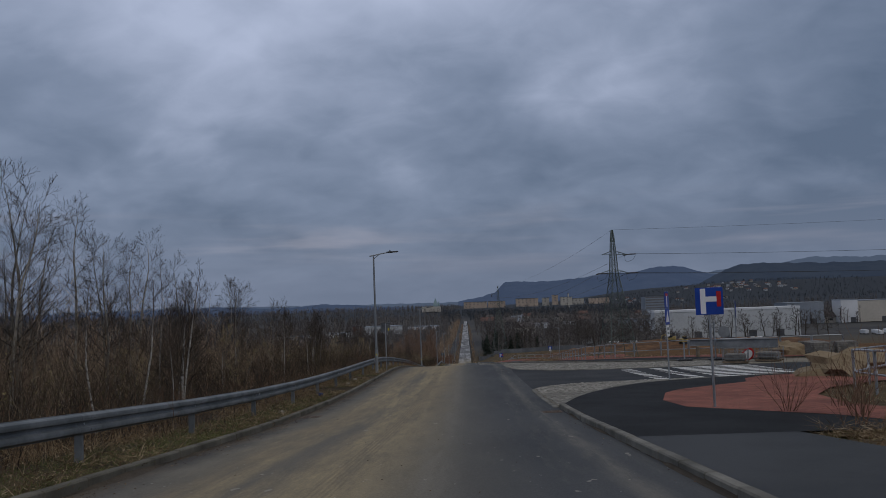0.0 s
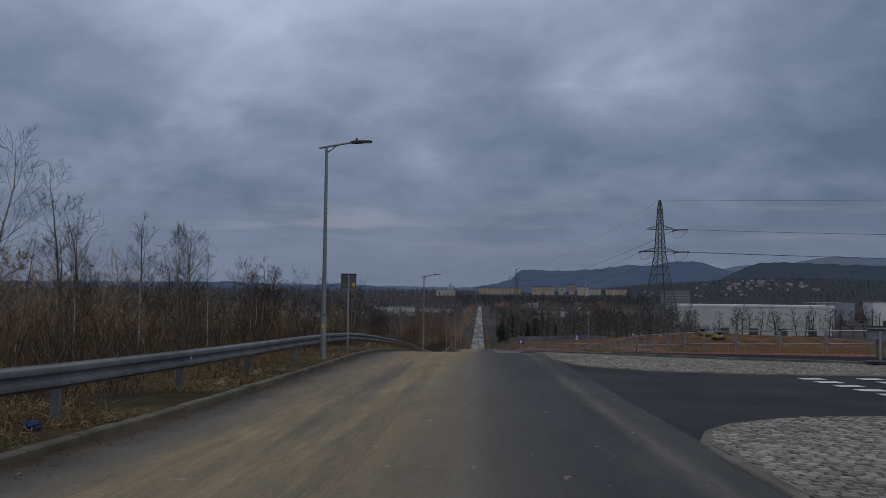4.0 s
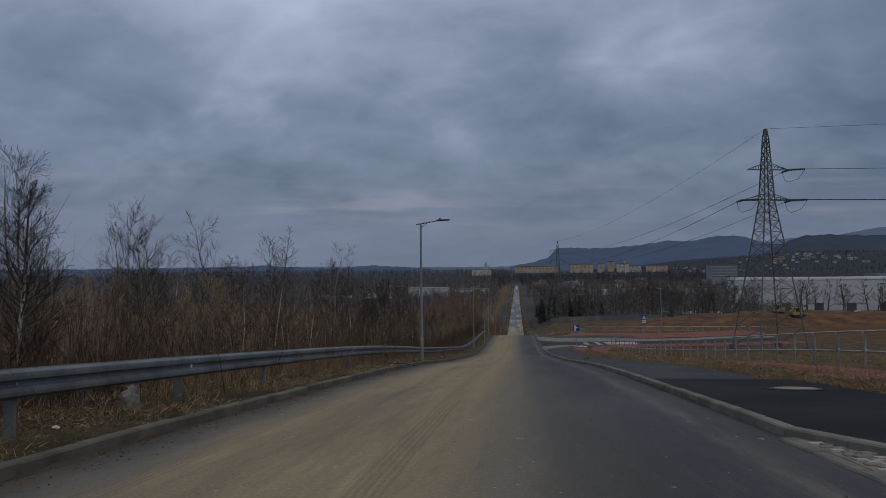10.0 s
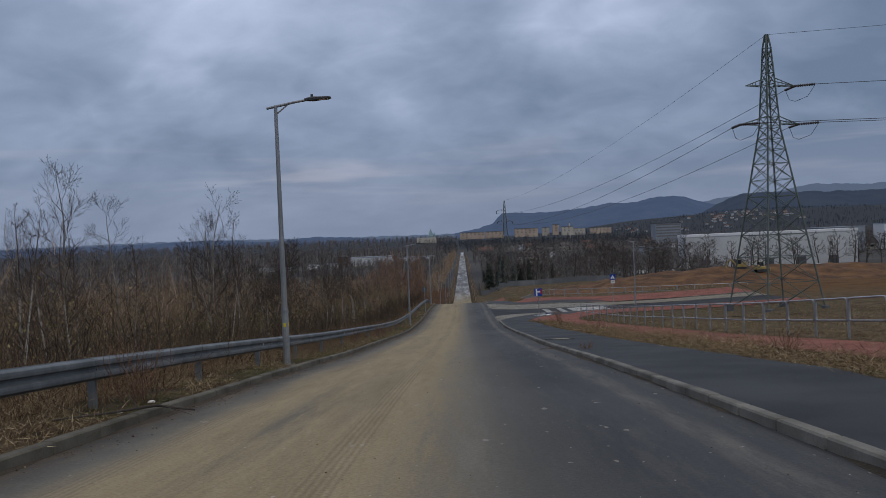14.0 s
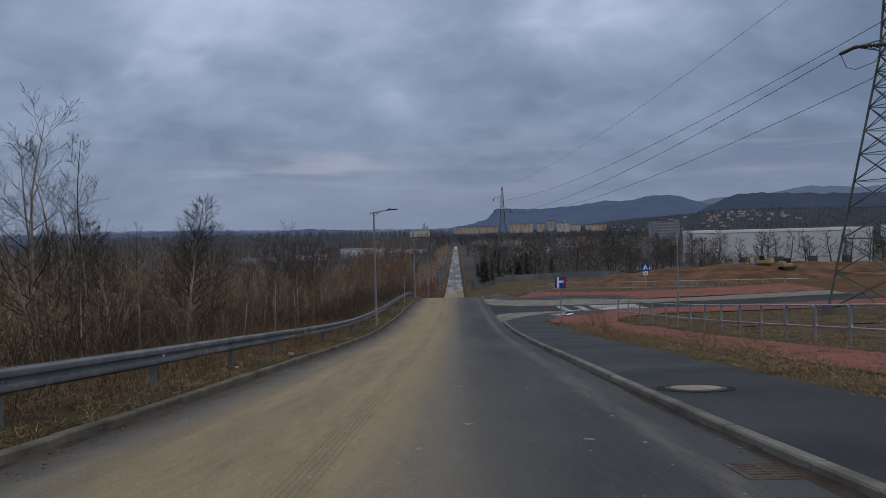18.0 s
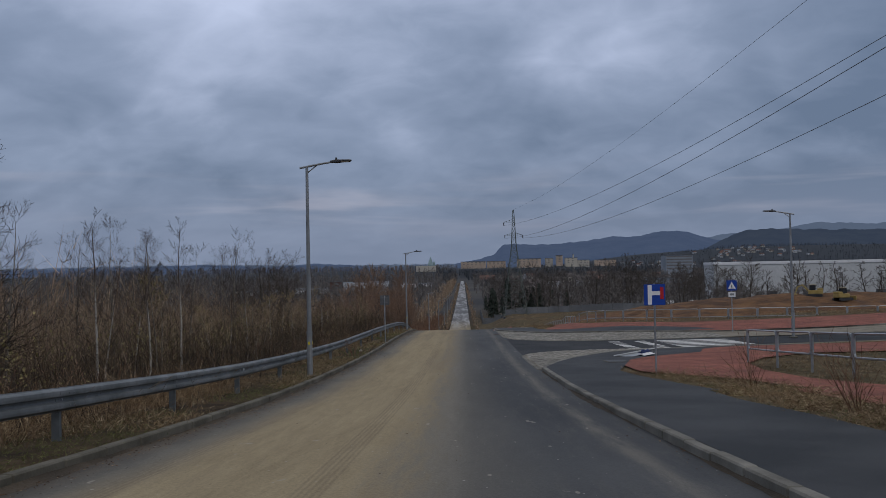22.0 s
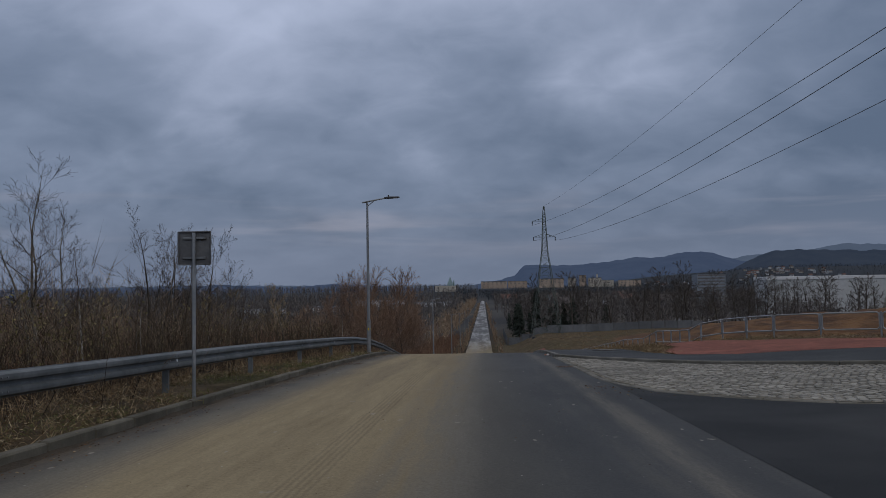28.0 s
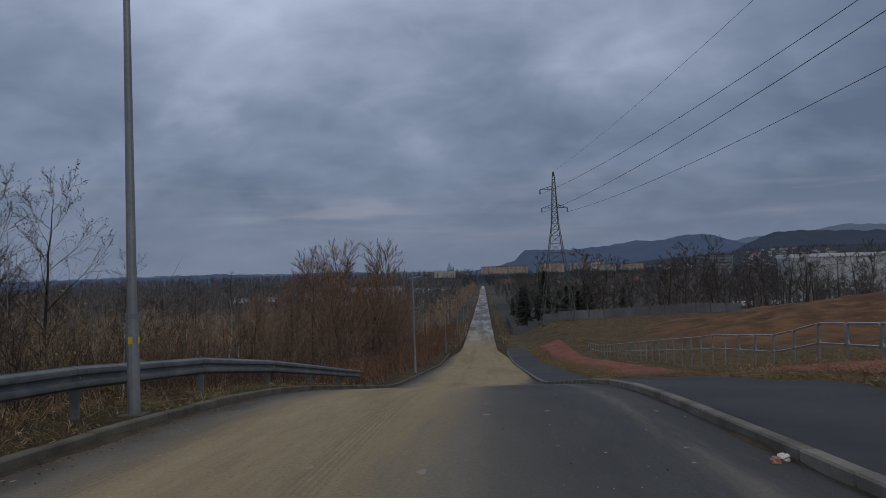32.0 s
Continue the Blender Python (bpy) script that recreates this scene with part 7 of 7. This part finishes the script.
fallen = holder("road_sign", pose(14.75, 31.5, surface_z(14.75, 31.5) + 0.40, 18, 0, 15), "red and white round sign leaning between the crates", "road sign")
part("plate", tube_bm([(0, 0, 0), (0, 0.014, 0)], 0.36, 28), "sign_red", fallen)
part("white_disc", tube_bm([(0, -0.004, 0), (0, 0.0, 0)], 0.26, 28), "sign_white", fallen)

side = holder("road_sign", pose(15.15, 34.4, surface_z(15.15, 34.4) + 0.06, 0, 0, 74), "tall sign turned edge-on with a white plate below", "road sign")
sign_post(side, 3.25)
pd = plate(side, 0.62, 0.95, 2.72, -0.045, "sign_blue")
slab("dark_bar", pd, 0, 2.72, 0.4, 0.7, -0.0535, "dark_housing")
pe = plate(side, 0.5, 0.3, 1.95, -0.045, "sign_white")
slab("dark_bar", pe, 0, 1.95, 0.3, 0.08, -0.0535, "galvanised_dull")


def paver_pallet(x, y, turn, label):
    p = holder("paver_pallet", pose(x, y, surface_z(x, y) + 0.06, 0, 0, turn), label, "pallet", "pallets of paving blocks")
    for k in range(3):
        part("skid", box_bm((1.2, 0.1, 0.1), (0, -0.4 + 0.4 * k, 0.05), 0.01), "timber", p)
    for k in range(5):
        part("deck_board", box_bm((0.16, 1.0, 0.025), (-0.5 + 0.25 * k, 0, 0.113)), "timber", p)
    for k in range(7):
        part("block_layer", box_bm((1.1, 0.95, 0.085), (0.01 * (k % 2), 0, 0.172 + 0.095 * k), 0.012), "rubble_grey", p)
    return p


for k, (x, y, turn) in enumerate(((19.2, 33.4, 8), (20.7, 33.7, -4), (19.9, 36.0, 12))):
    paver_pallet(x, y, turn, "grey paving blocks stacked on a wooden pallet")

# a post whose plates face the side road, seen edge-on
edge = holder("road_sign", pose(7.75, 19.5, surface_z(7.75, 19.5) + 0.07, 0, 0, 62), "twisted blue signs and a white plate on one post", "road sign")
sign_post(edge, 3.35)
pa = plate(edge, 0.60, 0.60, 3.0, -0.045, "sign_blue")
slab("white_bar", pa, 0, 2.94, 0.12, 0.42, -0.0535, "sign_white")
slab("red_bar", pa, 0, 3.19, 0.34, 0.10, -0.0535, "sign_red")
pb = plate(edge, 0.60, 0.60, 2.38, -0.045, "sign_blue")
bm = bmesh.new()
bm.faces.new([bm.verts.new(v) for v in ((-0.24, -0.0535, 2.17), (0.24, -0.0535, 2.17), (0, -0.0535, 2.62))])
part("white_triangle", bm, "sign_white", pb)
pc = plate(edge, 0.42, 0.42, 1.84, -0.045, "sign_white")
slab("dark_bar", pc, 0, 1.92, 0.26, 0.10, -0.0535, "galvanised_dull")
slab("dark_bar", pc, 0, 1.76, 0.26, 0.07, -0.0535, "galvanised_dull")


def manhole(x, y, size, label, round_lid=False):
    m = holder("manhole_cover", pose(x, y, surface_z(x, y) + 0.112), label, "manhole cover")
    slope = math.atan2(surface_z(x, y + 0.5) - surface_z(x, y - 0.5), 1.0)
    m.matrix_world = m.matrix_world @ Matrix.Rotation(slope, 4, "X")
    if round_lid:
        part("ring", tube_bm([(0, 0, -0.05), (0, 0, 0.008)], size * 0.62, 24), "kerb_concrete", m)
        part("lid", tube_bm([(0, 0, -0.04), (0, 0, 0.014)], size * 0.5, 24), "lid_concrete", m, "pale cream concrete lid")
        part("damp_rim", tube_bm([(0, 0, -0.04), (0, 0, 0.002)], size * 0.80, 24), "fresh_asphalt", m, "dark patched asphalt round the lid")
    else:
        part("ring", box_bm((size, size * 1.5, 0.05), (0, 0, -0.015), 0.006), "kerb_concrete", m)
        part("lid", box_bm((size * 0.86, size * 1.36, 0.05), (0, 0, -0.008), 0.006), "wall_concrete", m)
    return m


manhole(5.4, 124.3, 0.75, "pale rectangular concrete manhole cover in the footway")
manhole(4.7, 52.9, 0.7, "round concrete manhole cover in the footway", True)
manhole(3.36, 86.5, 0.7, "round concrete manhole cover in the footway", True)
manhole(4.9, 161.0, 0.7, "round concrete manhole cover in the footway", True)


def gully(x, y, label):
    g = holder("gully_grate", pose(x, y, float(road_z(y)) - 0.010, math.degrees(math.atan2(float(road_z(y + 0.5) - road_z(y - 0.5)), 1.0))), label, "drain grate", "road gullies")
    # thin dark plate, its colour stands for the shade between the bars
    part("pit", box_bm((0.40, 0.58, 0.02), (0, 0, -0.012), 0.002), "dark_housing", g, "dark plate for the shaded hollow under the grate")
    for sx in (-1, 1):
        part("frame", box_bm((0.05, 0.66, 0.035), (sx * 0.215, 0, 0.0), 0.004), "gully_iron", g)
        part("frame", box_bm((0.38, 0.05, 0.035), (0, sx * 0.305, 0.0), 0.004), "gully_iron", g)
    for k in range(5):
        part("bar", box_bm((0.38, 0.052, 0.03), (0, -0.21 + 0.105 * k, 0.002), 0.004), "gully_iron", g)
    part("bar", box_bm((0.045, 0.56, 0.028), (0, 0, 0.004), 0.004), "gully_iron", g)
    return g


for x, y in ((2.28, 8.8), (2.33, 81.1), (2.30, 150.7), (-3.80, 9.7), (-3.79, 153.9)):
    gully(x, y, "rusty iron gully grate at the kerb")


def crumpled(name, x, y, z, size, seed, material, label, category, flat=0.5):
    rg_ = random.Random(seed)
    bm = bmesh.new()
    bmesh.ops.create_icosphere(bm, subdivisions=3, radius=1.0)
    for v in bm.verts:
        n = noise.noise(v.co * 1.7 + Vector((seed, 0, 0))) * 0.5 + noise.noise(v.co * 4.0 + Vector((0, seed, 0))) * 0.25
        v.co = Vector((v.co.x * size[0], v.co.y * size[1], max(v.co.z, -flat) * size[2])) * (1 + n)
    me = bpy.data.meshes.new(name)
    bm.to_mesh(me)
    bm.free()
    me.materials.append(MATS[material])
    ob = new(name, me)
    ob.location = (x, y, z + size[2] * flat * 0.8)
    ob.rotation_euler = (0, 0, rg_.uniform(0, 6))
    return tagged(ob, label, category)


litter = crumpled("plastic_bag", 2.50, 159.2, float(road_z(159.2)), (0.075, 0.05, 0.038), 3, "litter_white", "crumpled pinkish-white plastic bag in the gutter", "litter")
crumpled("plastic_bag", 2.40, 159.1, float(road_z(159.1)), (0.06, 0.04, 0.035), 8, "litter_pink", "torn brownish scrap beside the bag", "litter")
crumpled("blue_tarpaulin", 7.1, 127.5, surface_z(7.1, 127.5) + 0.1, (0.27, 0.22, 0.17), 5, "tarp_blue", "crumpled dark blue tarpaulin on the footway", "tarpaulin")
sheet = holder("fallen_sign", pose(6.5, 127.2, surface_z(6.5, 127.2) + 0.14, 4, -7, 20), "fallen grey sign plate lying on the footway", "road sign")
part("plate", box_bm((0.75, 0.6, 0.012), (0, 0, 0.02), 0.004), "galvanised", sheet)
part("plate", box_bm((0.5, 0.42, 0.012), (0.55, -0.25, 0.0), 0.004), "sign_white", sheet)
part("post", tube_bm([(-0.6, 0.25, 0.03), (1.5, -0.1, 0.1)], 0.03, 8), "galvanised", sheet)
crumpled("boulder", -5.46, 48.6, float(road_z(48.6)) + 0.08, (0.13, 0.10, 0.19), 19, "boulder_stone", "pale pointed stone standing in the grass", "stone", 0.8)
for x, y in ((-5.06, 46.1), (-4.45, 65.25), (-4.5, 66.4), (-4.9, 92.5)):
    crumpled("plastic_bag", x, y, float(road_z(y)) + 0.12, (0.045, 0.035, 0.02), int(y), "litter_white", "scrap of white plastic in the verge grass", "litter")
fallen = holder("fallen_branch", pose(-4.1, 65.2, float(road_z(65.2)) + 0.13), "dark broken branch lying across the kerb", "branch")
part("stem", tube_bm([(-0.75, -0.8, 0.10), (-0.3, -0.3, 0.06), (0.05, 0.2, 0.03), (0.42, 0.5, -0.10)], [0.008, 0.014, 0.017, 0.012], 6), "bark_dark", fallen)
for k, (a, b) in enumerate((((-0.5, -0.5, 0.08), (-0.95, -0.35, 0.2)), ((-0.1, 0.0, 0.05), (-0.4, 0.4, 0.16)), ((0.1, 0.25, 0.02), (0.5, 0.15, -0.09)))):
    part("twig", tube_bm([a, b], [0.008, 0.003], 5), "bark_dark", fallen)
crumpled("blue_wrapper", -4.95, 17.6, float(road_z(17.6)) + 0.1, (0.12, 0.09, 0.06), 13, "tarp_blue", "crushed blue wrapper in the grass", "litter")
crumpled("boulder", -5.05, 27.2, float(road_z(27.2)) + 0.05, (0.10, 0.11, 0.08), 17, "boulder_stone", "pale angular stone in the dry grass", "stone")
for k, (x, y) in enumerate(((-4.75, 10.5), (-4.9, 24.0), (-4.7, 60.0), (-4.85, 98.0), (-4.8, 134.0), (5.95, 61.0), (6.1, 84.0), (5.9, 100.0))):
    crumpled("boulder", x, y, surface_z(x, y) + 0.06, (0.08, 0.1, 0.06), 30 + k, "boulder_stone", "small pale stone on the verge", "stone")
crumpled("earth_pile", 14.2, 18.6, surface_z(14.2, 18.6), (2.0, 1.6, 0.75), 43, "sand_pale", "broad heap of sandy soil behind the railing", "sand heap", 0.35)
crumpled("earth_pile", 18.4, 36.4, surface_z(18.4, 36.4), (1.3, 1.1, 0.75), 41, "sand_pale", "heap of pale sand beside the crates", "sand heap", 0.35)


def shrub(x, y, height, seed, label, leaves=0):
    rg_ = random.Random(seed)
    tw = Twigs()
    for k in range(9):
        d = Vector((rg_.gauss(0, 0.4), rg_.gauss(0, 0.4), 1)).normalized()
        grow(rg_, tw, tw, Vector((rg_.gauss(0, 0.08), rg_.gauss(0, 0.08), -0.1)), d, height * rg_.uniform(0.6, 1.0), 0.010, 1, 0.7, 0.5, 5, 0.0035)
    ob = new("shrub", tw.mesh("shrub", "twig_red"))
    ob.location = (x, y, surface_z(x, y) + 0.07 if x > -6 else float(land_z(x, y)))
    return tagged(ob, label, "shrub", "leafless shrubs on the verges")


for k, (x, y, h) in enumerate(((-4.75, 99.5, 0.95), (-4.95, 99.9, 0.9), (-4.85, 66.6, 0.95), (-5.0, 67.3, 1.0), (-5.0, 90.6, 0.7), (-4.8, 58.5, 0.8), (-4.9, 56.0, 0.7), (6.6, 5.2, 1.3), (7.2, 3.4, 1.6), (8.0, 6.0, 1.2), (6.4, 1.8, 1.0), (6.3, 96.0, 1.1), (6.0, 108.0, 1.2), (6.4, 113.5, 1.3), (3.0, 77.5, 0.35), (6.2, 72.0, 0.8), (-4.7, 131.0, 0.8), (-5.9, 152.0, 1.3), (-6.0, 168.0, 1.4), (-6.2, 40.0, 1.3), (9.9, 2.0, 1.5), (10.6, 7.5, 1.4), (11.5, 8.5, 1.4))):
    shrub(x, y, h, 300 + k, "spindly leafless shrub with reddish shoots")


# ---- cobbled aprons at the junctions ----
def cobble_piece(rg_):
    w, l, h = rg_.uniform(0.115, 0.15), rg_.uniform(0.10, 0.135), 0.05
    j = lambda: rg_.uniform(-0.012, 0.012)
    top = [(-w / 2 + 0.012 + j(), -l / 2 + 0.012 + j(), h), (w / 2 - 0.012 + j(), -l / 2 + 0.012 + j(), h), (w / 2 - 0.012 + j(), l / 2 - 0.012 + j(), h + j() * 0.4), (-w / 2 + 0.012 + j(), l / 2 - 0.012 + j(), h)]
    low = [(-w / 2, -l / 2, 0), (w / 2, -l / 2, 0), (w / 2, l / 2, 0), (-w / 2, l / 2, 0)]
    return top + low, [(0, 1, 2, 3), (4, 5, 1, 0), (5, 6, 2, 1), (6, 7, 3, 2), (7, 4, 0, 3)]


rgc = random.Random(77)
COBBLES = []
for k in range(8):
    v, f = cobble_piece(rgc)
    me = bpy.data.meshes.new("cobble")
    me.from_pydata(v, [], f)
    me.materials.append(MATS["cobble_stone"])
    COBBLES.append(me)


def cobbles(a, lane, kerb, s0, s1, near_span, label):
    """Sets cobbles between the lane edge and the kerb; the nearest stretch stone by stone, the rest joined."""
    apron = tagged(new("cobbled_apron"), label, "pavement", kind="structure")
    verts, faces, single = [], [], 0
    for r, s_ in enumerate(np.arange(s0, s1, 0.125)):
        x = lane(s_) + 0.10 + (0.06 if r % 2 else 0.0)
        stop = min(kerb(s_) - 0.03, 14.5)
        while x < stop:
            px_, py_ = x + rgc.uniform(-0.012, 0.012), a + s_ + rgc.uniform(-0.012, 0.012) + 0.03 * math.sin(x * 3)
            fall = (surface_z(px_, py_ + 0.3) - surface_z(px_, py_ - 0.3)) / 0.6
            z = surface_z(px_, py_) - 0.012 + rgc.uniform(-0.005, 0.006)
            if near_span[0] < s_ < near_span[1] and x < 4.2 and single < 220:
                ob = new("cobble", rgc.choice(COBBLES))
                ob.matrix_world = pose(px_, py_, z, math.degrees(math.atan(fall)), 0, rgc.uniform(-8, 8))
                ob.parent = apron
                single += 1
            else:
                n = len(verts)
                v, f = cobble_piece(rgc)
                verts += [(px_ + p[0], py_ + p[1], z + p[2] + fall * p[1]) for p in v]
                faces += [tuple(n + i for i in q) for q in f]
            x += 0.148 + rgc.uniform(0, 0.012)
    rest = tagged(mesh_object("cobbles", verts, faces, "cobble_field"), "pale grey cobbles set in sand", kind="stuff")
    rest.parent = apron
    return apron


for a, c in zip(JUNCTIONS, FAR_SIDE):
    cobbles(a, lane_near, kerb_near, 0.6, 11.2, (1.0, 7.0), "pale grey cobbled apron inside the near corner")
    cobbles(c, lane_far, kerb_far, 20.9, 37.0, (27.0, 36.0), "pale grey cobbled apron inside the far corner")
